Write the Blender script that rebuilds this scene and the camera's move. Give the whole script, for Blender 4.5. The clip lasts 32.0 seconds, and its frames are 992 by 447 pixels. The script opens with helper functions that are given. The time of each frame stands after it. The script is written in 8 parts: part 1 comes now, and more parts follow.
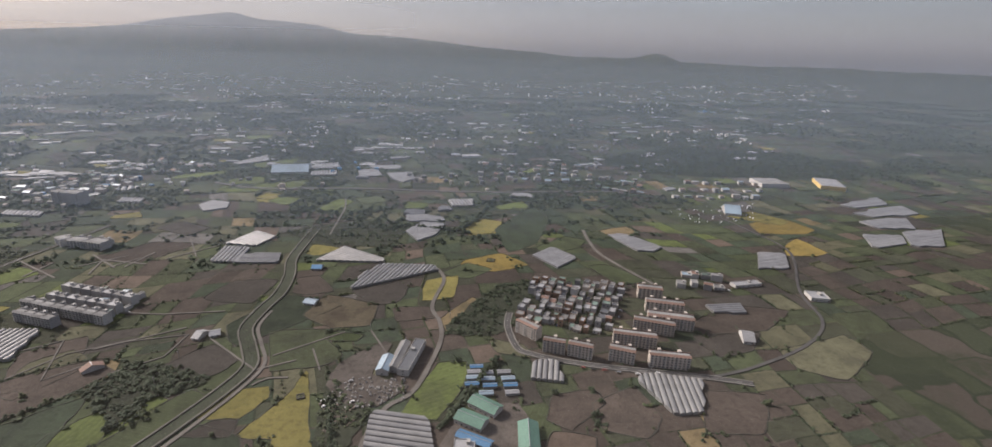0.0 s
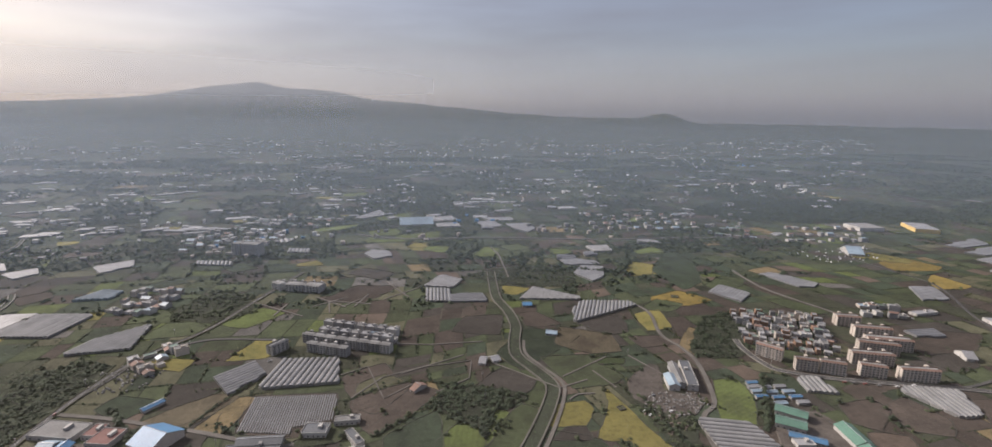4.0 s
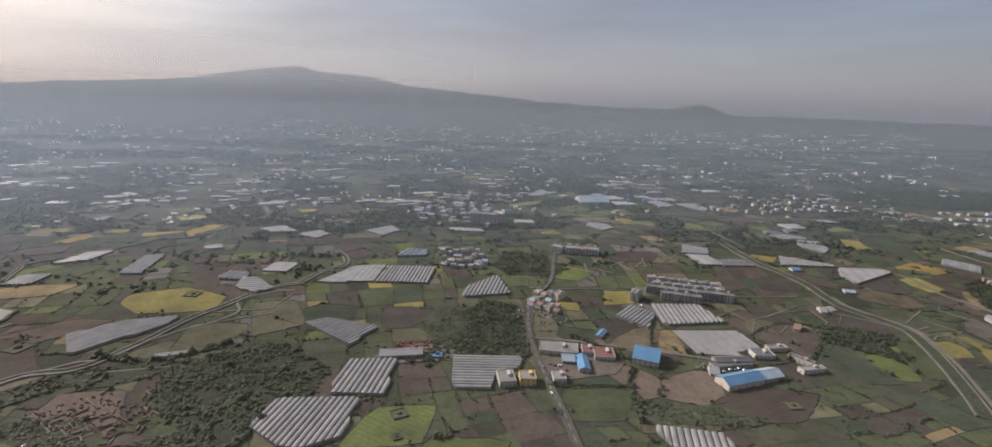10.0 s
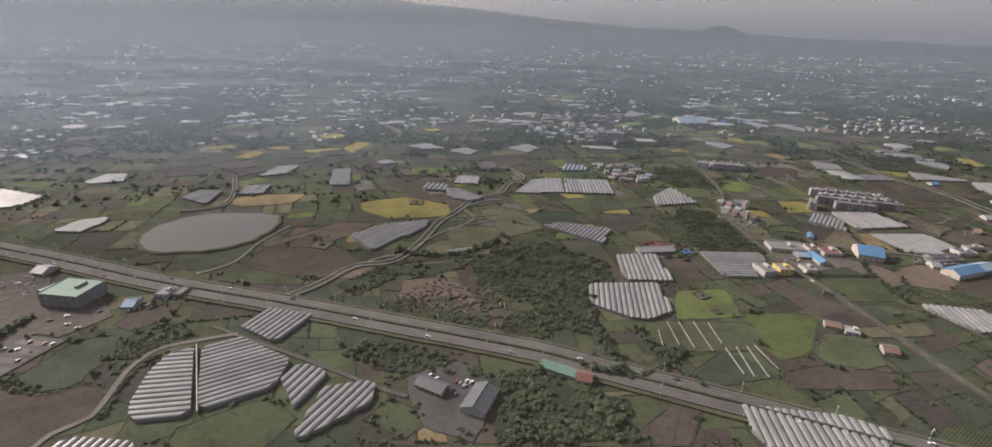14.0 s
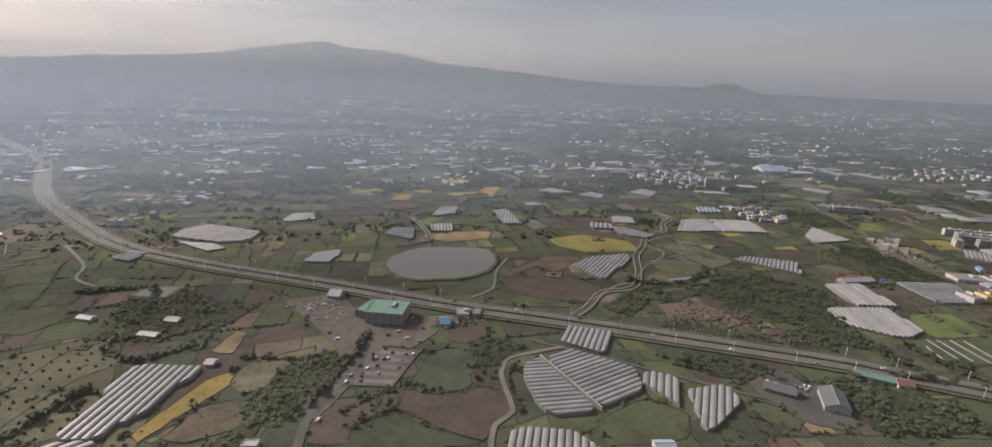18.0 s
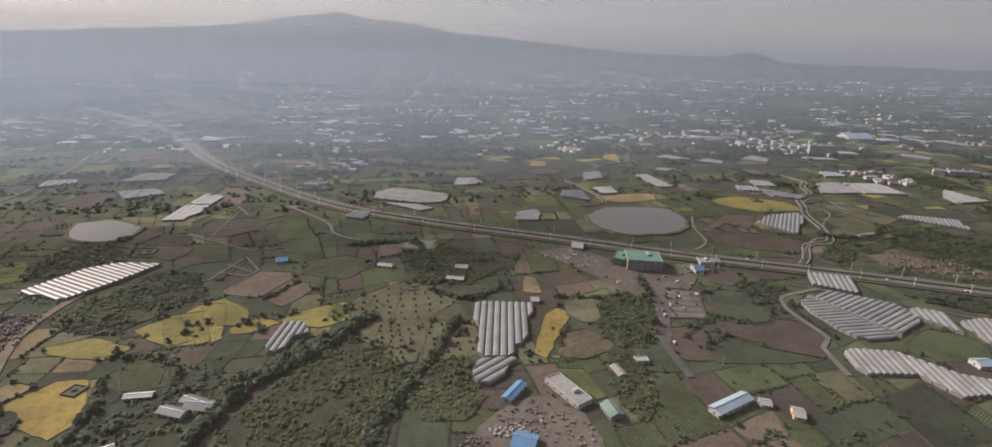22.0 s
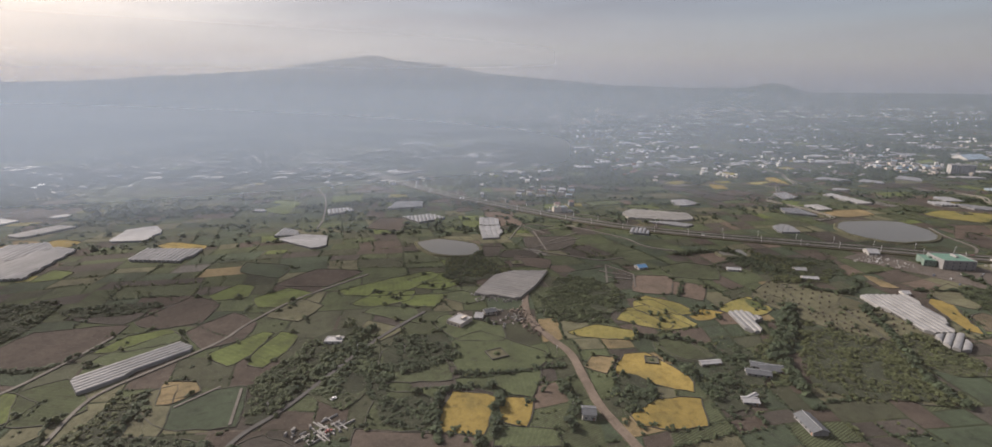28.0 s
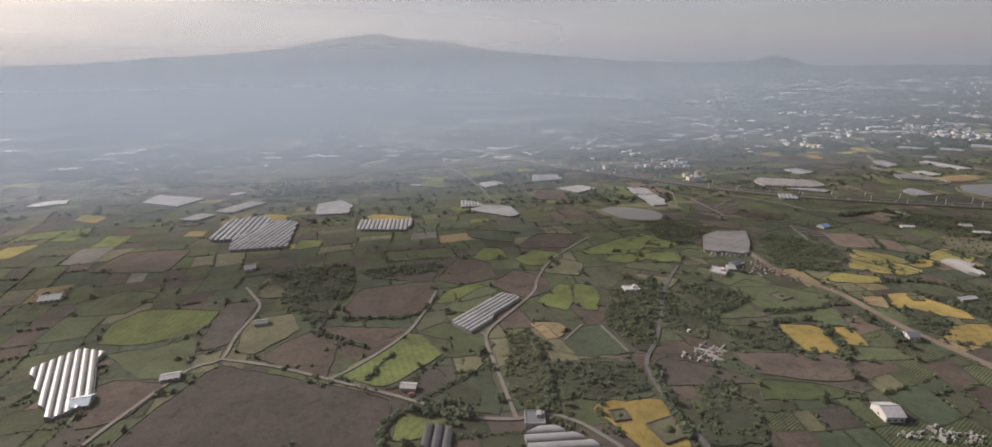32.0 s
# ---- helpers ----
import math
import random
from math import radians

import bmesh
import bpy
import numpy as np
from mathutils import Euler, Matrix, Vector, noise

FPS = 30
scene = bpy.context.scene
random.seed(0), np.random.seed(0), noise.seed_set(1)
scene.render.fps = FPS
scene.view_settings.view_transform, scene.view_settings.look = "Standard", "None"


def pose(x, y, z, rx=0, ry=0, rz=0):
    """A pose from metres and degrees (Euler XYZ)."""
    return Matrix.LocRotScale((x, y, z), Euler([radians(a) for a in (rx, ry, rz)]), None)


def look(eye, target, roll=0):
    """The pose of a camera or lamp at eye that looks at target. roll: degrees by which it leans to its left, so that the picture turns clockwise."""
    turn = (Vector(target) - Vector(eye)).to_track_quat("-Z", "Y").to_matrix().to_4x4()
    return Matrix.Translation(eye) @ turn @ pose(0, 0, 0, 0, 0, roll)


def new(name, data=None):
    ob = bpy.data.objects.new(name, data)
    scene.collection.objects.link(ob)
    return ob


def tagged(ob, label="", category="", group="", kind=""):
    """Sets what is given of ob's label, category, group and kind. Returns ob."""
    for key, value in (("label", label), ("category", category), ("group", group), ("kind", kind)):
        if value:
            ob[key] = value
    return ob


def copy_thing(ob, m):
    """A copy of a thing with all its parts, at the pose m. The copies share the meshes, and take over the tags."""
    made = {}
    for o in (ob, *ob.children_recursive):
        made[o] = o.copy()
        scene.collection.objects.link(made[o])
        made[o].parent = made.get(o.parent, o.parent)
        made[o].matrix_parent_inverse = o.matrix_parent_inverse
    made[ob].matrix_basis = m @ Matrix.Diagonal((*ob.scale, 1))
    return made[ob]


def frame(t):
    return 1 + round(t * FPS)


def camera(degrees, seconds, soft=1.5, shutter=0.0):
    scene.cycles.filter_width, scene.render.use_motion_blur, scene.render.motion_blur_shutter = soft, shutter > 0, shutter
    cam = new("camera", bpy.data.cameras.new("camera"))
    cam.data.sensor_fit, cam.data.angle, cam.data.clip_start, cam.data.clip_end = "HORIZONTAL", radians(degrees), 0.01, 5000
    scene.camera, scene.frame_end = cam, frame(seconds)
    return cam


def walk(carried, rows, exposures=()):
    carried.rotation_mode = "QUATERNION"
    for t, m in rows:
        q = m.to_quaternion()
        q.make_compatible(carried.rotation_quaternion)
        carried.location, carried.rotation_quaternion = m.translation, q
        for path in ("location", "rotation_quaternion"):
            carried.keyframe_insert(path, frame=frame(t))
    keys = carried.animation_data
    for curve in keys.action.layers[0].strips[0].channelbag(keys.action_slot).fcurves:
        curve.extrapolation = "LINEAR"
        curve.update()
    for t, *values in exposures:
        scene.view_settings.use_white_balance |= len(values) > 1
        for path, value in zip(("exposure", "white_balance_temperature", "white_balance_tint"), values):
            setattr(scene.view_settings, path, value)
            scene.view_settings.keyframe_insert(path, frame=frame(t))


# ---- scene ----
cam = camera(88.18, 32.0, soft=1.6)
# seconds, place in metres, turn in degrees
ROWS = [
    (0, 19.34, -134.1, 147.22, 71.39, -1.71, -13.32),
    (0.5, 0.73, -134.82, 146.65, 70.82, -1.37, -13.3),
    (1, -18.01, -135.48, 146.06, 70.73, -0.64, -13.42),
    (1.5, -36.9, -136.07, 145.44, 70.62, -0.59, -13.31),
    (2, -55.91, -136.62, 144.79, 71.89, -0.97, -13.1),
    (2.5, -75.03, -137.12, 144.14, 75.29, -1.39, -13.3),
    (3, -94.23, -137.57, 143.45, 76.12, -1.36, -13.83),
    (3.5, -113.49, -137.97, 142.74, 76.98, -1.14, -13.66),
    (5.5, -191, -139.19, 139.72, 79.48, 0.04, -13.57),
    (6, -210.42, -139.41, 138.92, 79.57, 0.1, -13.24),
    (6.5, -229.82, -139.59, 138.11, 79.64, 0.41, -12.76),
    (7, -249.2, -139.75, 137.29, 79.65, 0.61, -12.53),
    (7.5, -268.56, -139.89, 136.46, 79.51, 0.59, -12.12),
    (8, -287.88, -139.99, 135.6, 79.16, 0.24, -12.13),
    (8.5, -307.13, -140.08, 134.74, 78.42, -0.58, -11.88),
    (9, -326.34, -140.14, 133.88, 77.55, -1.17, -11.84),
    (9.5, -345.48, -140.2, 133.01, 77.05, -1.6, -11.97),
    (10, -364.55, -140.23, 132.12, 76.66, -1.88, -12.22),
    (10.5, -383.53, -140.25, 131.23, 76.49, -2, -12.23),
    (11, -402.44, -140.26, 130.34, 76.02, -2.21, -12.28),
    (11.5, -421.25, -140.27, 129.45, 73.81, -2.49, -12.59),
    (12, -439.98, -140.26, 128.56, 71.47, -2.61, -12.69),
    (12.5, -458.6, -140.25, 127.66, 70.3, -2, -12.56),
    (13, -477.12, -140.23, 126.77, 68.6, -1.49, -11.56),
    (13.5, -495.55, -140.21, 125.89, 68.66, -1.7, -12.37),
    (14, -513.86, -140.2, 125.01, 68.55, -1.97, -12.35),
    (14.5, -532.07, -140.18, 124.13, 68.7, -2.02, -12.71),
    (16.5, -603.89, -140.15, 120.72, 71.25, -3.39, -12.59),
    (17, -621.58, -140.17, 119.89, 72.74, -3.21, -12.57),
    (17.5, -639.19, -140.19, 119.09, 73.54, -2.97, -12.57),
    (18, -656.7, -140.23, 118.31, 74.29, -2.18, -12.47),
    (18.5, -674.12, -140.28, 117.53, 74.63, -1.57, -12.59),
    (19, -691.46, -140.34, 116.79, 74.76, -2.53, -12.19),
    (19.5, -708.73, -140.41, 116.06, 74.65, -2.33, -12.23),
    (20, -725.93, -140.51, 115.36, 74.28, -2.28, -12.12),
    (20.5, -743.06, -140.62, 114.68, 73.49, -2.23, -12.08),
    (21, -760.14, -140.75, 114.03, 72.59, -2.29, -12.11),
    (21.5, -777.17, -140.9, 113.42, 71.8, -2.18, -11.98),
    (22, -794.17, -141.07, 112.84, 71.3, -1.81, -12),
    (22.5, -811.15, -141.27, 112.28, 71.15, -1.11, -12.09),
    (23, -828.1, -141.49, 111.77, 71.38, -0.34, -12.26),
    (23.5, -845.04, -141.73, 111.29, 72.16, 0.15, -12.31),
    (24, -862.01, -141.99, 110.85, 73.05, 0.38, -12.4),
    (24.5, -878.99, -142.29, 110.45, 74.26, 0.61, -12.31),
    (25, -896, -142.6, 110.09, 74.95, 0.76, -11.98),
    (25.5, -913.06, -142.95, 109.78, 75.5, 0.74, -11.82),
    (27.5, -982.09, -144.61, 109.03, 75.57, -0.12, -11.19),
    (28, -999.62, -145.1, 108.99, 75.12, -0.34, -11.22),
    (28.5, -1017.3, -145.62, 109, 74.66, -0.42, -11.29),
    (29, -1035.15, -146.17, 109.06, 74.19, -0.47, -11.32),
    (29.5, -1053.18, -146.75, 109.19, 73.8, -0.42, -11.41),
    (30, -1071.41, -147.36, 109.39, 73.55, -0.29, -11.67),
    (30.5, -1089.88, -148.01, 109.64, 73.15, -0.2, -11.82),
    (31, -1108.59, -148.69, 109.98, 72.78, -0.17, -12.03),
    (31.5, -1127.57, -149.39, 110.38, 72.61, 0.21, -12.29),
    (32, -1146.84, -150.14, 110.86, 72.75, 0.48, -12.35),
]
EXPOSURES = [(0.0, 0.95, 6600, 18), (10.0, 0.92, 6650, 18), (14.0, 0.97, 6750, 18), (17.0, 0.96, 6800, 18), (32.0, 1.05, 6900, 18)]
walk(cam, [(t, pose(x, y, z, rx, ry, rz)) for t, x, y, z, rx, ry, rz in ROWS], EXPOSURES)

# ---- light ----
SUN_AZIMUTH, SUN_HEIGHT = radians(-48), radians(33)  # from +y towards +x
world = bpy.data.worlds.new("sky")
scene.world = world
world.use_nodes = True
wn = world.node_tree
wn.nodes.clear()
sky = wn.nodes.new("ShaderNodeTexSky")
sky.sky_type = "NISHITA"
sky.sun_disc = False
sky.sun_elevation, sky.sun_rotation = SUN_HEIGHT, SUN_AZIMUTH
sky.altitude, sky.air_density, sky.dust_density, sky.ozone_density = 100, 1.0, 3.0, 2.0
back = wn.nodes.new("ShaderNodeBackground")
back.inputs[1].default_value = 0.09
world_out = wn.nodes.new("ShaderNodeOutputWorld")
# a thin, streaky veil of high cloud greys the blue
veil = wn.nodes.new("ShaderNodeMix")
veil.data_type = "RGBA"
cloud = wn.nodes.new("ShaderNodeTexNoise")
cloud.inputs["Scale"].default_value, cloud.inputs["Detail"].default_value = 2.2, 5.0
amount = wn.nodes.new("ShaderNodeMapRange")
amount.inputs["From Min"].default_value, amount.inputs["From Max"].default_value = 0.3, 0.7
amount.inputs["To Min"].default_value, amount.inputs["To Max"].default_value = 0.5, 0.74
streak, sweep = wn.nodes.new("ShaderNodeMapping"), wn.nodes.new("ShaderNodeTexCoord")
streak.inputs["Scale"].default_value = (1.0, 1.0, 7.0)
wn.links.new(sweep.outputs["Generated"], streak.inputs[0])
wn.links.new(streak.outputs[0], cloud.inputs["Vector"])
wn.links.new(cloud.outputs["Fac"], amount.inputs["Value"])
wn.links.new(amount.outputs[0], veil.inputs[0])
wn.links.new(sky.outputs[0], veil.inputs[6])
# the veil whitens smoothly from the horizon to the zenith
high, lift, white = (wn.nodes.new(k) for k in ("ShaderNodeTexCoord", "ShaderNodeSeparateXYZ", "ShaderNodeMapRange"))
wn.links.new(high.outputs["Generated"], lift.inputs[0])
white.inputs["From Min"].default_value, white.inputs["From Max"].default_value = 0.15, 0.9
wn.links.new(lift.outputs[2], white.inputs["Value"])
pale = wn.nodes.new("ShaderNodeMix")
pale.data_type = "RGBA"
pale.inputs[6].default_value, pale.inputs[7].default_value = (1.23, 1.23, 1.36, 1), (2.65, 2.68, 2.9, 1)
wn.links.new(white.outputs[0], pale.inputs[0])
wn.links.new(pale.outputs[2], veil.inputs[7])
wn.links.new(veil.outputs[2], back.inputs[0])
wn.links.new(back.outputs[0], world_out.inputs[0])
sun = new("sun", bpy.data.lights.new("sun", "SUN"))
sun.data.energy, sun.data.angle, sun.data.color = 3.3, radians(12.0), (1.0, 0.94, 0.84)
sun_way = Vector((math.sin(SUN_AZIMUTH) * math.cos(SUN_HEIGHT), math.cos(SUN_AZIMUTH) * math.cos(SUN_HEIGHT), math.sin(SUN_HEIGHT)))
sun.matrix_world = look(sun_way * 300, (0, 0, 0))

# ---- haze: translucent sheets standing in for hazy air, one of them close by ----
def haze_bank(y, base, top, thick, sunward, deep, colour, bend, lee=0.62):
    """A wide curved translucent sheet that imitates haze; it is clear at the ground, densest at mid height, and fades
    upwards.
    """
    m = bpy.data.materials.new("haze_veil")
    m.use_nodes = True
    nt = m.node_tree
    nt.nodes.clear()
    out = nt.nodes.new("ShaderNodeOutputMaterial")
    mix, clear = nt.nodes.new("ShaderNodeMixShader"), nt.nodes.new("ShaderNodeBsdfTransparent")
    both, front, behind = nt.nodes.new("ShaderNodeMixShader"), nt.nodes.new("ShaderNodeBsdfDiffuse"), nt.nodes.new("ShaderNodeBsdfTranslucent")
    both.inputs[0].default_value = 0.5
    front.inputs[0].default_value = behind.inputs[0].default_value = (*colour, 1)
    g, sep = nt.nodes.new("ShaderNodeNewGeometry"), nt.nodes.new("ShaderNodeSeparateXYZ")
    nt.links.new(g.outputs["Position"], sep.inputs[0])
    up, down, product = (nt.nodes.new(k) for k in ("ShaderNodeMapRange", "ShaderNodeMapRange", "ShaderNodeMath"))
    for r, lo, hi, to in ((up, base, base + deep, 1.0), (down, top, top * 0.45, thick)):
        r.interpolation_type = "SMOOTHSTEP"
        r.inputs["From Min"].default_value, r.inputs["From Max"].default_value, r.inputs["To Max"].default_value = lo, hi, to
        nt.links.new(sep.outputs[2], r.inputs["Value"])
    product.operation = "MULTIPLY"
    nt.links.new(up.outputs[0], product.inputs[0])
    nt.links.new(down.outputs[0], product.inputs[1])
    # more opaque on the sunward side, imitating the brighter haze towards the sun
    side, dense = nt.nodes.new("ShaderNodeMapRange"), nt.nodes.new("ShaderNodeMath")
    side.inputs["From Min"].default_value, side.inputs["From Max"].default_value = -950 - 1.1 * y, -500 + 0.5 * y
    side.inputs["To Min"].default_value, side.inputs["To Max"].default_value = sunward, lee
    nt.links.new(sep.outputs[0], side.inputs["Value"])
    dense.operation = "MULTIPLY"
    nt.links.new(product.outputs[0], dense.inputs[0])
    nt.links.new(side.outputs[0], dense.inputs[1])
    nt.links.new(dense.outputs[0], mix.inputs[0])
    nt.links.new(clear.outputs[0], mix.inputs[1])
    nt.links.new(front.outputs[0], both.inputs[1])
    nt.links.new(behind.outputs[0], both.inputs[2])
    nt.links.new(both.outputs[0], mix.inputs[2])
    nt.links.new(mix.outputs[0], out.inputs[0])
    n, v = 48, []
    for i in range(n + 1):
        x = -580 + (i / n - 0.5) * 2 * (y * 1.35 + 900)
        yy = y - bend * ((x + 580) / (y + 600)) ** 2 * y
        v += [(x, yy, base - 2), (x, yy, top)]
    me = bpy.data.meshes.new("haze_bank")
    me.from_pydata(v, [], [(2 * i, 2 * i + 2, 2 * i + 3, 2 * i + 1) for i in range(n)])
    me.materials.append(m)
    return tagged(new("haze_bank", me), "thin translucent sheet standing in for hazy air", "haze", kind="structure")


# close warm sheet added beside the path, imitating window glare over dark ground
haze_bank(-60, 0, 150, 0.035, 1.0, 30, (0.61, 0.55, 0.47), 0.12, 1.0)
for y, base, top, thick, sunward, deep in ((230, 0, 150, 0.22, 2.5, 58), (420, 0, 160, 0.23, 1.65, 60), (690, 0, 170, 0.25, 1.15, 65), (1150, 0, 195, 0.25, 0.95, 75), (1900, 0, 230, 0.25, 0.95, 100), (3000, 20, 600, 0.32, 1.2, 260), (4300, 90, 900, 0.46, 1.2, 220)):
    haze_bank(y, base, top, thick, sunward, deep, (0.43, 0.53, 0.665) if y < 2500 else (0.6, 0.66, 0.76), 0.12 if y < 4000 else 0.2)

# ---- materials ----
MATS = {}


def nodes_of(name, rough=0.8, metal=0.0, spec=0.3):
    m = bpy.data.materials.new(name)
    m.use_nodes = True
    MATS[name] = m
    b = m.node_tree.nodes["Principled BSDF"]
    b.inputs["Roughness"].default_value = rough
    b.inputs["Metallic"].default_value = metal
    b.inputs["Specular IOR Level"].default_value = spec
    return m, m.node_tree, b


def node(nt, kind, **values):
    n = nt.nodes.new(kind)
    for key, value in values.items():
        n.inputs[key].default_value = value
    return n


def ramp(nt, source, stops, interpolation="LINEAR"):
    r = nt.nodes.new("ShaderNodeValToRGB")
    r.color_ramp.interpolation = interpolation
    while len(r.color_ramp.elements) < len(stops):
        r.color_ramp.elements.new(0.5)
    for e, (p, c) in zip(r.color_ramp.elements, stops):
        e.position, e.color = p, (*c, 1)
    nt.links.new(source, r.inputs[0])
    return r.outputs[0]


def blend(nt, kind, factor, a, b):
    n = nt.nodes.new("ShaderNodeMix")
    n.data_type, n.blend_type = "RGBA", kind
    for socket, value in ((n.inputs[0], factor), (n.inputs[6], a), (n.inputs[7], b)):
        if isinstance(value, (float, int)):
            socket.default_value = value
        elif isinstance(value, tuple):
            socket.default_value = (*value, 1)
        else:
            nt.links.new(value, socket)
    return n.outputs[2]


def where(nt, scale=1.0, turn=0.0, squash=1.0):
    g = nt.nodes.new("ShaderNodeNewGeometry")
    mp = nt.nodes.new("ShaderNodeMapping")
    mp.inputs["Rotation"].default_value[2] = turn
    mp.inputs["Scale"].default_value = (scale * squash, scale, scale)
    nt.links.new(g.outputs["Position"], mp.inputs["Vector"])
    return mp.outputs[0]


def noise_at(nt, vec, scale, detail=4.0, rough=0.55):
    n = node(nt, "ShaderNodeTexNoise", Scale=scale, Detail=detail, Roughness=rough)
    nt.links.new(vec, n.inputs["Vector"])
    return n.outputs["Fac"]


def bump(nt, b, height, strength=0.4, distance=0.3):
    n = node(nt, "ShaderNodeBump", Strength=strength, Distance=distance)
    nt.links.new(height, n.inputs["Height"])
    nt.links.new(n.outputs[0], b.inputs["Normal"])


def surface(name, colour, rough=0.8, metal=0.0, spec=0.3, coarse=0.08, fine=1.5, wear=0.35, vary=0.0, relief=0.3, depth=0.2):
    """A plain surface with stains at a coarse size, grain at a fine one, and some difference from piece to piece."""
    m, nt, b = nodes_of(name, rough, metal, spec)
    v = where(nt)
    big, small = noise_at(nt, v, coarse), noise_at(nt, v, fine, 6.0, 0.65)
    dark = tuple(c * (1 - wear) for c in colour)
    light = tuple(min(1, c * (1 + wear * 0.55)) for c in colour)
    c = ramp(nt, big, [(0.3, dark), (0.55, colour), (0.75, light)])
    c = blend(nt, "MULTIPLY", 0.75, c, ramp(nt, small, [(0.25, (0.55, 0.55, 0.55)), (0.7, (1.15, 1.15, 1.15))]))
    if vary:
        info = nt.nodes.new("ShaderNodeObjectInfo")
        hue = nt.nodes.new("ShaderNodeHueSaturation")
        spread = node(nt, "ShaderNodeMapRange")
        spread.inputs["To Min"].default_value, spread.inputs["To Max"].default_value = 1 - vary, 1 + vary
        nt.links.new(info.outputs["Random"], spread.inputs["Value"])
        nt.links.new(spread.outputs[0], hue.inputs["Value"])
        nt.links.new(c, hue.inputs["Color"])
        c = hue.outputs[0]
    nt.links.new(c, b.inputs["Base Color"])
    bump(nt, b, small, relief, depth)
    return m


def crop(name, colour, second, row=0.0, turn=0.0, patch=0.06, fine=2.5, wear=0.3, relief=0.7, drill=0.2):
    """A field: drifts of two tones, tufted grain, and rows where it is drilled or mulched."""
    m, nt, b = nodes_of(name, 0.95, 0, 0.1)
    v = where(nt)
    drift = noise_at(nt, v, patch, 5.0, 0.6)
    c = ramp(nt, drift, [(0.34, second), (0.5, colour), (0.72, tuple(min(1, x * 1.25) for x in colour))])
    tuft = noise_at(nt, v, fine, 6.0, 0.7)
    c = blend(nt, "MULTIPLY", 0.8, c, ramp(nt, tuft, [(0.28, (0.58, 0.58, 0.58)), (0.66, (1.16, 1.16, 1.18))]))
    blotch = noise_at(nt, v, 0.35, 4.0, 0.6)
    c = blend(nt, "MULTIPLY", wear * 2, c, ramp(nt, blotch, [(0.35, (0.6, 0.6, 0.6)), (0.5, (1.0, 1.0, 1.0))]))
    height = tuft
    if drill and not row:
        info, turning, bands = nt.nodes.new("ShaderNodeObjectInfo"), nt.nodes.new("ShaderNodeVectorRotate"), node(nt, "ShaderNodeTexWave", Scale=drill, Distortion=2.0)
        turning.rotation_type = "Z_AXIS"
        way = nt.nodes.new("ShaderNodeMath")
        way.operation = "MULTIPLY"
        way.inputs[1].default_value = 9.4
        own, both = nt.nodes.new("ShaderNodeNewGeometry"), nt.nodes.new("ShaderNodeMath")
        nt.links.new(info.outputs["Random"], both.inputs[0])
        nt.links.new(own.outputs["Random Per Island"], both.inputs[1])
        nt.links.new(both.outputs[0], way.inputs[0])
        nt.links.new(way.outputs[0], turning.inputs["Angle"])
        nt.links.new(v, turning.inputs["Vector"])
        nt.links.new(turning.outputs[0], bands.inputs["Vector"])
        bands.inputs["Detail Scale"].default_value = 0.4
        c = blend(nt, "MULTIPLY", ramp(nt, blotch, [(0.4, (0.25, 0.25, 0.25)), (0.6, (0.75, 0.75, 0.75))]), c, ramp(nt, bands.outputs["Fac"], [(0.25, (0.85, 0.85, 0.85)), (0.7, (1.05, 1.05, 1.05))]))
    if row:
        w = node(nt, "ShaderNodeTexWave", Scale=row, Distortion=0.6)
        nt.links.new(where(nt, 1.0, turn), w.inputs["Vector"])
        c = blend(nt, "MULTIPLY", 0.8, c, ramp(nt, w.outputs["Fac"], [(0.25, (0.5, 0.5, 0.5)), (0.7, (1.15, 1.15, 1.15))]))
    info = nt.nodes.new("ShaderNodeObjectInfo")
    hue = nt.nodes.new("ShaderNodeHueSaturation")
    spread = node(nt, "ShaderNodeMapRange")
    spread.inputs["To Min"].default_value, spread.inputs["To Max"].default_value = 0.7, 1.3
    own, both = nt.nodes.new("ShaderNodeNewGeometry"), nt.nodes.new("ShaderNodeMath")
    nt.links.new(info.outputs["Random"], both.inputs[0])
    nt.links.new(own.outputs["Random Per Island"], both.inputs[1])
    nt.links.new(both.outputs[0], spread.inputs["Value"])
    spread.inputs["From Max"].default_value = 2.0
    nt.links.new(spread.outputs[0], hue.inputs["Value"])
    nt.links.new(c, hue.inputs["Color"])
    nt.links.new(hue.outputs[0], b.inputs["Base Color"])
    bump(nt, b, height, relief, 0.4)
    return m


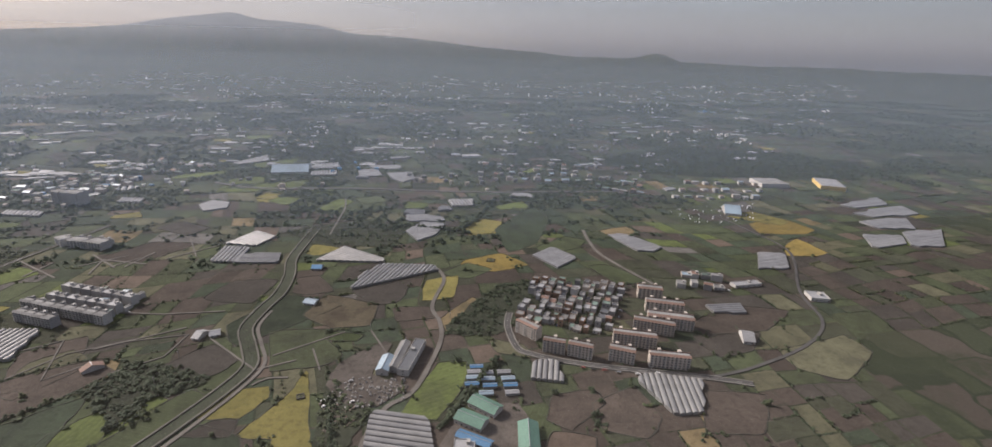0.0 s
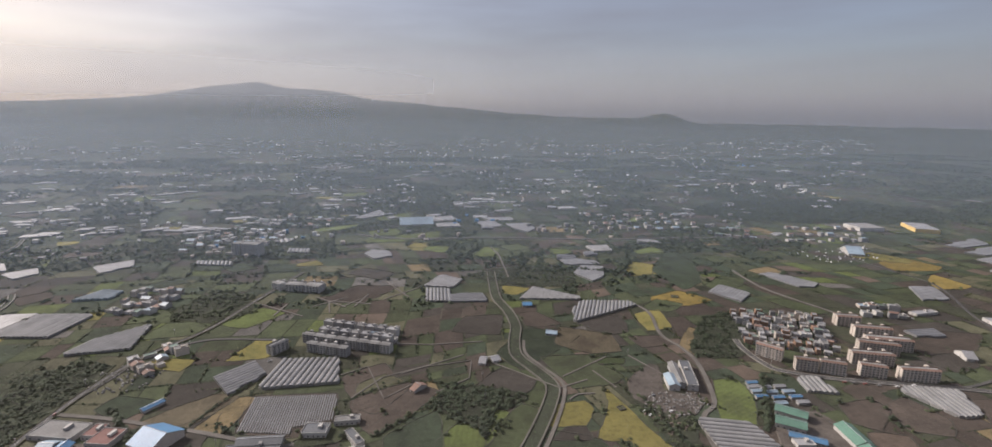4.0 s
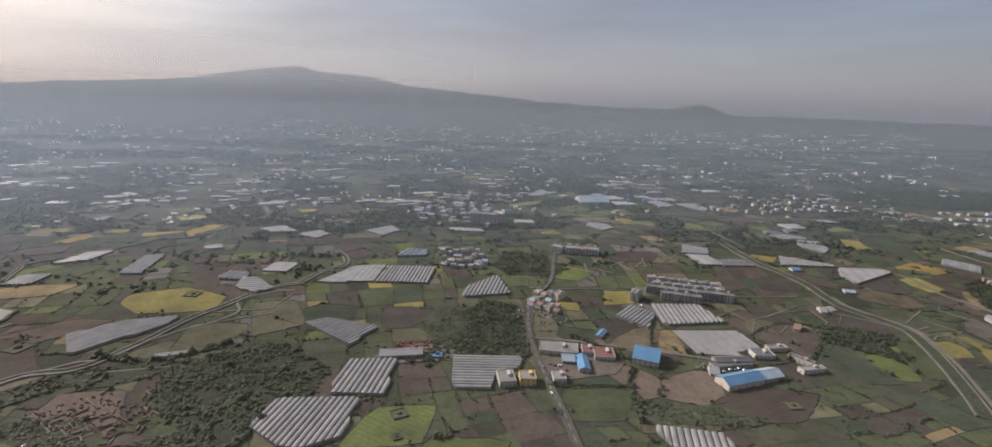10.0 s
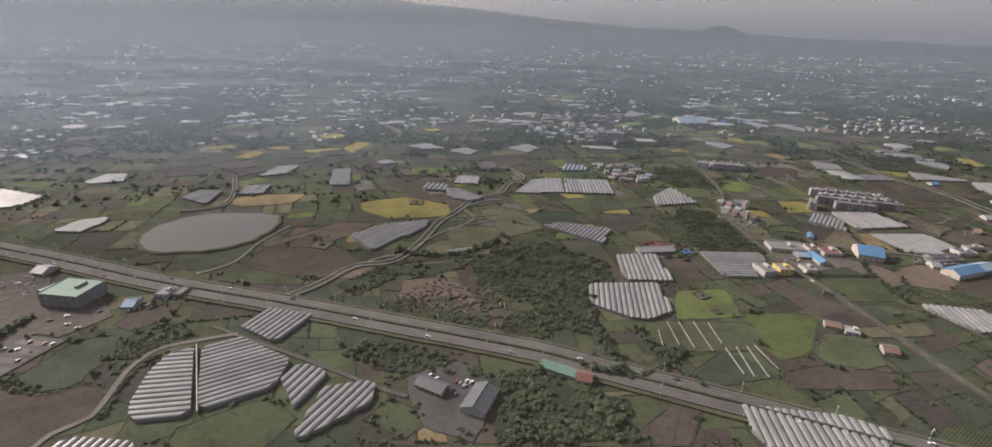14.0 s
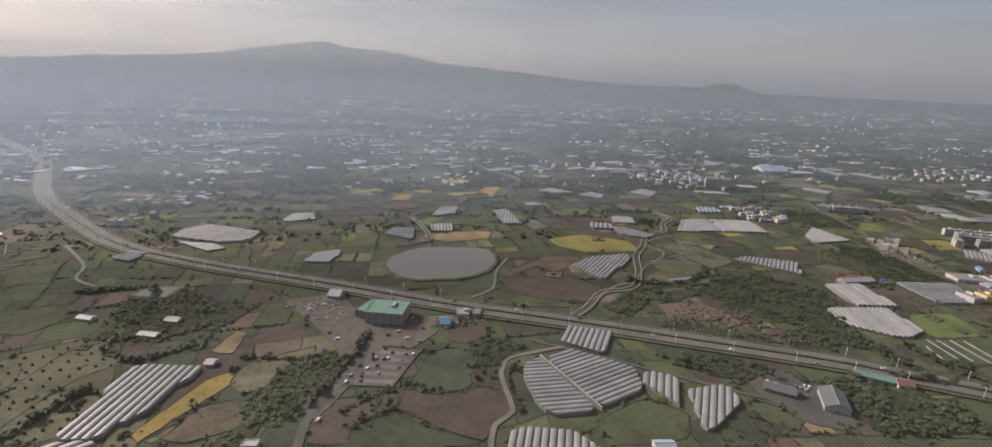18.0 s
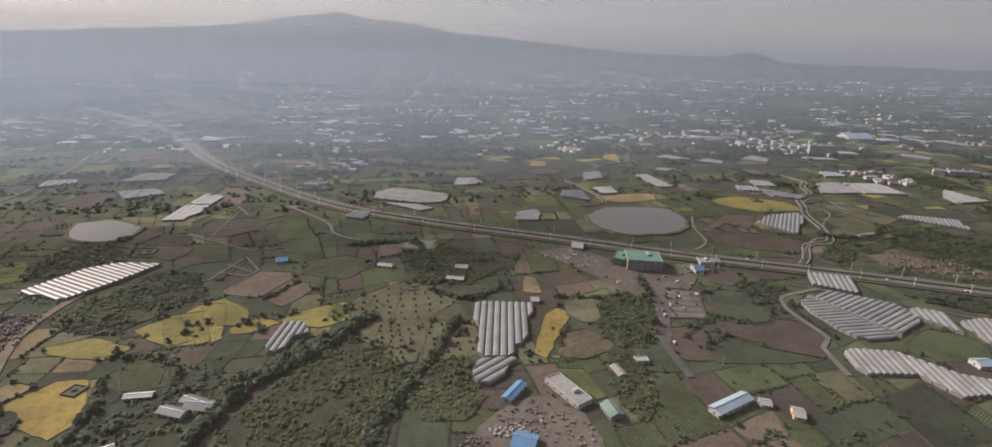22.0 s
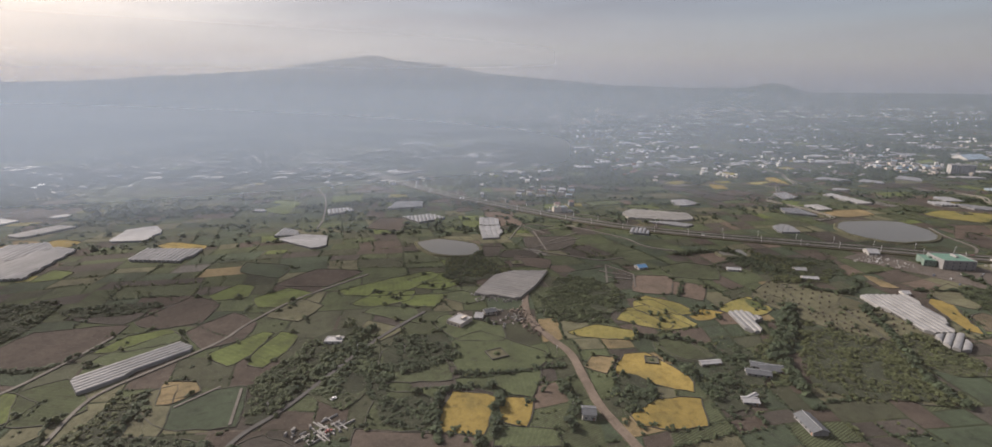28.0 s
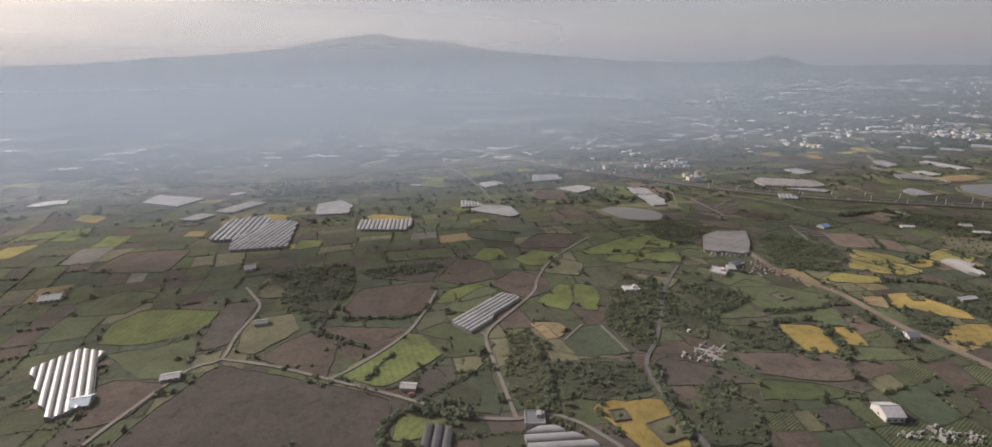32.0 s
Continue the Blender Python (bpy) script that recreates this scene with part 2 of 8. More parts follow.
def land(name):
    """Open country: small walled fields of many tones, scrub and bare soil."""
    m, nt, b = nodes_of(name, 0.97, 0, 0.05)
    v = where(nt)
    warp = node(nt, "ShaderNodeTexNoise", Scale=0.02, Detail=3.0)
    nt.links.new(v, warp.inputs["Vector"])
    shift = nt.nodes.new("ShaderNodeVectorMath")
    shift.operation = "MULTIPLY_ADD"
    shift.inputs[1].default_value = (26, 26, 0)
    nt.links.new(warp.outputs["Color"], shift.inputs[0])
    nt.links.new(v, shift.inputs[2])
    flat = nt.nodes.new("ShaderNodeVectorMath")
    flat.operation = "MULTIPLY"
    flat.inputs[1].default_value = (1, 0.8, 0)
    nt.links.new(shift.outputs[0], flat.inputs[0])
    cell = node(nt, "ShaderNodeTexVoronoi", Scale=0.046, Randomness=0.9)
    cell.distance = "CHEBYCHEV"
    nt.links.new(flat.outputs[0], cell.inputs["Vector"])
    sep = nt.nodes.new("ShaderNodeSeparateColor")
    nt.links.new(cell.outputs["Color"], sep.inputs[0])
    tones = [(0.0, (0.034, 0.043, 0.027)), (0.18, (0.048, 0.054, 0.035)), (0.3, (0.062, 0.054, 0.045)), (0.44, (0.04, 0.049, 0.03)),
             (0.56, (0.074, 0.064, 0.054)), (0.68, (0.052, 0.064, 0.036)), (0.8, (0.044, 0.054, 0.034)), (0.9, (0.078, 0.082, 0.045)), (0.95, (0.09, 0.078, 0.066))]
    c = ramp(nt, sep.outputs[0], tones, "CONSTANT")
    edge = node(nt, "ShaderNodeTexVoronoi", Scale=0.046, Randomness=0.9)
    edge.feature, edge.distance = "F2", "CHEBYCHEV"
    nt.links.new(flat.outputs[0], edge.inputs["Vector"])
    gap = nt.nodes.new("ShaderNodeMath")
    gap.operation = "SUBTRACT"
    nt.links.new(edge.outputs["Distance"], gap.inputs[0])
    nt.links.new(cell.outputs["Distance"], gap.inputs[1])
    c = blend(nt, "MIX", ramp(nt, gap.outputs[0], [(0.03, (1, 1, 1)), (0.09, (0, 0, 0))]), c, (0.03, 0.038, 0.025))
    scrub = noise_at(nt, v, 0.022, 6.0, 0.62)
    c = blend(nt, "MIX", ramp(nt, scrub, [(0.5, (0, 0, 0)), (0.6, (0.85, 0.85, 0.85))]), c, (0.036, 0.045, 0.028))
    tuft = noise_at(nt, v, 0.9, 8.0, 0.72)
    c = blend(nt, "MULTIPLY", 0.85, c, ramp(nt, tuft, [(0.3, (0.55, 0.56, 0.57)), (0.68, (1.22, 1.22, 1.24))]))
    nt.links.new(c, b.inputs["Base Color"])
    bump(nt, b, tuft, 0.8, 0.8)
    return m


def foliage(name, colour, second):
    m, nt, b = nodes_of(name, 0.75, 0, 0.2)
    g = nt.nodes.new("ShaderNodeNewGeometry")
    c = ramp(nt, g.outputs["Random Per Island"], [(0.0, second), (0.6, colour), (1.0, tuple(min(1, x * 1.5) for x in colour))])
    v = where(nt)
    c = blend(nt, "MULTIPLY", 0.6, c, ramp(nt, noise_at(nt, v, 0.12, 4), [(0.33, (0.5, 0.54, 0.55)), (0.66, (1.42, 1.36, 1.2))]))
    nt.links.new(c, b.inputs["Base Color"])
    # leaves lie in canopies that catch light from above
    soft = nt.nodes.new("ShaderNodeVectorMath")
    soft.operation = "MULTIPLY_ADD"
    soft.inputs[1].default_value, soft.inputs[2].default_value = (0.55, 0.55, 0.55), (0, 0, 0.6)
    nt.links.new(g.outputs["Normal"], soft.inputs[0])
    unit = nt.nodes.new("ShaderNodeVectorMath")
    unit.operation = "NORMALIZE"
    nt.links.new(soft.outputs[0], unit.inputs[0])
    nt.links.new(unit.outputs[0], b.inputs["Normal"])
    glow, mix = nt.nodes.new("ShaderNodeBsdfTranslucent"), nt.nodes.new("ShaderNodeMixShader")
    mix.inputs[0].default_value = 0.3
    nt.links.new(c, glow.inputs[0])
    nt.links.new(b.outputs[0], mix.inputs[1])
    nt.links.new(glow.outputs[0], mix.inputs[2])
    nt.links.new(mix.outputs[0], nt.nodes["Material Output"].inputs[0])
    return m


def film(name, colour, rough=0.35):
    """Greenhouse film or netting: whitish, creased, dusty towards no side in particular."""
    m, nt, b = nodes_of(name, rough, 0, 0.5)
    v = where(nt)
    dust, crease = noise_at(nt, v, 0.15, 5, 0.6), noise_at(nt, v, 2.2, 5, 0.6)
    c = ramp(nt, dust, [(0.3, tuple(x * 0.72 for x in colour)), (0.6, colour), (0.8, tuple(min(1, x * 1.15) for x in colour))])
    c = blend(nt, "MULTIPLY", 0.6, c, ramp(nt, crease, [(0.3, (0.75, 0.75, 0.75)), (0.6, (1.05, 1.05, 1.05))]))
    info = nt.nodes.new("ShaderNodeObjectInfo")
    c = blend(nt, "MULTIPLY", 1.0, c, ramp(nt, info.outputs["Random"], [(0.0, (0.82, 0.82, 0.83)), (1.0, (1.08, 1.07, 1.05))]))
    nt.links.new(c, b.inputs["Base Color"])
    bump(nt, b, crease, 0.25, 0.1)
    return m


land("open_country")
crop("rice_gold", (0.2, 0.152, 0.05), (0.148, 0.12, 0.045), drill=0)
crop("rice_yellow", (0.168, 0.15, 0.052), (0.124, 0.12, 0.044), drill=0)
crop("crop_lime", (0.088, 0.112, 0.04), (0.066, 0.08, 0.035), drill=0.12)
crop("crop_green", (0.062, 0.077, 0.041), (0.047, 0.057, 0.034))
crop("crop_dark", (0.041, 0.055, 0.036), (0.032, 0.041, 0.03))
crop("crop_rows", (0.06, 0.08, 0.037), (0.045, 0.056, 0.031), row=0.45, turn=0.3)
crop("orchard", (0.058, 0.07, 0.04), (0.044, 0.052, 0.033), row=0.35, turn=1.2, fine=1.2)
crop("soil_brown", (0.07, 0.058, 0.049), (0.055, 0.047, 0.04), fine=1.2, drill=0.4)
crop("soil_red", (0.108, 0.085, 0.068), (0.086, 0.07, 0.056), fine=1.2, drill=0.4)
crop("soil_dark", (0.055, 0.05, 0.044), (0.044, 0.041, 0.036), fine=1.2, drill=0.4)
crop("soil_rows", (0.107, 0.092, 0.063), (0.076, 0.064, 0.046), row=0.5, turn=0.9, fine=1.2)
crop("mulch_rows", (0.11, 0.106, 0.098), (0.088, 0.085, 0.08), row=0.22, turn=1.2, fine=1.2, wear=0.1)
crop("rough_grass", (0.09, 0.09, 0.057), (0.068, 0.067, 0.045), drill=0)
crop("weeds", (0.06, 0.066, 0.044), (0.047, 0.052, 0.037), drill=0)
crop("scrub_tan", (0.16, 0.125, 0.07), (0.10, 0.085, 0.05), drill=0)
crop("gravel_yard", (0.115, 0.102, 0.09), (0.082, 0.072, 0.064), fine=1.5, drill=0)
surface("asphalt", (0.07, 0.069, 0.068), 0.9, fine=2.0)
surface("highway_asphalt", (0.098, 0.093, 0.087), 0.9, fine=2.0, wear=0.3)
surface("asphalt_yard", (0.062, 0.06, 0.058), 0.9, fine=1.5, wear=0.45)
surface("concrete_track", (0.125, 0.116, 0.104), 0.9, fine=1.5, wear=0.3)
surface("dirt_track", (0.135, 0.108, 0.086), 0.95, fine=1.0, wear=0.35)
surface("concrete", (0.22, 0.21, 0.19), 0.85)
surface("concrete_pale", (0.185, 0.175, 0.155), 0.9, fine=1.5, wear=0.35)
# very dark ground, with the shade under trees put into its colour
crop("shade_ground", (0.036, 0.042, 0.029), (0.028, 0.032, 0.024), drill=0)
surface("road_paint", (0.34, 0.33, 0.31), 0.7, wear=0.2)
surface("basalt_wall", (0.062, 0.062, 0.054), 0.95, fine=3.0)
surface("stream_bed", (0.036, 0.045, 0.028), 0.95, fine=1.2, wear=0.4)
film("film_white", (0.215, 0.217, 0.216))
film("film_grey", (0.19, 0.195, 0.2))
film("film_net", (0.195, 0.202, 0.21), 0.6)
film("film_bright", (0.25, 0.252, 0.25))
# far copy of the film, brightness raised in the colour to outshine the haze
film("film_far_bright", (0.44, 0.44, 0.43), 0.4)
film("film_dull", (0.18, 0.176, 0.168), 0.5)
film("film_dark", (0.045, 0.047, 0.05), 0.3)
film("film_cream", (0.33, 0.315, 0.28))
film("film_blue", (0.18, 0.23, 0.26), 0.4)
surface("film_gutter", (0.06, 0.06, 0.057), 0.6)
surface("plaster_white", (0.39, 0.38, 0.36), 0.8, vary=0.15, wear=0.15)
# far copy of the white plaster, its colour brightened to show through haze
surface("plaster_far_bright", (0.62, 0.61, 0.58), 0.8, wear=0.15)
surface("plaster_cream", (0.45, 0.40, 0.35), 0.8, vary=0.15, wear=0.15)
surface("plaster_grey", (0.25, 0.25, 0.25), 0.8, vary=0.2, wear=0.2)
surface("plaster_yellow", (0.58, 0.42, 0.16), 0.8, wear=0.15)
surface("brick_brown", (0.27, 0.17, 0.12), 0.85, vary=0.2)
surface("roof_slab", (0.21, 0.21, 0.205), 0.85, vary=0.2)
surface("roof_green", (0.14, 0.20, 0.17), 0.8, vary=0.2)
surface("roof_green_bright", (0.10, 0.20, 0.155), 0.6, wear=0.2)
surface("roof_blue", (0.085, 0.21, 0.36), 0.45, wear=0.2, vary=0.15)
surface("roof_pale_blue", (0.26, 0.34, 0.40), 0.5, wear=0.2, vary=0.15)
surface("roof_steel", (0.1, 0.108, 0.118), 0.6, wear=0.15)
surface("roof_pale", (0.29, 0.295, 0.3), 0.6, wear=0.2, vary=0.15)
surface("roof_red", (0.16, 0.075, 0.065), 0.8, wear=0.25)
surface("roof_tile", (0.22, 0.14, 0.11), 0.8, wear=0.25, vary=0.2)
surface("window_glass", (0.05, 0.06, 0.07), 0.15, spec=0.6, wear=0.2)
surface("metal_grey", (0.45, 0.46, 0.47), 0.4, 0.6)
surface("paint_white", (0.72, 0.72, 0.72), 0.35, spec=0.5, wear=0.1)
surface("paint_dark", (0.03, 0.03, 0.035), 0.35, spec=0.5, wear=0.1)
surface("paint_red", (0.24, 0.06, 0.05), 0.4, spec=0.5, wear=0.1)
surface("paint_blue", (0.05, 0.09, 0.18), 0.4, spec=0.5, wear=0.1)
surface("tyre_black", (0.02, 0.02, 0.02), 0.9)
surface("bark", (0.10, 0.08, 0.06), 0.95)
foliage("leaves_dark", (0.054, 0.075, 0.048), (0.042, 0.058, 0.04))
foliage("leaves_mid", (0.066, 0.086, 0.05), (0.05, 0.066, 0.042))
foliage("leaves_olive", (0.08, 0.096, 0.05), (0.06, 0.072, 0.042))
water, wnt, wb = nodes_of("pond_water", 0.3, 0, 0.2)
wb.inputs["Base Color"].default_value = (0.10, 0.10, 0.09, 1)
bump(wnt, wb, noise_at(wnt, where(wnt), 0.6, 4), 0.12, 0.2)
surface("rubble", (0.13, 0.105, 0.088), 0.9, vary=0.5, wear=0.4)
surface("rubble_pale", (0.25, 0.245, 0.235), 0.9, vary=0.3, wear=0.3)
surface("bank_stone", (0.12, 0.115, 0.10), 0.95, fine=2.0, wear=0.35)

# ---- builders ----
rng = random.Random(7)


def mesh_of(name, verts, faces, material, smooth=False):
    me = bpy.data.meshes.new(name)
    me.from_pydata([tuple(v) for v in verts], [], faces)
    me.materials.append(MATS[material])
    if smooth:
        me.polygons.foreach_set("use_smooth", [True] * len(me.polygons))
    me.update()
    return me


def part(name, me, parent, label="", at=None):
    ob = new(name, me)
    ob.parent = parent
    if at is not None:
        ob.matrix_basis = at
    return tagged(ob, label)


def thing(name, label, category, x, y, z=0.0, angle=0.0, group="", kind=""):
    ob = new(name)
    ob.matrix_basis = pose(x, y, z, 0, 0, angle)
    ob.empty_display_size = 0.5
    return tagged(ob, label, category, group, kind)


class Shape:
    """Collects boxes, gables and prisms into one mesh."""

    def __init__(self):
        self.v, self.f = [], []

    def add(self, verts, faces):
        n = len(self.v)
        self.v += verts
        self.f += [tuple(i + n for i in f) for f in faces]
        return self

    def box(self, x0, y0, z0, x1, y1, z1):
        return self.add([(x0, y0, z0), (x1, y0, z0), (x1, y1, z0), (x0, y1, z0), (x0, y0, z1), (x1, y0, z1), (x1, y1, z1), (x0, y1, z1)],
                        [(0, 3, 2, 1), (4, 5, 6, 7), (0, 1, 5, 4), (1, 2, 6, 5), (2, 3, 7, 6), (3, 0, 4, 7)])

    def gable(self, x0, y0, x1, y1, z0, rise, thick=0.12):
        """A roof of two slopes with its ridge along x."""
        ym = (y0 + y1) / 2
        top = [(y0, z0), (ym, z0 + rise), (y1, z0)]
        ring = [(y, z + thick) for y, z in top] + [(y, z) for y, z in reversed(top)]
        v = [(x, y, z) for x in (x0, x1) for y, z in ring]
        f = [(i, (i + 1) % 6, 6 + (i + 1) % 6, 6 + i) for i in range(6)]
        return self.add(v, [tuple(reversed(q)) for q in f] + [(0, 1, 4, 5), (1, 2, 3, 4), (11, 10, 7, 6), (10, 9, 8, 7)])

    def mesh(self, name, material, smooth=False):
        return mesh_of(name, self.v, self.f, material, smooth)


def curve_through(pts, step=4.0, closed=False, ease=1.0):
    """A line through the corners of a plan: smooth at ease 1, straight-edged at 0."""
    p = [Vector((a, b, 0)) for a, b in pts]
    n, out = len(p), []
    for i in range(n if closed else n - 1):
        a, b, c, d = (p[(i + k) % n] if closed else p[min(max(i + k, 0), n - 1)] for k in (-1, 0, 1, 2))
        m = max(1, round((c - b).length / step))
        for j in range(m):
            t = j / m
            q = 0.5 * (2 * b + (c - a) * t + (2 * a - 5 * b + 4 * c - d) * t * t + (3 * b - a - 3 * c + d) * t ** 3)
            out.append(b.lerp(c, t).lerp(q, ease))
    return out if closed else out + [p[-1]]


def sides(line):
    out = []
    for i, p in enumerate(line):
        d = line[min(i + 1, len(line) - 1)] - line[max(i - 1, 0)]
        out.append(Vector((-d.y, d.x, 0)).normalized())
    return out


def strip(line, left, right, z, thick=0.05, ragged=0.0):
    """Mesh data of a band between two offsets of a line, with edges that reach the ground."""
    v, f = [], []
    for p, s in zip(line, sides(line)):
        a = p + s * (left + rng.uniform(-ragged, ragged))
        b = p + s * (right + rng.uniform(-ragged, ragged))
        v += [(a.x, a.y, z - thick), (a.x, a.y, z), (b.x, b.y, z), (b.x, b.y, z - thick)]
    for i in range(len(line) - 1):
        o = 4 * i
        f += [(o + k, o + k + 4, o + k + 5, o + k + 1) for k in range(3)]
    f += [(3, 2, 1, 0), tuple(4 * len(line) - 4 + k for k in range(4))]
    return v, f


LAYER = [0]


def layer():
    """A small height of its own for each sheet of ground, so that none share a plane."""
    LAYER[0] += 1
    return 0.06 + LAYER[0] % 70 * 0.0045


def road(name, label, pts, width, material, category="road", verge="", marks=False):
    line = curve_through(pts, 4.0, False, 0.0 if name == "garden_path" else 1.0)
    LINES.append((line, width / 2 + 1.0))
    z = 0.44 + layer() * 0.1
    v, f = strip(line, width / 2, -width / 2, z, 0.44, width * 0.03)
    ob = tagged(new(name, mesh_of(name, v, f, material)), label, category, kind="structure")
    if verge:
        for s in (1, -1):
            v, f = strip(line, s * (width / 2 + 0.5), s * (width / 2 + 0.02), z + 0.2, 0.6, 0.1)
            if s < 0:
                f = [tuple(reversed(q)) for q in f]
            part("verge", mesh_of("verge", v, f, verge), ob)
    if marks:
        sh = Shape()
        total, gap = 0.0, sides(line)
        for i in range(len(line) - 1):
            p, q, s = line[i], line[i + 1], gap[i]
            if i % 2 == 0:
                a, b = p + s * 0.07, p - s * 0.07
                c, d = q - s * 0.07, q + s * 0.07
                sh.add([(w.x, w.y, z + 0.012) for w in (a, b, c, d)], [(0, 1, 2, 3)])
        part("centre_line", sh.mesh("centre_line", "road_paint"), ob)
    return ob


FIELD_WORDS = {
    "rice_gold": "ripe golden rice field edged with low dark stone walls", "rice_yellow": "yellowing rice field edged with low dark stone walls",
    "crop_lime": "bright lime-green crop field edged with stone walls", "crop_green": "leafy green vegetable field edged with stone walls",
    "crop_dark": "dark green vegetable field edged with stone walls", "crop_rows": "green field planted in rows behind stone walls",
    "orchard": "dark tangerine orchard planted in rows behind walls", "soil_brown": "freshly tilled brown earth field with stone walls",
    "soil_red": "bare reddish earth field edged with stone walls", "soil_dark": "dark volcanic earth field edged with stone walls",
    "soil_rows": "tilled field with pale drilled rows", "mulch_rows": "field covered with rows of pale plastic mulch",
    "rough_grass": "rough grass plot with weedy tufts", "scrub_tan": "tan scrubby plot with dry grass", "gravel_yard": "pale gravel yard with worn tracks", "weeds": "rough weedy ground under scrub", "shade_ground": "dark ground in a painted shade tone", "asphalt_yard": "dark worn asphalt yard"}
WALL_RUNS, COVERED, LINES, FLOORS = [], [], [], []


def field(kind, *pts):
    """A plot of land: a low bed of crop or soil inside a rim of dry stone."""
    line = curve_through(pts, 4.0, True, 0.3)
    area = sum(a.x * b.y - b.x * a.y for a, b in zip(line, line[1:] + line[:1]))
    if area < 0:
        line.reverse()
    line = [p + Vector((rng.uniform(-0.45, 0.45), rng.uniform(-0.45, 0.45), 0)) for p in line]
    top = 0.07 + 0.0004 * len(WALL_RUNS) + 0.008 * list(FIELD_WORDS).index(kind)
    if kind == "weeds":
        top = 0.38 + layer() * 0.02
    if kind in ("gravel_yard", "asphalt_yard"):
        top = 0.4 + layer() * 0.03
    mid = sum(line, Vector()) / len(line)
    bm = bmesh.new()
    low = [bm.verts.new((p.x - mid.x, p.y - mid.y, -0.05)) for p in line]
    high = []
    for p in line:
        q = (p - mid) * (1 - 0.35 / max(1.0, (p - mid).length))
        high.append(bm.verts.new((q.x, q.y, top)))
    n = len(line)
    for i in range(n):
        bm.faces.new((low[i], low[(i + 1) % n], high[(i + 1) % n], high[i]))
    lid = bm.faces.new(high)
    lid.normal_update()
    bmesh.ops.triangulate(bm, faces=[lid], ngon_method="EAR_CLIP")
    me = bpy.data.meshes.new("field")
    bm.to_mesh(me)
    bm.free()
    me.materials.append(MATS[kind])
    ob = tagged(new("field", me), FIELD_WORDS[kind], "field", "fields of the plain", "structure")
    ob.location = (mid.x, mid.y, 0)
    if kind not in ("gravel_yard", "asphalt_yard", "weeds"):
        ring = [p - mid for p in line]
        v, f = [], []
        wob = [rng.uniform(0.02, 0.3) for _ in range(n)]
        for i in range(n):
            p = ring[i]
            o = p.normalized()
            a, b = p - o * 0.05, p + o * rng.uniform(0.12, 0.36)
            v += [(a.x, a.y, -0.05), (a.x, a.y, top + wob[i]), (b.x, b.y, top + wob[i] * 0.9), (b.x, b.y, -0.05)]
        for i in range(n):
            o, q = 4 * i, 4 * ((i + 1) % n)
            f += [(o + k + 1, q + k + 1, q + k, o + k) for k in range(3)]
        part("field_wall", mesh_of("field_wall", v, f, "basalt_wall"), ob, "low dark basalt field wall")
    WALL_RUNS.append((line, kind))
    return ob


def mulch_bed(angle, pitch, *pts):
    """A tilled plot under close rows of pale film, each row a low ridge."""
    ob = field("soil_brown", *pts)
    ca, sa = math.cos(radians(angle)), math.sin(radians(angle))
    mx, my = ob.location.x, ob.location.y
    plan = [((x - mx) * ca + (y - my) * sa, -(x - mx) * sa + (y - my) * ca) for x, y in pts]
    lo, hi = min(p[1] for p in plan), max(p[1] for p in plan)
    for k in range(int((hi - lo) / pitch)):
        t = lo + (k + 0.5) * pitch
        ends = clip_span(plan, t)
        if not ends or ends[1] - ends[0] < 2:
            continue
        a, b = ends[0] + 0.8 + rng.uniform(0, 0.4), ends[1] - 0.8 - rng.uniform(0, 0.4)
        ring = [(-0.33, 0.1), (-0.26, 0.5), (0.0, 0.6), (0.26, 0.5), (0.33, 0.1)]
        v = [(u * ca - (t + w) * sa, u * sa + (t + w) * ca, z) for u in (a, b) for w, z in ring]
        part("mulch_row", mesh_of("mulch_row", v, [(i, i + 5, i + 6, i + 1) for i in range(4)] + [(0, 1, 2, 3, 4), (9, 8, 7, 6, 5)], "film_net"), ob, "low row under pale film")
    return ob


def clip_span(pts, s):
    """Where the line at s across a plan, in the plan's turned axes, enters and leaves it."""
    hits = []
    for (u0, v0), (u1, v1) in zip(pts, pts[1:] + pts[:1]):
        if (v0 - s) * (v1 - s) < 0:
            hits.append(u0 + (u1 - u0) * (s - v0) / (v1 - v0))
    return (min(hits), max(hits)) if len(hits) > 1 else None


GH_WORDS = {"film_dark": "dark shade-net tunnel greenhouse with low spans", "film_dull": "dusty cream film greenhouse with many short spans", "film_bright": "fresh white film greenhouse of long arched spans", "film_white": "whitish plastic-film greenhouse of joined arched spans", "film_grey": "dull grey film greenhouse of joined arched spans",
            "film_net": "pale flat-topped net house with shallow pleated bays", "film_cream": "cream-coloured film greenhouse glinting in the low sun",
            "film_blue": "bluish film greenhouse with low arched spans"}


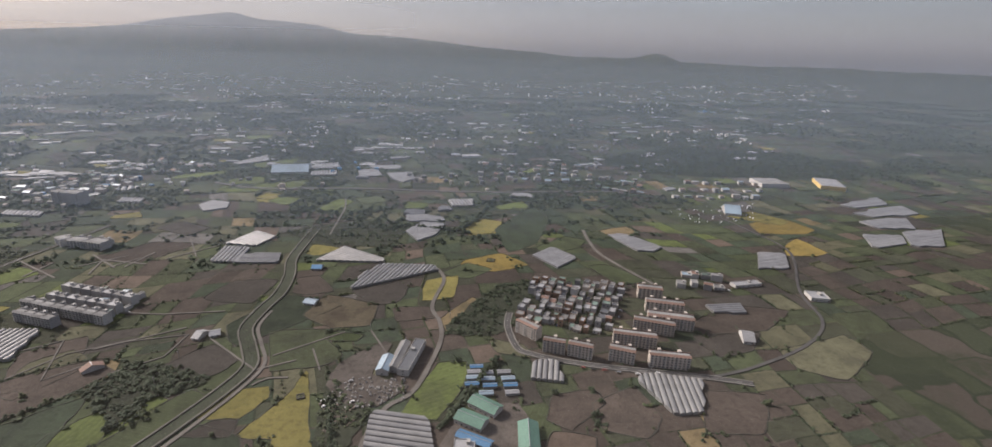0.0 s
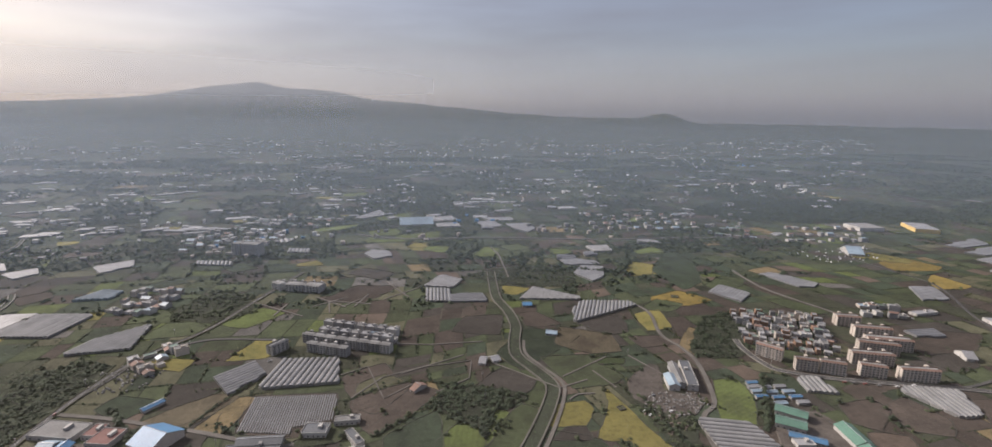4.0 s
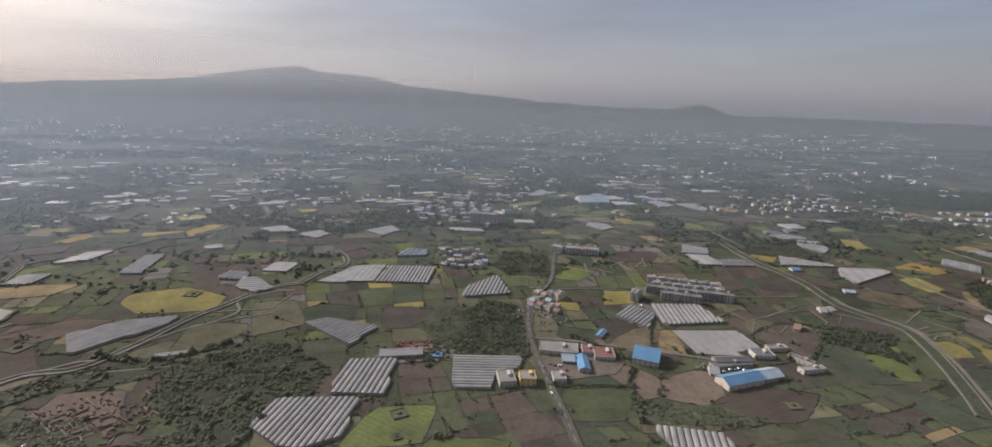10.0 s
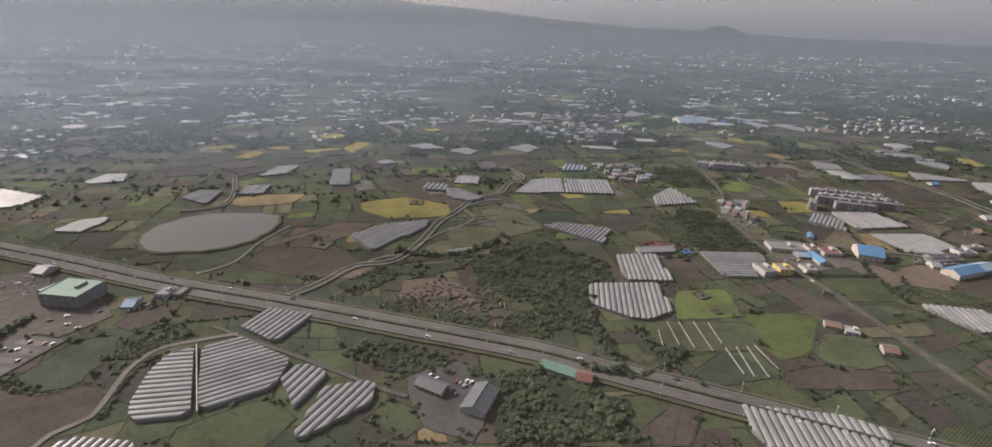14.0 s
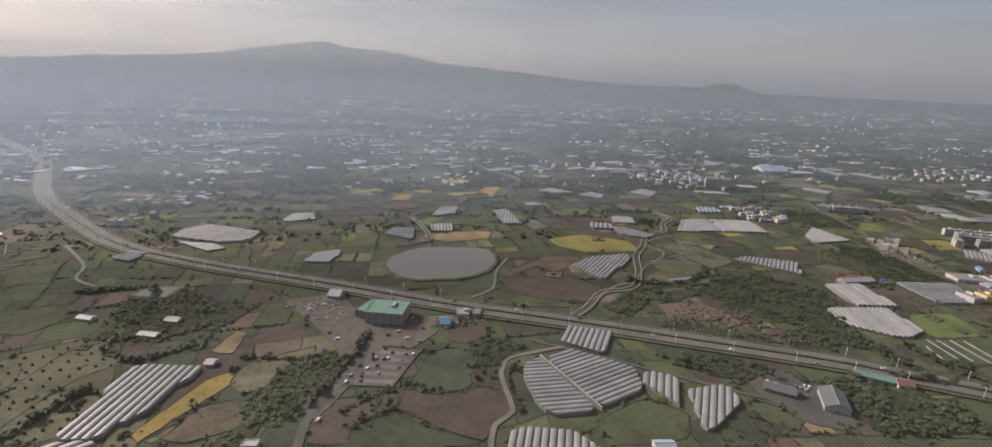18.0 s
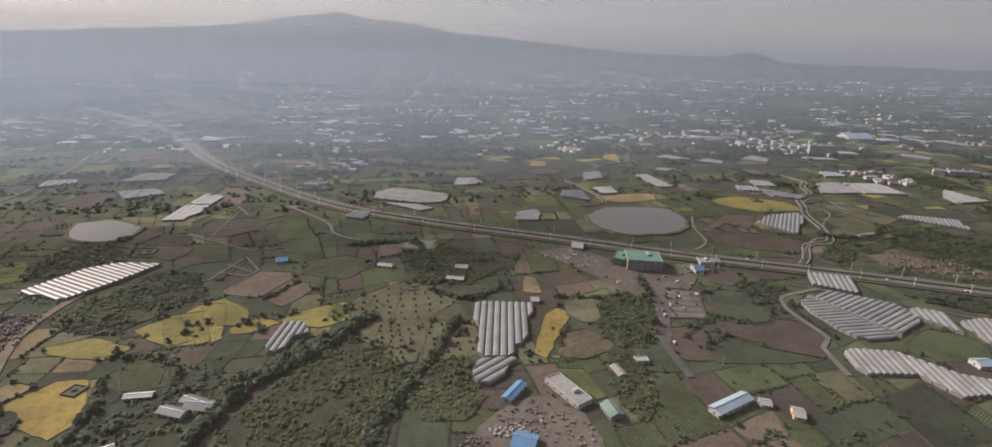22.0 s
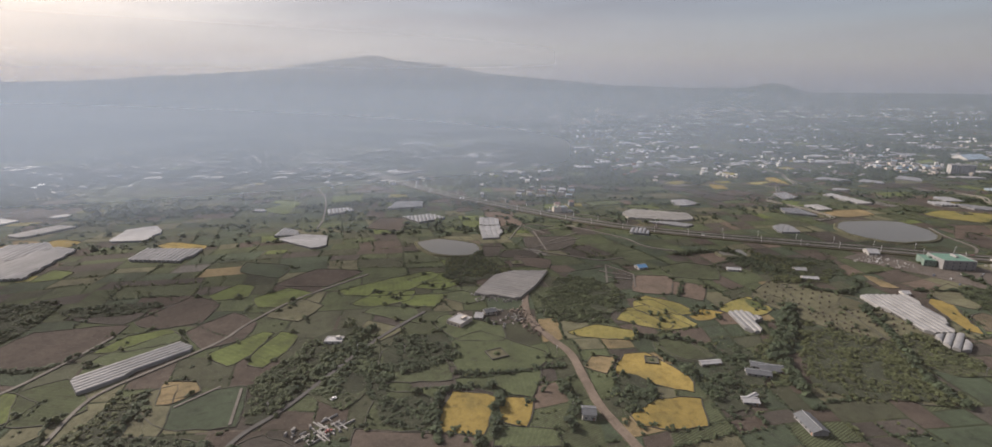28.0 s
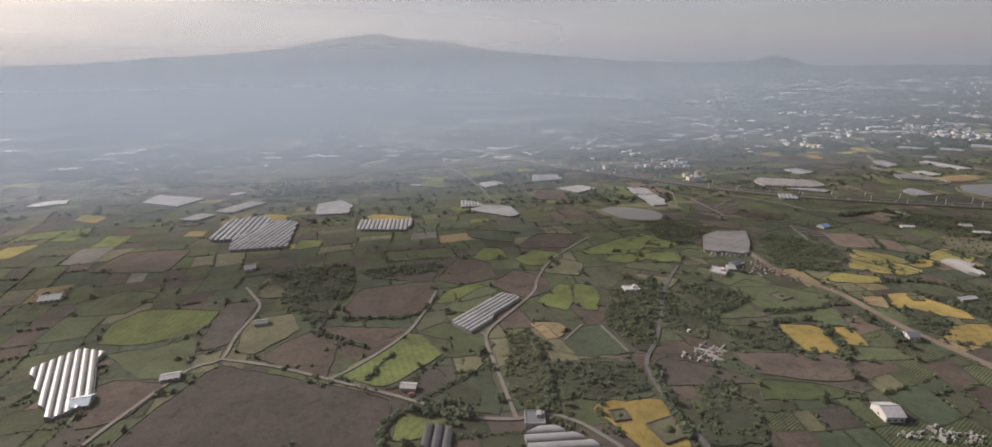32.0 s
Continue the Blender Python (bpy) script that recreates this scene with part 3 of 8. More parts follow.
def greenhouse(material, angle, pitch, *pts, wall=1.15, rise=None):
    """A multi-span film house over a plan: one vault a span, along the given angle, with dark gutters between."""
    flat = material == "film_net"
    rise = rise if rise is not None else (0.2 if flat else pitch * 0.22)
    mx, my = sum(p[0] for p in pts) / len(pts), sum(p[1] for p in pts) / len(pts)
    ca, sa = math.cos(radians(angle)), math.sin(radians(angle))
    plan = [((x - mx) * ca + (y - my) * sa, -(x - mx) * sa + (y - my) * ca) for x, y in pts]
    lo, hi = min(p[1] for p in plan), max(p[1] for p in plan)
    n = max(2, round((hi - lo) / pitch))
    w = (hi - lo) / n
    COVERED.append(list(pts))
    ob = thing("net_house" if flat else "greenhouse", GH_WORDS[material], "greenhouse", mx, my, 0, angle, "greenhouses of the plain")
    for k in range(n):
        s = lo + (k + 0.5) * w
        ends = clip_span(plan, s)
        if not ends or ends[1] - ends[0] < 2:
            continue
        low, high = clip_span(plan, s - w * 0.47) or ends, clip_span(plan, s + w * 0.47) or ends
        nudge = [rng.uniform(-0.06, 0.06) for _ in range(2)]
        slant = [[min(max(e[k], ends[k] - w), ends[k] + w) for e in (low, high)] for k in (0, 1)]
        half = w / 2 - 0.08 if flat else w * (0.47 if material == "film_dull" else 0.42)
        prof = [(-half, 0), (-half - 0.01, wall)]
        for j in range(1, 9):
            g = math.pi * (1 - j / 9)
            prof.append((math.cos(g) * half, wall + math.sin(g) * rise))
        prof += [(half + 0.01, wall), (half, 0)]
        m = len(prof)
        cuts = max(1, round((ends[1] - ends[0]) / 9))
        v = []
        for c in range(cuts + 1):
            dz = rng.uniform(-0.04, 0.04)
            for y, z in prof:
                g = y / w + 0.5
                a, b = (slant[k][0] * (1 - g) + slant[k][1] * g + nudge[k] for k in (0, 1))
                v.append((a + (b - a) * c / cuts, s + y, z + (dz if z > wall else 0)))
        f = [(c * m + i, c * m + m + i, c * m + m + i + 1, c * m + i + 1) for c in range(cuts) for i in range(m - 1)]
        f = [tuple(reversed(q)) for q in f]
        f += [tuple(range(m)), tuple(cuts * m + i for i in reversed(range(m)))]
        me = mesh_of("span", v, f, material)
        part("span", me, ob)
        if k < n - 1 and my < 170 and not flat:
            g = Shape().box(slant[0][1] + 0.4, s + w * 0.43, wall - 0.5, slant[1][1] - 0.4, s + w * 0.57, wall - 0.2)
            part("gutter", g.mesh("gutter", "film_gutter"), ob, "dark rain gutter")
    return ob


def windows_on(body_parent, faces, material="window_glass"):
    """faces: (axis, at, outward, list of (u, z, width, height))."""
    for axis, at, out, spots in faces:
        for u, z, w, h in spots:
            sh = Shape()
            a, b = (at - 0.03, at + 0.05) if out > 0 else (at - 0.05, at + 0.03)
            if axis == "y":
                sh.box(u - w / 2, a, z, u + w / 2, b, z + h)
            else:
                sh.box(a, u - w / 2, z, b, u + w / 2, z + h)
            part("window", sh.mesh("window", material), body_parent)


def house(x, y, w, d, angle, h, wall="plaster_white", roof="roof_slab", style="flat", label="", name="house", group="houses of the villages", panes=True, category="house"):
    """A house or shed: flat roof with a parapet, or a gable roof with its ridge along its length."""
    ob = thing(name, label or "pale rendered village house with a flat parapet roof", category, x, y, 0, angle, group)
    sh = Shape().box(-w / 2, -d / 2, 0, w / 2, d / 2, h)
    if style == "gable":
        rise = d * 0.2
        sh.add([(-w / 2, -d / 2, h), (-w / 2, d / 2, h), (-w / 2, 0, h + rise), (w / 2, -d / 2, h), (w / 2, d / 2, h), (w / 2, 0, h + rise)], [(0, 2, 1), (3, 4, 5)])
        body = part("outer_wall", sh.mesh("outer_wall", wall), ob)
        top = part("roof", Shape().gable(-w / 2 - 0.3, -d / 2 - 0.35, w / 2 + 0.3, d / 2 + 0.35, h - 0.08, rise * 1.12).mesh("roof", roof), ob)
        rib = Shape().box(-w / 2 - 0.31, -0.12, h + rise * 1.12, w / 2 + 0.31, 0.12, h + rise * 1.12 + 0.13)
        part("ridge_cap", rib.mesh("ridge_cap", "metal_grey"), top, "grey metal ridge cap")
    else:
        body = part("outer_wall", sh.mesh("outer_wall", wall), ob)
        top = part("roof", Shape().box(-w / 2 + 0.15, -d / 2 + 0.15, h, w / 2 - 0.15, d / 2 - 0.15, h + 0.06).mesh("roof", roof), ob)
        rim = Shape()
        if y > 300:
            return ob
        for a, b, c, e in ((-w / 2, -d / 2, w / 2, -d / 2 + 0.15), (-w / 2, d / 2 - 0.15, w / 2, d / 2), (-w / 2, -d / 2 + 0.15, -w / 2 + 0.15, d / 2 - 0.15), (w / 2 - 0.15, -d / 2 + 0.15, w / 2, d / 2 - 0.15)):
            rim.box(a, b, h, c, e, h + 0.35)
        part("parapet", rim.mesh("parapet", wall), top)
        if w > 5:
            part("stair_head", Shape().box(w * 0.1, -d * 0.05, h + 0.06, w * 0.1 + 1.5, d * 0.3, h + 1.2).mesh("stair_head", wall), top)
    if panes:
        floors, spots = max(1, int(h / 1.6)), []
        for k in range(floors):
            for i in range(min(5, max(1, int(w / 2.0)))):
                spots.append((-w / 2 + (i + 0.5) * w / min(5, max(1, int(w / 2.0))), k * h / floors + 0.55, 0.85, 0.6))
        faces = [("y", -d / 2, -1, spots)]
        if d > 3:
            faces.append(("x", -w / 2, -1, [(0, k * h / floors + 0.55, 0.8, 0.6) for k in range(floors)]))
        windows_on(ob, faces)
        part("door", Shape().box(w * 0.5 - 0.9, -d / 2 - 0.05, 0, w * 0.5 - 0.35, -d / 2 + 0.02, 1.05).mesh("door", "brick_brown"), ob)
    return ob


def apartment(x, y, w, d, angle, storeys, wall="plaster_cream", hip="roof_tile", label="", group="apartment blocks"):
    """A slab block: window bays and balcony bands floor by floor, stair towers, and a shallow tiled roof rim."""
    h = storeys * 1.42
    ob = thing("apartment_block", label or "cream rendered apartment block with balconies and a reddish tiled roof edge", "apartment block", x, y, 0, angle, group)
    part("outer_wall", Shape().box(-w / 2, -d / 2, 0, w / 2, d / 2, h).mesh("outer_wall", wall), ob)
    top = part("roof", Shape().box(-w / 2 + 0.3, -d / 2 + 0.3, h, w / 2 - 0.3, d / 2 - 0.3, h + 0.25).mesh("roof", "roof_slab"), ob)
    for s in (-1, 1):
        eave = Shape().add([(-w / 2 - 0.2, s * (d / 2 + 0.25), h - 0.05), (w / 2 + 0.2, s * (d / 2 + 0.25), h - 0.05), (w / 2 + 0.2, s * d * 0.28, h + 0.75), (-w / 2 - 0.2, s * d * 0.28, h + 0.75),
                            (-w / 2 - 0.2, s * d * 0.28, h + 0.26), (w / 2 + 0.2, s * d * 0.28, h + 0.26)],
                           [(0, 1, 2, 3), (3, 2, 5, 4), (0, 4, 5, 1), (0, 3, 4), (1, 5, 2)])
        part("tiled_eave", eave.mesh("tiled_eave", hip), top, "reddish tiled roof edge")
    bays = max(3, round(w / (1.9 if y < 110 else 2.6)))
    bw = w / bays
    win = Shape().box(-bw * 0.27, -0.05, 0, bw * 0.27, 0.05, 0.62).mesh("window", "window_glass")
    rail = Shape().box(-bw * 0.45, -0.3, 0, bw * 0.45, 0.0, 0.36).mesh("balcony", "plaster_white")
    for k in range(storeys):
        for i in range(bays):
            u = -w / 2 + (i + 0.5) * bw
            part("window", win, ob, at=Matrix.Translation((u, -d / 2 - 0.01, k * 1.42 + 0.5)))
            if i % 3 == 0:
                part("balcony", rail, ob, at=Matrix.Translation((u, -d / 2, k * 1.42 + 0.1)))
        part("window", win, ob, at=Matrix.Translation((-w / 2 - 0.01, 0, k * 1.42 + 0.5)) @ pose(0, 0, 0, 0, 0, 90))
    tower = Shape().box(-0.8, -0.9, 0, 0.8, 0.9, h + 1.1).mesh("stair_tower", wall)
    for i in range(max(1, round(w / 8))):
        u = -w / 2 + (i + 0.5) * w / max(1, round(w / 8))
        part("stair_tower", tower, ob, at=Matrix.Translation((u, d / 2 - 0.3, 0)))
    return ob


# trees: crowns of leafy sprays round a few clumps
def crown_data(seed, sprays, width=1.0, height=1.0, size=0.34, clumps=6, lift=0.0):
    r = np.random.RandomState(seed)
    centres = r.normal(0, 1, (clumps, 3)) * (0.42 * width, 0.42 * width, 0.3 * height) + (0, 0, 0.62 * height)
    which = r.randint(0, clumps, sprays)
    d = r.normal(0, 1, (sprays, 3))
    d /= np.linalg.norm(d, axis=1)[:, None]
    d[:, 2] = np.abs(d[:, 2]) * 0.8 + d[:, 2] * 0.2
    p = centres[which] + d * (0.46 * width, 0.46 * width, 0.4 * height) * r.uniform(0.75, 1.05, (sprays, 1))
    d = d + (0, 0, lift)
    d /= np.linalg.norm(d, axis=1)[:, None]
    a = np.cross(d, r.normal(0, 1, (sprays, 3)))
    a /= np.linalg.norm(a, axis=1)[:, None]
    b = np.cross(d, a) + d * r.uniform(-0.5, 0.5, (sprays, 1))
    s = size * r.uniform(0.6, 1.3, (sprays, 1)) * width
    quad = np.stack([p - a * s - b * s * 0.7, p + a * s * 0.8 - b * s, p + a * s + b * s * 0.8, p - a * s * 0.7 + b * s], 1)
    quad[:, :, 2] = np.maximum(quad[:, :, 2], 0.12)
    return quad.reshape(-1, 3)


def quads(n):
    return np.arange(4 * n).reshape(-1, 4)


def fast_mesh(name, verts, material):
    """One mesh of loose quads, quickly."""
    n = len(verts) // 4
    me = bpy.data.meshes.new(name)
    me.vertices.add(len(verts))
    me.vertices.foreach_set("co", np.asarray(verts, dtype=np.float32).ravel())
    me.loops.add(4 * n)
    me.loops.foreach_set("vertex_index", np.arange(4 * n, dtype=np.int32))
    me.polygons.add(n)
    me.polygons.foreach_set("loop_start", np.arange(0, 4 * n, 4, dtype=np.int32))
    me.materials.append(MATS[material])
    me.update(calc_edges=True)
    return me


CROWNS_NEAR = [crown_data(s, 130, 1.0, h, 0.23, 7, 0.6) for s, h in ((1, 1.2), (2, 1.0), (3, 1.5), (4, 1.15))]
CROWNS_FAR = [crown_data(s, 34, 1.0, h, 0.36, 5, 0.9) for s, h in ((11, 1.1), (12, 0.9), (13, 1.4), (14, 1.0), (15, 1.2))]
CROWNS_MOTE = [crown_data(s, 7, 1.0, h, 0.72, 3, 1.2) for s, h in ((31, 1.0), (32, 0.8), (33, 1.2))]
CROWNS_TINY = [crown_data(s, 14, 1.0, h, 0.5, 4, 1.0) for s, h in ((21, 1.0), (22, 0.8), (23, 1.2))]


def trunk_shape(height, radius):
    sh = Shape()
    for dx, dy, z0, z1, r0, r1 in ((0, 0, 0, height * 0.62, radius, radius * 0.55), (0.45, 0.1, height * 0.4, height * 0.85, radius * 0.5, radius * 0.2), (-0.35, 0.3, height * 0.36, height * 0.8, radius * 0.5, radius * 0.2), (-0.1, -0.45, height * 0.45, height * 0.9, radius * 0.45, radius * 0.18)):
        v = [(math.cos(a) * r + (dx * height * 0.35 if k else 0), math.sin(a) * r + (dy * height * 0.35 if k else 0), z) for k, (z, r) in enumerate(((z0, r0), (z1, r1))) for a in (i * math.tau / 6 for i in range(6))]
        sh.add(v, [(i, (i + 1) % 6, 6 + (i + 1) % 6, 6 + i) for i in range(6)])
    return sh


TREE_KINDS = []
for i, (quadset, leaf) in enumerate(zip(CROWNS_NEAR, ("leaves_dark", "leaves_mid", "leaves_dark", "leaves_olive"))):
    ob = thing("tree", "", "tree", 0, 0)
    part("trunk", trunk_shape(1.0, 0.07).mesh("trunk", "bark"), ob)
    part("crown", fast_mesh("crown", quadset, leaf), ob)
    TREE_KINDS.append(ob)
TREE_WORDS = ("dense dark evergreen tree with an uneven crown", "leafy green tree beside the fields", "tall narrow windbreak evergreen tree", "olive-green broadleaf tree with a loose crown")


def tree(x, y, s, kind=None):
    k = rng.randrange(4) if kind is None else kind
    ob = copy_thing(TREE_KINDS[k], pose(x, y, 0, 0, 0, rng.uniform(0, 360)) @ Matrix.Diagonal((s, s, s * rng.uniform(0.85, 1.2), 1)))
    return tagged(ob, TREE_WORDS[k], "tree", "trees of the plain", "")


def inside(x, y, pts):
    hit = False
    for (x0, y0), (x1, y1) in zip(pts, pts[1:] + pts[:1]):
        if (y0 > y) != (y1 > y) and x < (x1 - x0) * (y - y0) / (y1 - y0) + x0:
            hit = not hit
    return hit


def covered(x, y):
    """Whether a roof, road, stream or pond lies there."""
    return any(inside(x, y, c) for c in COVERED) or any((p.x - x) ** 2 + (p.y - y) ** 2 < r * r for line, r in LINES for p in line if abs(p.x - x) < r)


def scatter_crowns(name, label, spots, leaf, crowns, category="woods", tall=1.0):
    """spots: (x, y, size). One object of many crowns."""
    if not spots:
        return None
    out = []
    for x, y, s in spots:
        c = crowns[rng.randrange(len(crowns))]
        a = rng.uniform(0, 6.283)
        ca, sa = math.cos(a) * s, math.sin(a) * s
        q = np.empty_like(c)
        q[:, 0] = c[:, 0] * ca - c[:, 1] * sa + x
        q[:, 1] = c[:, 0] * sa + c[:, 1] * ca + y
        q[:, 2] = c[:, 2] * s * tall * rng.uniform(0.8, 1.2) - 0.1 + rise_at(x, y)
        out.append(q)
    return tagged(new(name, fast_mesh(name, np.concatenate(out), leaf)), label, category, kind="stuff")


def wood(*pts, gap=3.2, size=1.75, leaf="leaves_dark", label="dense dark evergreen wood"):
    """A grove over a plan."""
    xs, ys = [p[0] for p in pts], [p[1] for p in pts]
    spots, low, plan = [], [], list(pts)
    for _ in range(int((max(xs) - min(xs)) * (max(ys) - min(ys)) / gap ** 2)):
        x, y = rng.uniform(min(xs), max(xs)), rng.uniform(min(ys), max(ys))
        drift_of = noise.noise(Vector((x * 0.085, y * 0.085, 3.0)))
        if drift_of > -0.36 and inside(x, y, plan) and not covered(x, y):
            spots.append((x, y, size * rng.uniform(0.5, 1.15) * (1.05 + 0.9 * drift_of)))
            if size >= 0.8:  # low growth between the trees
                low.append((x + rng.gauss(0, gap * 0.5), y + rng.gauss(0, gap * 0.5), size * rng.uniform(0.4, 0.85)))
    far = sum(ys) / len(ys) > 260
    if size < 0.8:
        brush = scatter_crowns("thicket", label, spots, leaf, CROWNS_TINY, "thicket", 0.5)
        brush.location.z = 0.3
        return brush
    scatter_crowns("undergrowth", "low shrubs and brambles between the trees", [p for p in low if not covered(p[0], p[1])], leaf, CROWNS_TINY, "shrubs", 0.7)
    mid = Vector((sum(xs) / len(xs), sum(ys) / len(ys), 0))
    FLOORS.append(mid)
    # a dark sheet under the crowns imitates the shade between the trees
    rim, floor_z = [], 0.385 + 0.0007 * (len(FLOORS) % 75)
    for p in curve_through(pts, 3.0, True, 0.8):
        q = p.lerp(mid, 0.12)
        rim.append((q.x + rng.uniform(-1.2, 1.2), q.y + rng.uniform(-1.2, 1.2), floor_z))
    tagged(new("wood_floor", mesh_of("wood_floor", rim, [tuple(range(len(rim)))], "shade_ground")), "dark ground sheet with painted shade under the trees", "ground", kind="structure")
    grove = scatter_crowns("wood", label, spots, leaf, CROWNS_FAR if not far else CROWNS_TINY, tall=0.8)
    if grove:
        grove.location.z = 0.3
    return grove


def hedge(*pts, size=1.6, gap=1.5, leaf="leaves_dark", label="windbreak hedge of dark evergreens along a field edge"):
    line = curve_through(pts, gap)
    spots = [(p.x + rng.uniform(-0.6, 0.6), p.y + rng.uniform(-0.6, 0.6), size * rng.uniform(0.6, 1.25)) for p in line]
    return scatter_crowns("hedgerow", label, spots, leaf, CROWNS_FAR, "hedgerow")


def car_kind(paint, long=2.3):
    ob = thing("car", "", "car", 0, 0)
    w = 0.92
    body = Shape().add([(-long / 2, -w / 2, 0.16), (long / 2, -w / 2, 0.16), (long / 2, w / 2, 0.16), (-long / 2, w / 2, 0.16), (-long / 2 + 0.05, -w / 2, 0.46), (long / 2 - 0.08, -w / 2, 0.42), (long / 2 - 0.08, w / 2, 0.42), (-long / 2 + 0.05, w / 2, 0.46)],
                       [(0, 3, 2, 1), (4, 5, 6, 7), (0, 1, 5, 4), (1, 2, 6, 5), (2, 3, 7, 6), (3, 0, 4, 7)])
    part("body", body.mesh("body", paint), ob)
    a, b, c, d = -long * 0.42, long * 0.2, -long * 0.33, long * 0.08
    part("cabin_glass", Shape().add([(a, -w * 0.46, 0.44), (b, -w * 0.46, 0.44), (b, w * 0.46, 0.44), (a, w * 0.46, 0.44), (c, -w * 0.4, 0.7), (d, -w * 0.4, 0.7), (d, w * 0.4, 0.7), (c, w * 0.4, 0.7)],
                                    [(0, 1, 5, 4), (1, 2, 6, 5), (2, 3, 7, 6), (3, 0, 4, 7)]).mesh("cabin_glass", "window_glass"), ob)
    part("car_roof", Shape().box(c, -w * 0.4, 0.7, d, w * 0.4, 0.74).mesh("car_roof", paint), ob)
    wheel = Shape().add([(math.cos(i * math.tau / 8) * 0.16, s, math.sin(i * math.tau / 8) * 0.16) for s in (-0.05, 0.05) for i in range(8)], [(i, (i + 1) % 8, 8 + (i + 1) % 8, 8 + i) for i in range(8)] + [tuple(reversed(range(8))), tuple(range(8, 16))]).mesh("wheel", "tyre_black")
    for sx in (-0.3, 0.32):
        for sy in (-0.47, 0.47):
            part("wheel", wheel, ob, at=Matrix.Translation((sx * long, sy * w, 0.16)))
    return ob


CARS = [car_kind(p) for p in ("paint_white", "paint_dark", "metal_grey", "paint_red", "paint_blue")]
CAR_WORDS = ("small white car with dark windows", "black saloon car with dark windows", "silver-grey car with dark windows", "small red car with dark windows", "dark blue car with dark windows")


def car(x, y, angle, kind=None, z=0.47):
    k = rng.choice((0, 0, 0, 1, 2, 2, 3, 4)) if kind is None else kind
    ob = copy_thing(CARS[k], pose(x, y, z, 0, 0, angle))
    return tagged(ob, CAR_WORDS[k], "car", "cars on roads and yards")


RIDGE = [(-5200, 0), (-3900, 40), (-3325, 72), (-2555, 124), (-2075, 166), (-1640, 236), (-1390, 278), (-1230, 296), (-1125, 307), (-1040, 276), (-935, 258), (-700, 246), (-465, 234), (-250, 192), (-45, 158), (380, 136), (775, 118), (1500, 60), (2300, 20), (9000, 0)]


def ridge_at(x):
    for (x0, z0), (x1, z1) in zip(RIDGE, RIDGE[1:]):
        if x0 <= x < x1:
            g = (x - x0) / (x1 - x0)
            return z0 + (z1 - z0) * g
    return 0.0


def rise_at(x, y):
    """Height of the land: flat near by, rising to distant foothills and one broad mountain."""
    if y < 900:
        return 0.0
    t = min(1.0, (y - 900) / 3700)
    base = 100 * t * t
    u = min(1.0, max(0.0, (y - 4250) / 1000))
    crest = sum(ridge_at(x + k * 25) for k in (-2, -1, 0, 1, 2)) / 5 * u * u * (3 - 2 * u)
    hill = 82 * math.exp(-(((x - 2600) / 150) ** 2 + ((y - 4300) / 260) ** 2)) + 34 * math.exp(-(((x - 2150) / 330) ** 2 + ((y - 4250) / 300) ** 2))
    hill += 45 * math.exp(-(((x + 2350) / 170) ** 2 + ((y - 2900) / 200) ** 2))
    rough = 9 * t * noise.noise(Vector((x * 0.004, y * 0.004, 0))) + 14 * t * noise.noise(Vector((x * 0.0015, y * 0.0015, 5)))
    return base + crest + hill + rough


def spread(a, b, n, power=1.0):
    return [a + (b - a) * (i / n) ** power for i in range(n + 1)]


xs = spread(-5600, 7000, 280)
ys = [-1500, -600, 0, 300, 600] + spread(900, 5400, 100)
gv = [(x, y, rise_at(x, y)) for y in ys for x in xs]
gf = [(j * len(xs) + i, j * len(xs) + i + 1, (j + 1) * len(xs) + i + 1, (j + 1) * len(xs) + i) for j in range(len(ys) - 1) for i in range(len(xs) - 1)]
ground = tagged(new("ground", mesh_of("ground", gv, gf, "open_country", True)), "broad farming plain of small dark fields rising to a hazy mountain", "ground", kind="structure")

# ---- greenhouses and net houses ----
greenhouse("film_white", 62, 2.7, (1, 174), (8, 196), (22, 212), (59, 203), (60, 195))
greenhouse("film_white", -45, 2.7, (-24, 226), (-5, 251), (25, 220), (22, 215))
greenhouse("film_white", 83, 2.7, (-96, 235), (-93, 265), (-74, 260), (-77, 231))
greenhouse("film_grey", -10, 2.7, (-80, 231), (-78, 247), (-50, 244), (-49, 226))
greenhouse("film_grey", -44, 2.7, (-94, 271), (-76, 298), (-59, 282), (-71, 262))
greenhouse("film_net", 35, 2.7, (134, 211), (155, 225), (166, 201), (145, 185))
greenhouse("film_white", -111, 2.7, (93, 76), (105, 74), (102, 56), (87, 62))
greenhouse("film_white", -109, 2.7, (139, 55), (148, 54), (168, 45), (155, 24), (141, 25), (137, 50))
greenhouse("film_white", -22, 3.2, (13, 50), (16, 53), (37, 43), (37, 19), (10, 29))
greenhouse("film_grey", -5, 2.7, (217, 114), (240, 112), (236, 100), (216, 104))
greenhouse("film_white", -87, 3.4, (-55, 556), (-25, 562), (-25, 531), (-57, 529))
greenhouse("film_white", -87, 3.4, (-54, 515), (-25, 516), (-25, 492), (-54, 494))
greenhouse("film_white", -87, 3.4, (93, 370), (118, 368), (114, 345), (93, 347))
greenhouse("film_net", 7, 5, (0, 519), (24, 522), (29, 485), (2, 483))
greenhouse("film_net", 7, 5, (13, 543), (54, 540), (54, 516), (20, 523))
greenhouse("film_net", 7, 5, (35, 498), (66, 499), (66, 465), (51, 448), (40, 469))
greenhouse("film_net", 7, 5, (-159, 571), (-123, 624), (-115, 587), (-147, 565))
greenhouse("film_net", 7, 5, (48, 336), (79, 313), (80, 303), (45, 305))
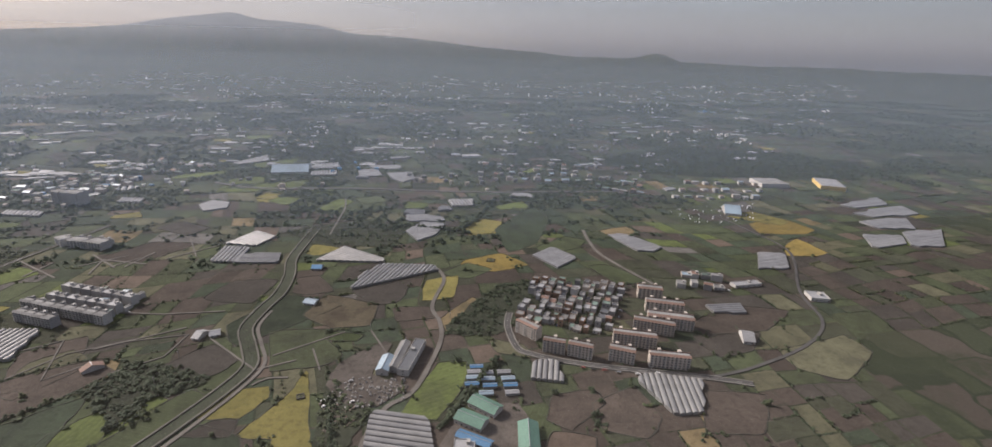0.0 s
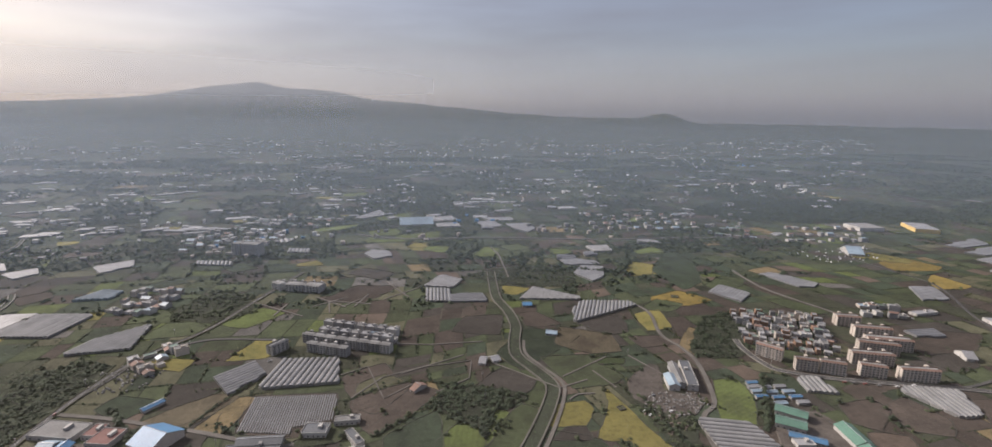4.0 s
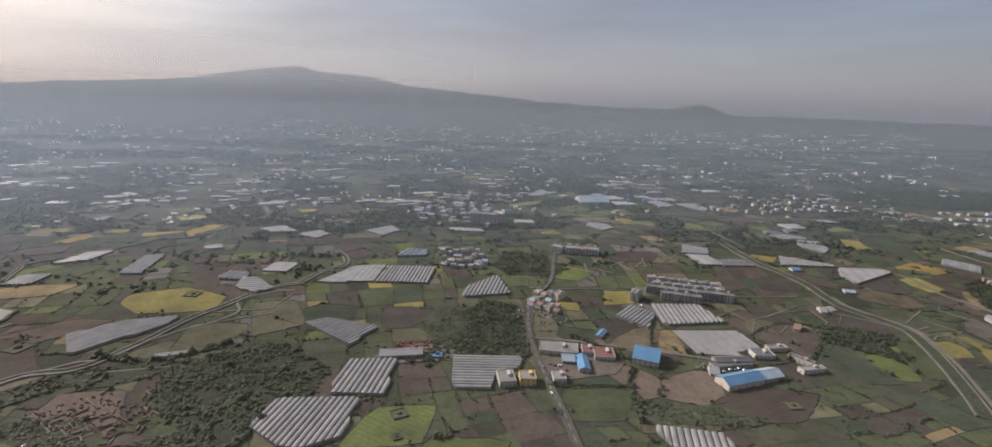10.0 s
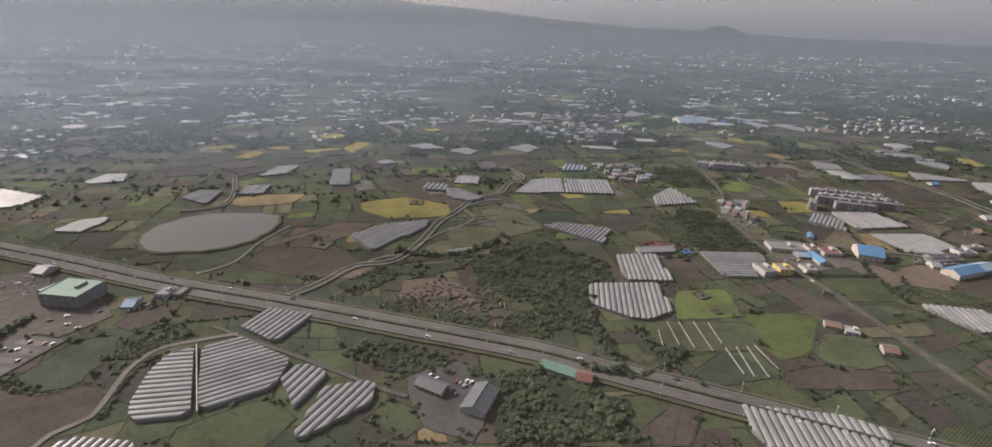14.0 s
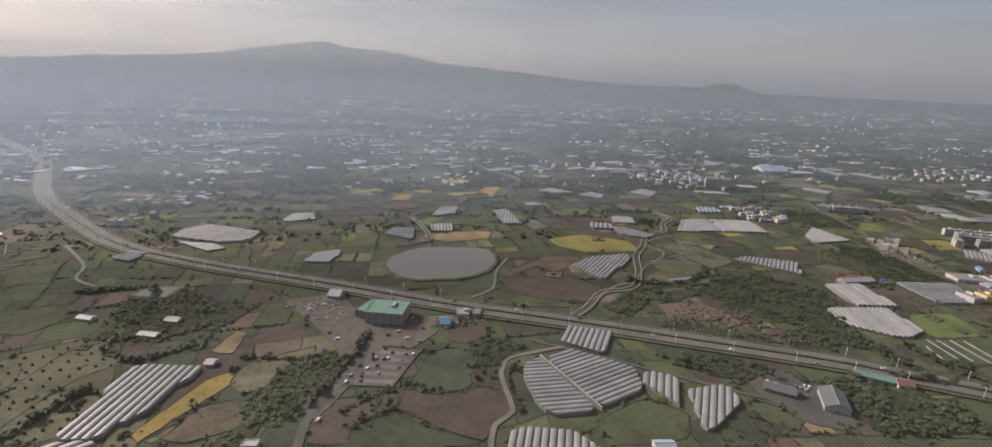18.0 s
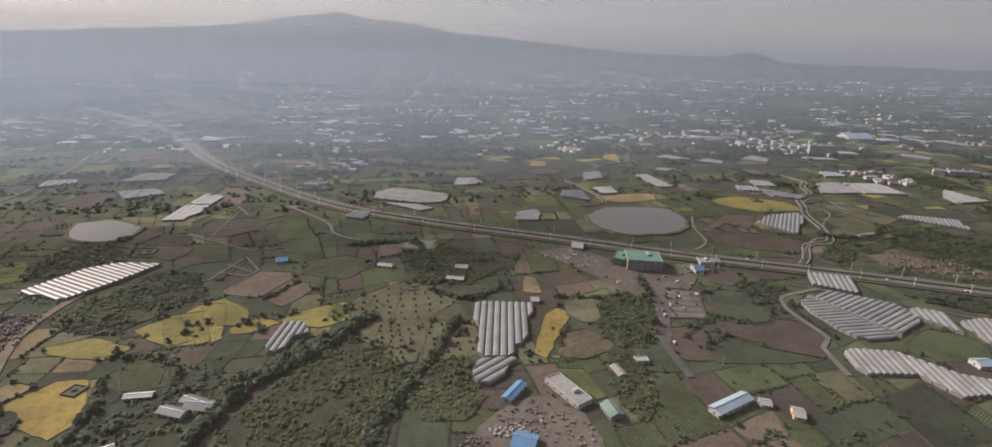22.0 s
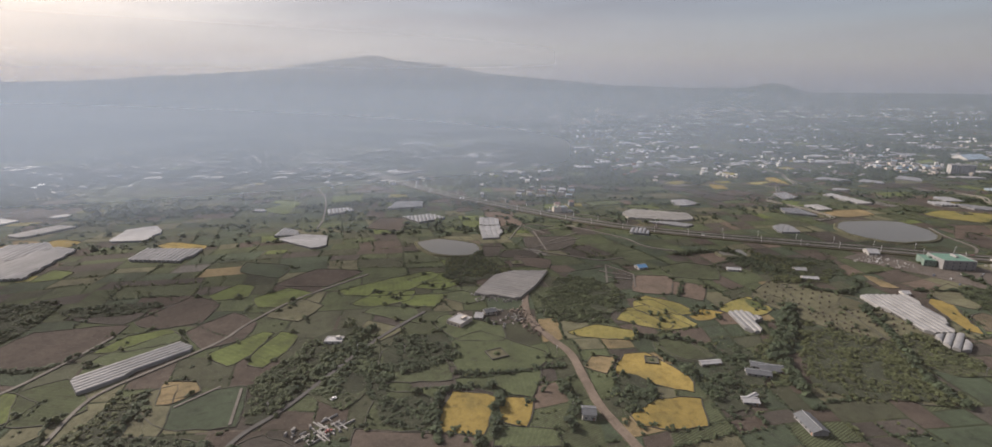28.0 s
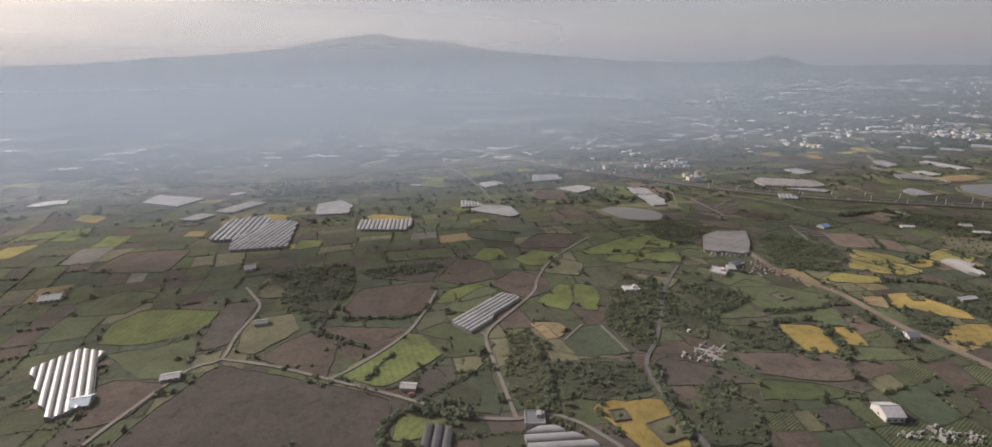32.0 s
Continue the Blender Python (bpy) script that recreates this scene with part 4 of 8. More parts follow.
greenhouse("film_net", 7, 5, (43, 280), (59, 302), (79, 294), (66, 265), (51, 256))
greenhouse("film_net", 7, 5, (-144, 383), (-135, 397), (-117, 388), (-116, 369), (-134, 362))
greenhouse("film_net", 7, 5, (212, 245), (227, 246), (244, 210), (231, 203), (219, 207))
greenhouse("film_net", 7, 5, (315, 187), (337, 183), (317, 156), (292, 158))
greenhouse("film_net", 7, 5, (508, 297), (580, 316), (567, 290), (514, 283))
greenhouse("film_net", 7, 5, (494, 269), (576, 283), (565, 255), (504, 253))
greenhouse("film_net", 7, 5, (476, 243), (537, 247), (512, 216), (475, 223))
greenhouse("film_net", 7, 5, (489, 210), (536, 211), (491, 174), (460, 177))
greenhouse("film_net", 7, 5, (444, 210), (480, 203), (462, 184), (422, 180))
greenhouse("film_white", 40, 2.7, (-220, 143), (-202, 158), (-193, 141), (-208, 122))
greenhouse("film_white", 68, 2.7, (-313, 188), (-306, 208), (-279, 229), (-278, 190))
greenhouse("film_white", -105, 3.2, (-187, 157), (-155, 152), (-154, 123), (-195, 125))
greenhouse("film_net", 54, 4, (-413, 231), (-387, 266), (-379, 261), (-393, 227))
greenhouse("film_net", 75, 4, (-396, 230), (-386, 266), (-363, 264), (-373, 227))
greenhouse("film_white", 75, 2.7, (-372, 226), (-362, 262), (-325, 255), (-334, 218))
greenhouse("film_net", 72, 4, (-457, 261), (-450, 282), (-433, 278), (-438, 257))
greenhouse("film_grey", 67, 4, (-485, 246), (-479, 262), (-464, 257), (-463, 240))
greenhouse("film_grey", -14, 4, (-467, 225), (-466, 247), (-455, 244), (-440, 219), (-452, 214))
greenhouse("film_blue", 63, 4, (-355, 288), (-343, 311), (-326, 303), (-330, 287))
greenhouse("film_net", 33, 4, (-383, 382), (-356, 400), (-348, 378), (-368, 360))
greenhouse("film_net", 33, 4, (-487, 397), (-466, 410), (-449, 383), (-473, 382))
greenhouse("film_net", 33, 4, (-447, 371), (-427, 386), (-417, 368), (-429, 355))
greenhouse("film_white", -80, 3.4, (-298, 385), (-266, 377), (-262, 363), (-295, 372))
greenhouse("film_white", -90, 3.4, (-220, 417), (-198, 411), (-198, 397), (-220, 402))
greenhouse("film_white", 47, 2.7, (-412, 159), (-399, 164), (-369, 148), (-384, 126))
greenhouse("film_white", 72, 2.7, (-391, 79), (-383, 109), (-359, 107), (-366, 74))
greenhouse("film_white", 69, 2.7, (-420, 59), (-412, 78), (-376, 73), (-383, 46), (-398, 41), (-406, 44))
greenhouse("film_white", -11, 2.7, (-330, 106), (-294, 98), (-299, 87), (-311, 86), (-317, 71), (-335, 75))
greenhouse("film_white", 48, 2.7, (-535, 160), (-513, 176), (-485, 179), (-488, 168), (-522, 135))
greenhouse("film_white", -114, 2.7, (-256, 33), (-252, 31), (-227, 21), (-233, 3), (-251, 6))
greenhouse("film_white", 57, 2.7, (-576, 64), (-567, 78), (-547, 69), (-560, 50))
greenhouse("film_white", -2, 2.7, (-598, 12), (-601, 21), (-601, 38), (-598, 48), (-590, 51), (-580, 13), (-583, 11))
greenhouse("film_white", 20, 2.7, (-578, 13), (-587, 50), (-574, 56), (-552, 37), (-555, 23), (-561, 19))
greenhouse("film_white", 59, 2.7, (-554, 26), (-548, 34), (-537, 27), (-547, 9))
greenhouse("film_white", 54, 2.7, (-546, -5), (-538, 18), (-524, 19), (-519, 17), (-522, 7), (-543, -6))
greenhouse("film_white", -110, 2.7, (-393, -17), (-361, -28), (-349, -39), (-361, -45), (-398, -36))
greenhouse("film_net", 71, 4, (-737, 291), (-730, 313), (-713, 313), (-710, 292), (-732, 287))
greenhouse("film_net", 49, 4, (-614, 296), (-603, 325), (-585, 329), (-592, 303))
greenhouse("film_cream", 5, 4, (-804, 251), (-802, 270), (-787, 281), (-745, 257), (-750, 237), (-769, 235))
greenhouse("film_net", -17, 4, (-798, 241), (-772, 233), (-760, 221), (-771, 217))
greenhouse("film_net", 46, 4, (-708, 189), (-700, 205), (-686, 212), (-684, 202), (-691, 186))
greenhouse("film_grey", 27, 2.7, (-655, 245), (-647, 262), (-631, 258), (-634, 228))
greenhouse("film_white", 85, 2.7, (-619, 249), (-617, 268), (-599, 269), (-601, 248))
greenhouse("film_white", 74, 2.7, (-555, 310), (-541, 314), (-540, 264), (-556, 265))
greenhouse("film_white", 77, 3, (-762, 26), (-756, 69), (-751, 70), (-729, 65), (-742, 32), (-746, 32), (-749, 24))
greenhouse("film_white", 33, 3, (-767, 15), (-762, 24), (-754, 24), (-746, 23), (-759, 10), (-764, 8))
greenhouse("film_white", 78, 3, (-842, 43), (-839, 64), (-831, 64), (-827, 54), (-833, 52), (-837, 41))
greenhouse("film_dull", -36, 2.6, (-960, 111), (-945, 135), (-932, 141), (-911, 137), (-924, 116), (-938, 99))
greenhouse("film_white", -112, 2.7, (-615, 5), (-610, 7), (-593, 2), (-582, -16), (-573, -21), (-581, -28), (-596, -27), (-599, -13), (-619, -9))
greenhouse("film_grey", 58, 2.7, (-824, 208), (-816, 221), (-804, 217), (-811, 201))
greenhouse("film_white", 75, 2.7, (-1008, 321), (-999, 352), (-974, 348), (-976, 324))
greenhouse("film_net", 85, 4, (-938, 213), (-935, 248), (-918, 246), (-924, 213))
greenhouse("film_net", 81, 4, (-934, 250), (-930, 277), (-915, 271), (-918, 248))
greenhouse("film_bright", 40, 2.4, (-1124, 55), (-1095, 80), (-1086, 73), (-1116, 44))
greenhouse("film_net", 68, 4, (-1203, 251), (-1204, 284), (-1187, 293), (-1175, 273), (-1179, 250))
greenhouse("film_white", 75, 3.2, (-1247, 179), (-1250, 203), (-1230, 243), (-1213, 234), (-1212, 178))
greenhouse("film_grey", 87, 4, (-1266, 203), (-1264, 251), (-1241, 255), (-1230, 240), (-1247, 200))
greenhouse("film_white", 84, 3, (-1170, 204), (-1168, 228), (-1130, 221), (-1135, 195))
greenhouse("film_cream", 56, 2.7, (-1302, 262), (-1292, 276), (-1279, 269), (-1290, 255))
greenhouse("film_cream", 53, 2.7, (-1283, 280), (-1263, 307), (-1247, 300), (-1269, 272))
greenhouse("film_white", 83, 2.7, (-1090, 245), (-1087, 268), (-1075, 258), (-1072, 244))
greenhouse("film_net", 4, 4, (-1086, 237), (-1070, 247), (-1051, 240), (-1049, 214), (-1059, 211))
greenhouse("film_white", -89, 3.4, (-995, 288), (-970, 295), (-959, 279), (-982, 267))
greenhouse("film_white", -81, 3.4, (-1061, 328), (-1042, 332), (-1037, 318), (-1058, 307))
greenhouse("film_white", -68, 2.7, (-1285, 54), (-1274, 67), (-1263, 62), (-1265, 42), (-1252, 26), (-1261, 18))
greenhouse("film_white", -8, 4, (-1111, -22), (-1102, -20), (-1090, -31), (-1089, -37), (-1111, -32))
greenhouse("film_dark", 76, 3, (-1141, -12), (-1135, -11), (-1132, -17), (-1134, -25), (-1143, -23))
greenhouse("film_net", 4, 4, (-1352, 326), (-1349, 353), (-1303, 329), (-1318, 305))



def stream(name, label, pts, width, walls, stone="concrete_pale"):
    """A shallow walled channel: grassy bed, a thread of water, two low walls."""
    line = curve_through(pts)
    LINES.append((line, width / 2 + 0.6))
    v, f = strip(line, width / 2, -width / 2, 0.4, 0.4)
    ob = tagged(new(name, mesh_of(name, v, f, "stream_bed")), label, "stream", kind="structure")
    spots = []
    for p, o in zip(line, sides(line)):
        for _ in range(int(width * 0.9)):
            q = p + o * rng.uniform(-0.42, 0.42) * width
            spots.append((q.x + rng.uniform(-2, 2), q.y + rng.uniform(-2, 2), rng.uniform(0.2, 0.5)))
    scatter_crowns("reeds", "dark reeds and weeds growing in the stream bed", spots, "leaves_mid", CROWNS_TINY, "reeds", 0.6).location.z = 0.36
    for s in (1, -1):
        v, f = strip(line, s * width / 2 + walls, s * width / 2 - walls, 0.85, 0.85, 0.05)
        part("bank_wall", mesh_of("bank_wall", v, f, stone), ob, "concrete bank wall")
    return ob


def lamp_post(x, y, angle):
    ob = thing("street_lamp", "slim grey highway lamp post with a single arm", "street lamp", x, y, 1.0, angle, "lamps along the highway")
    part("pole", Shape().box(-0.07, -0.07, 0, 0.07, 0.07, 4.6).mesh("pole", "paint_white"), ob)
    arm = part("arm", Shape().box(-0.05, -1.0, 4.55, 0.05, 0.07, 4.65).mesh("arm", "paint_white"), ob)
    part("lamp_head", Shape().box(-0.1, -1.35, 4.52, 0.1, -0.9, 4.62).mesh("lamp_head", "metal_grey"), arm)
    return ob


def highway(pts):
    """Two carriageways, a planted median, kerbs, dashes, guard rails and lamp posts."""
    line = curve_through(pts, 5.0)
    LINES.append((line, 8.0))
    off = sides(line)
    v, f = strip(line, 6.6, -6.6, 1.0, 1.0)
    ob = tagged(new("highway", mesh_of("highway", v, f, "highway_asphalt")), "pale four-lane highway with a planted median", "road", kind="structure")
    v, f = strip(line, 0.75, -0.75, 1.22, 0.22, 0.05)
    part("median", mesh_of("median", v, f, "rough_grass"), ob, "grassy raised median")
    v, f = strip(line, 0.42, -0.42, 1.75, 0.5, 0.2)
    part("median_hedge", mesh_of("median_hedge", v, f, "leaves_dark"), ob, "low clipped dark hedge")
    for s in (1, -1):
        v, f = strip(line, s * 6.55 + 0.07, s * 6.55 - 0.07, 1.35, 0.35)
        part("guard_rail", mesh_of("guard_rail", v, f, "bank_stone"), ob, "grey steel guard rail")
        v, f = strip(line, s * 6.0 + 0.05, s * 6.0 - 0.05, 1.012, 0.006)
        part("edge_line", mesh_of("edge_line", v, f, "road_paint"), ob)
        v, f = strip(line, s * 0.95 + 0.06, s * 0.95 - 0.06, 1.012, 0.006)
        part("edge_line", mesh_of("edge_line", v, f, "road_paint"), ob)
        v, f = strip(line, s * 8.6, s * 6.7, 0.85, 0.85, 0.25)
        part("embankment", mesh_of("embankment", v, [tuple(reversed(q)) for q in f] if s < 0 else f, "rough_grass"), ob, "grassy embankment")
        dash = Shape()
        for i in range(0, len(line) - 1, 3):
            p, q, o = line[i], line[i] + (line[i + 1] - line[i]) * 0.55, off[i]
            a, b, c, d = p + o * (s * 3.4 + 0.06), p + o * (s * 3.4 - 0.06), q + o * (s * 3.4 - 0.06), q + o * (s * 3.4 + 0.06)
            dash.add([(w.x, w.y, 1.012) for w in (a, b, c, d)], [(0, 1, 2, 3)])
        part("lane_dashes", dash.mesh("lane_dashes", "road_paint"), ob)
    spots = [(p.x + rng.uniform(-0.3, 0.3), p.y + rng.uniform(-0.3, 0.3), rng.uniform(0.3, 0.5)) for p in curve_through(pts, 3.5)]
    bush = scatter_crowns("median_shrubs", "row of low dark shrubs along the highway median", spots, "leaves_dark", CROWNS_FAR, "hedgerow")
    bush.location.z = 1.15
    for i in range(3, len(line) - 2, 5):
        for s in (1, -1):
            p = line[i] + off[i] * (s * 6.9)
            if -1150 < p.x < -300:
                lamp_post(p.x, p.y, math.degrees(math.atan2(off[i].y, off[i].x)) + (90 if s > 0 else -90) + 180)
    for i in range(4, len(line) - 2, 7):
        d = line[i + 1] - line[i]
        s = rng.choice((-4.6, -2.0, 2.0, 4.6))
        p = line[i] + off[i] * s
        car(p.x, p.y, math.degrees(math.atan2(d.y, d.x)) + (180 if s > 0 else 0), z=1.02)
    return ob


def pond(*pts):
    line = curve_through(pts, 4.0, True, 0.6)
    mid = sum(line, Vector()) / len(line)
    line = [p + (p - mid) * (0.02 * math.sin(i * 0.7) + 0.015 * math.sin(i * 1.7 + 1)) for i, p in enumerate(line)]
    COVERED.append([(p.x, p.y) for p in line])
    mid = sum(line, Vector()) / len(line)
    area = sum(a.x * b.y - b.x * a.y for a, b in zip(line, line[1:] + line[:1]))
    if area < 0:
        line.reverse()
    n = len(line)
    ob = tagged(new("pond", mesh_of("pond", [(p.x, p.y, 0.95) for p in line], [tuple(range(n))], "pond_water")), "still grey farm pond with a weedy shore", "pond", kind="structure")
    v = []
    for p in line:
        o = (p - mid).normalized()
        a, b = p - o * 0.1, p + o * rng.uniform(1.6, 2.6)
        v += [(a.x, a.y, 0.88), (a.x, a.y, 1.05), (b.x, b.y, 1.1), (b.x + o.x, b.y + o.y, -0.05)]
    f = [(4 * i + k + 1, 4 * ((i + 1) % n) + k + 1, 4 * ((i + 1) % n) + k, 4 * i + k) for i in range(n) for k in range(3)]
    part("shore", mesh_of("shore", v, f, "rough_grass"), ob, "weedy grass shore")
    return ob



# ---- roads, streams and fields ----
stream("canal", "walled farm stream with grassy bed and concrete banks", [(-100, 12), (-90, 24), (-80, 37), (-66, 56), (-50, 81), (-43, 98), (-47, 116), (-52, 135), (-48, 155), (-41, 177), (-39, 204), (-41, 232), (-36, 266), (-30, 300)], 7.0, 0.42, "bank_stone")
road("lane", "pale dirt track beside the walled stream", [(-93, 10), (-84, 21), (-74, 34), (-60, 53), (-44, 79), (-36.5, 98), (-41, 117), (-46, 136), (-42, 154)], 1.8, "concrete_track")
road("farm_track", "pale winding concrete track past dark fields", [(-18, 282), (-13, 322), (-9, 356), (-10, 388)], 1.4, "concrete_track")
stream("canal", "winding stone-walled stream between pale concrete banks", [(-569, 83), (-549, 98), (-531, 117), (-510, 121), (-494, 144), (-479, 176), (-465, 194), (-446, 222), (-425, 232), (-413, 254), (-396, 271), (-398, 295), (-406, 313)], 3.8, 0.4)
road("farm_track", "pale concrete lane beside the winding stream", [(-582, 86), (-557, 93), (-543, 107), (-518, 126), (-504, 131), (-483, 155), (-460, 173), (-454, 185), (-458, 201), (-442, 215), (-426, 217)], 1.5, "concrete_track")
stream("canal", "narrow stone-walled stream curving through fields", [(-647, 217), (-624, 225), (-622, 251), (-628, 283), (-629, 300), (-598, 324), (-564, 365), (-537, 370), (-516, 410), (-492, 461), (-511, 525), (-521, 565)], 2.8, 0.3)
HIGHWAY = [(-1273, 842), (-1085, 625), (-966, 410), (-905, 324), (-835, 241), (-770, 194), (-684, 147), (-621, 111), (-560, 81), (-506, 53), (-457, 27), (-429, 8), (-329, -59)]
highway(HIGHWAY)
road("village_road", "grey two-lane village road with faded centre line", [(-297, -60), (-296, -39), (-295, -16), (-292, 13), (-289, 47), (-288, 71), (-285, 107), (-278, 145), (-266, 179), (-242, 212), (-222, 263), (-196, 331)], 2.9, "asphalt", verge="rough_grass", marks=True)
road("lane", "narrow concrete lane in front of workshops", [(-281, 121), (-258, 113), (-232, 101), (-208, 90), (-180, 75), (-170, 74)], 2.4, "concrete_track")
road("village_road", "grey road in front of the apartment blocks", [(94, 127), (89, 113), (88, 92), (93, 83), (119, 68), (172, 47), (191, 38)], 3, "asphalt", verge="concrete", marks=True)
road("lane", "pale lane curving beside fields", [(60, 199), (62, 179), (50, 144), (52, 123), (49, 101), (33, 65), (20, 55), (12, 40), (6, 21)], 2.4, "concrete_track")
road("lane", "grey country road curving between fields", [(343, 286), (347, 239), (344, 186), (295, 122), (276, 84), (245, 63), (200, 50), (172, 47)], 1.9, "asphalt")
road("lane", "pale farm lane beside the village", [(196, 261), (190, 233), (188, 202), (201, 147)], 2.6, "concrete_track")
road("lane", "pale farm lane crossing the plain", [(-153, 475), (-102, 443), (0, 429), (123, 399), (231, 387), (313, 376)], 5, "asphalt")
road("lane", "pale farm lane to the houses", [(-283, 126), (-275, 148), (-263, 183), (-245, 193), (-229, 195), (-196, 187)], 2.4, "asphalt")
road("lane", "narrow worn farm lane between greenhouses", [(-588, 68), (-571, 55), (-553, 42), (-531, 25), (-517, 14), (-509, 9)], 1.7, "asphalt")
road("lane", "asphalt lane beside the car park", [(-686, 1), (-684, 24), (-678, 38), (-670, 53), (-665, 72), (-667, 87)], 3.2, "asphalt")
road("farm_track", "pale concrete ditch road around the greenhouse", [(-625, -8), (-619, 11), (-611, 17), (-610, 35), (-609, 44), (-603, 54), (-588, 58), (-576, 60)], 2, "concrete_track")
road("farm_track", "pale track past the pond", [(-609, 120), (-594, 132), (-586, 158), (-573, 182)], 1.6, "concrete_track")
road("dirt_road", "broad rutted brown dirt road with rubble", [(-929, 118), (-936, 94), (-938, 73), (-934, 54), (-930, 41), (-931, 22), (-932, 5), (-931, -5), (-929, -18), (-928, -31), (-927, -45)], 3.4, "dirt_track")
road("farm_track", "pale concrete farm track between tilled fields", [(-1244, 4), (-1238, 18), (-1226, 42), (-1216, 47), (-1215, 66), (-1211, 92), (-1217, 107), (-1223, 119)], 1.4, "concrete_track")
road("farm_track", "pale concrete farm track between tilled fields", [(-1216, 47), (-1195, 37), (-1173, 23), (-1150, 8), (-1126, -9), (-1111, -14)], 1.4, "concrete_track")
road("farm_track", "pale concrete track past the long greenhouse", [(-1111, -14), (-1111, -1), (-1111, 17), (-1111, 37), (-1107, 47), (-1096, 59), (-1078, 79), (-1071, 95), (-1053, 122), (-1018, 153)], 1.4, "concrete_track")
road("farm_track", "pale concrete farm track", [(-1111, -14), (-1100, -14), (-1091, -21), (-1083, -34)], 1.4, "concrete_track")
road("lane", "dark asphalt lane with a roadside hedge", [(-1058, -40), (-1058, -18), (-1054, 6), (-1039, 25), (-1013, 65), (-988, 94)], 1.7, "asphalt")
road("farm_track", "pale concrete track along a field edge", [(-1173, 23), (-1162, 31), (-1144, 50), (-1134, 70), (-1126, 92)], 1.4, "concrete_track")
road("farm_track", "pale lane running inland between net houses", [(-1062, 267), (-1061, 298), (-1068, 375), (-1084, 441)], 1.4, "concrete_track")
road("farm_track", "pale farm lane through small fields", [(-864, 240), (-834, 199), (-827, 176), (-811, 162)], 1.8, "concrete_track")
field("rice_yellow", (96, 290), (114, 306), (132, 293), (114, 265), (95, 269))
field("rice_yellow", (-39, 49), (-22, 73), (-16, 90), (-13, 72), (-11, 49), (-7, 31), (2, 25), (-4, 23), (-23, 29), (-25, 44))
field("crop_lime", (25, 49), (46, 84), (60, 82), (55, 62), (40, 43))
field("rice_yellow", (-33, 242), (-29, 262), (-8, 250), (-23, 237))
field("crop_lime", (-83, 389), (-79, 404), (-53, 399), (-64, 374))
field("crop_green", (-89, 45), (-88, 60), (-77, 72), (-64, 84), (-57, 78), (-65, 61), (-79, 42))
field("soil_dark", (-57, 55), (-49, 61), (-40, 59), (-41, 49), (-64, 54))
field("soil_brown", (-33, 198), (-19, 200), (-9, 175), (-24, 172), (-34, 177))
field("soil_rows", (-24, 145), (-12, 170), (18, 151), (13, 127), (-7, 128))
field("soil_dark", (2, 173), (40, 183), (32, 154), (18, 151))
field("crop_green", (63, 192), (83, 206), (98, 192), (80, 179), (67, 184))
field("soil_brown", (27, 146), (49, 143), (49, 129), (28, 129))
field("scrub_tan", (53, 128), (76, 151), (87, 129), (84, 113), (66, 108), (54, 112))
field("crop_green", (169, 186), (186, 184), (198, 154), (177, 153))
field("soil_brown", (195, 97), (234, 111), (266, 99), (234, 81), (195, 82))
field("soil_dark", (188, 83), (229, 80), (212, 64), (190, 62))
field("rice_gold", (347, 196), (376, 212), (375, 179), (359, 174), (336, 179))
field("rice_gold", (362, 256), (406, 264), (412, 230), (392, 221), (352, 229))
field("rice_yellow", (353, 279), (392, 290), (407, 257), (389, 246))
field("soil_brown", (94, 49), (114, 49), (115, 39), (94, 26), (86, 34))
field("soil_red", (86, 27), (102, 20), (93, 1), (72, 6))
field("soil_brown", (166, 38), (191, 30), (172, 8), (148, 14))
field("soil_brown", (109, 40), (134, 48), (135, 25), (123, 15), (107, 23))
field("crop_rows", (-11, 126), (10, 118), (7, 112), (-8, 115))
field("crop_dark", (120, 276), (174, 338), (176, 294), (146, 237), (118, 221))
field("crop_green", (142, 228), (174, 248), (189, 237), (175, 221), (147, 212))
field("scrub_tan", (210, 258), (239, 265), (241, 246), (217, 239))
field("crop_lime", (136, 345), (167, 356), (169, 334), (138, 331))
field("rough_grass", (226, 61), (275, 68), (275, 50), (240, 32), (223, 45))
field("rough_grass", (75, 101), (92, 93), (95, 79), (77, 87))
mulch_bed(86, 1.15, (-197, 88), (-195, 119), (-154, 113), (-155, 89), (-172, 86), (-173, 81))
field("rice_yellow", (-261, 164), (-258, 175), (-236, 169), (-240, 155))
field("crop_dark", (-267, 122), (-261, 134), (-240, 125), (-250, 109))
field("soil_dark", (-85, 177), (-72, 201), (-45, 198), (-55, 166))
field("rough_grass", (-144, 120), (-130, 129), (-116, 114), (-135, 90), (-146, 99))
field("soil_brown", (-153, 130), (-130, 142), (-124, 123), (-147, 107))
field("rice_yellow", (-60, 64), (-50, 80), (-31, 80), (-30, 72), (-40, 59))
field("crop_lime", (-99, 468), (-106, 497), (-139, 489), (-133, 452))
field("crop_lime", (-34, 359), (-16, 391), (-1, 379), (-18, 347))
field("crop_lime", (-130, 572), (-78, 605), (-84, 561), (-124, 547))
field("rough_grass", (-165, 320), (-137, 350), (-129, 321), (-155, 307))
field("soil_dark", (-83, 106), (-65, 122), (-49, 105), (-59, 93))
field("crop_dark", (-71, 47), (-60, 61), (-37, 49), (-34, 33), (-44, 26), (-78, 34))
field("soil_red", (-256, 82), (-241, 83), (-231, 69), (-239, 52), (-251, 52), (-252, 64))
field("soil_red", (-232, 66), (-209, 73), (-200, 67), (-210, 44), (-224, 43), (-238, 51))
field("crop_green", (-281, 205), (-270, 230), (-241, 226), (-248, 206))
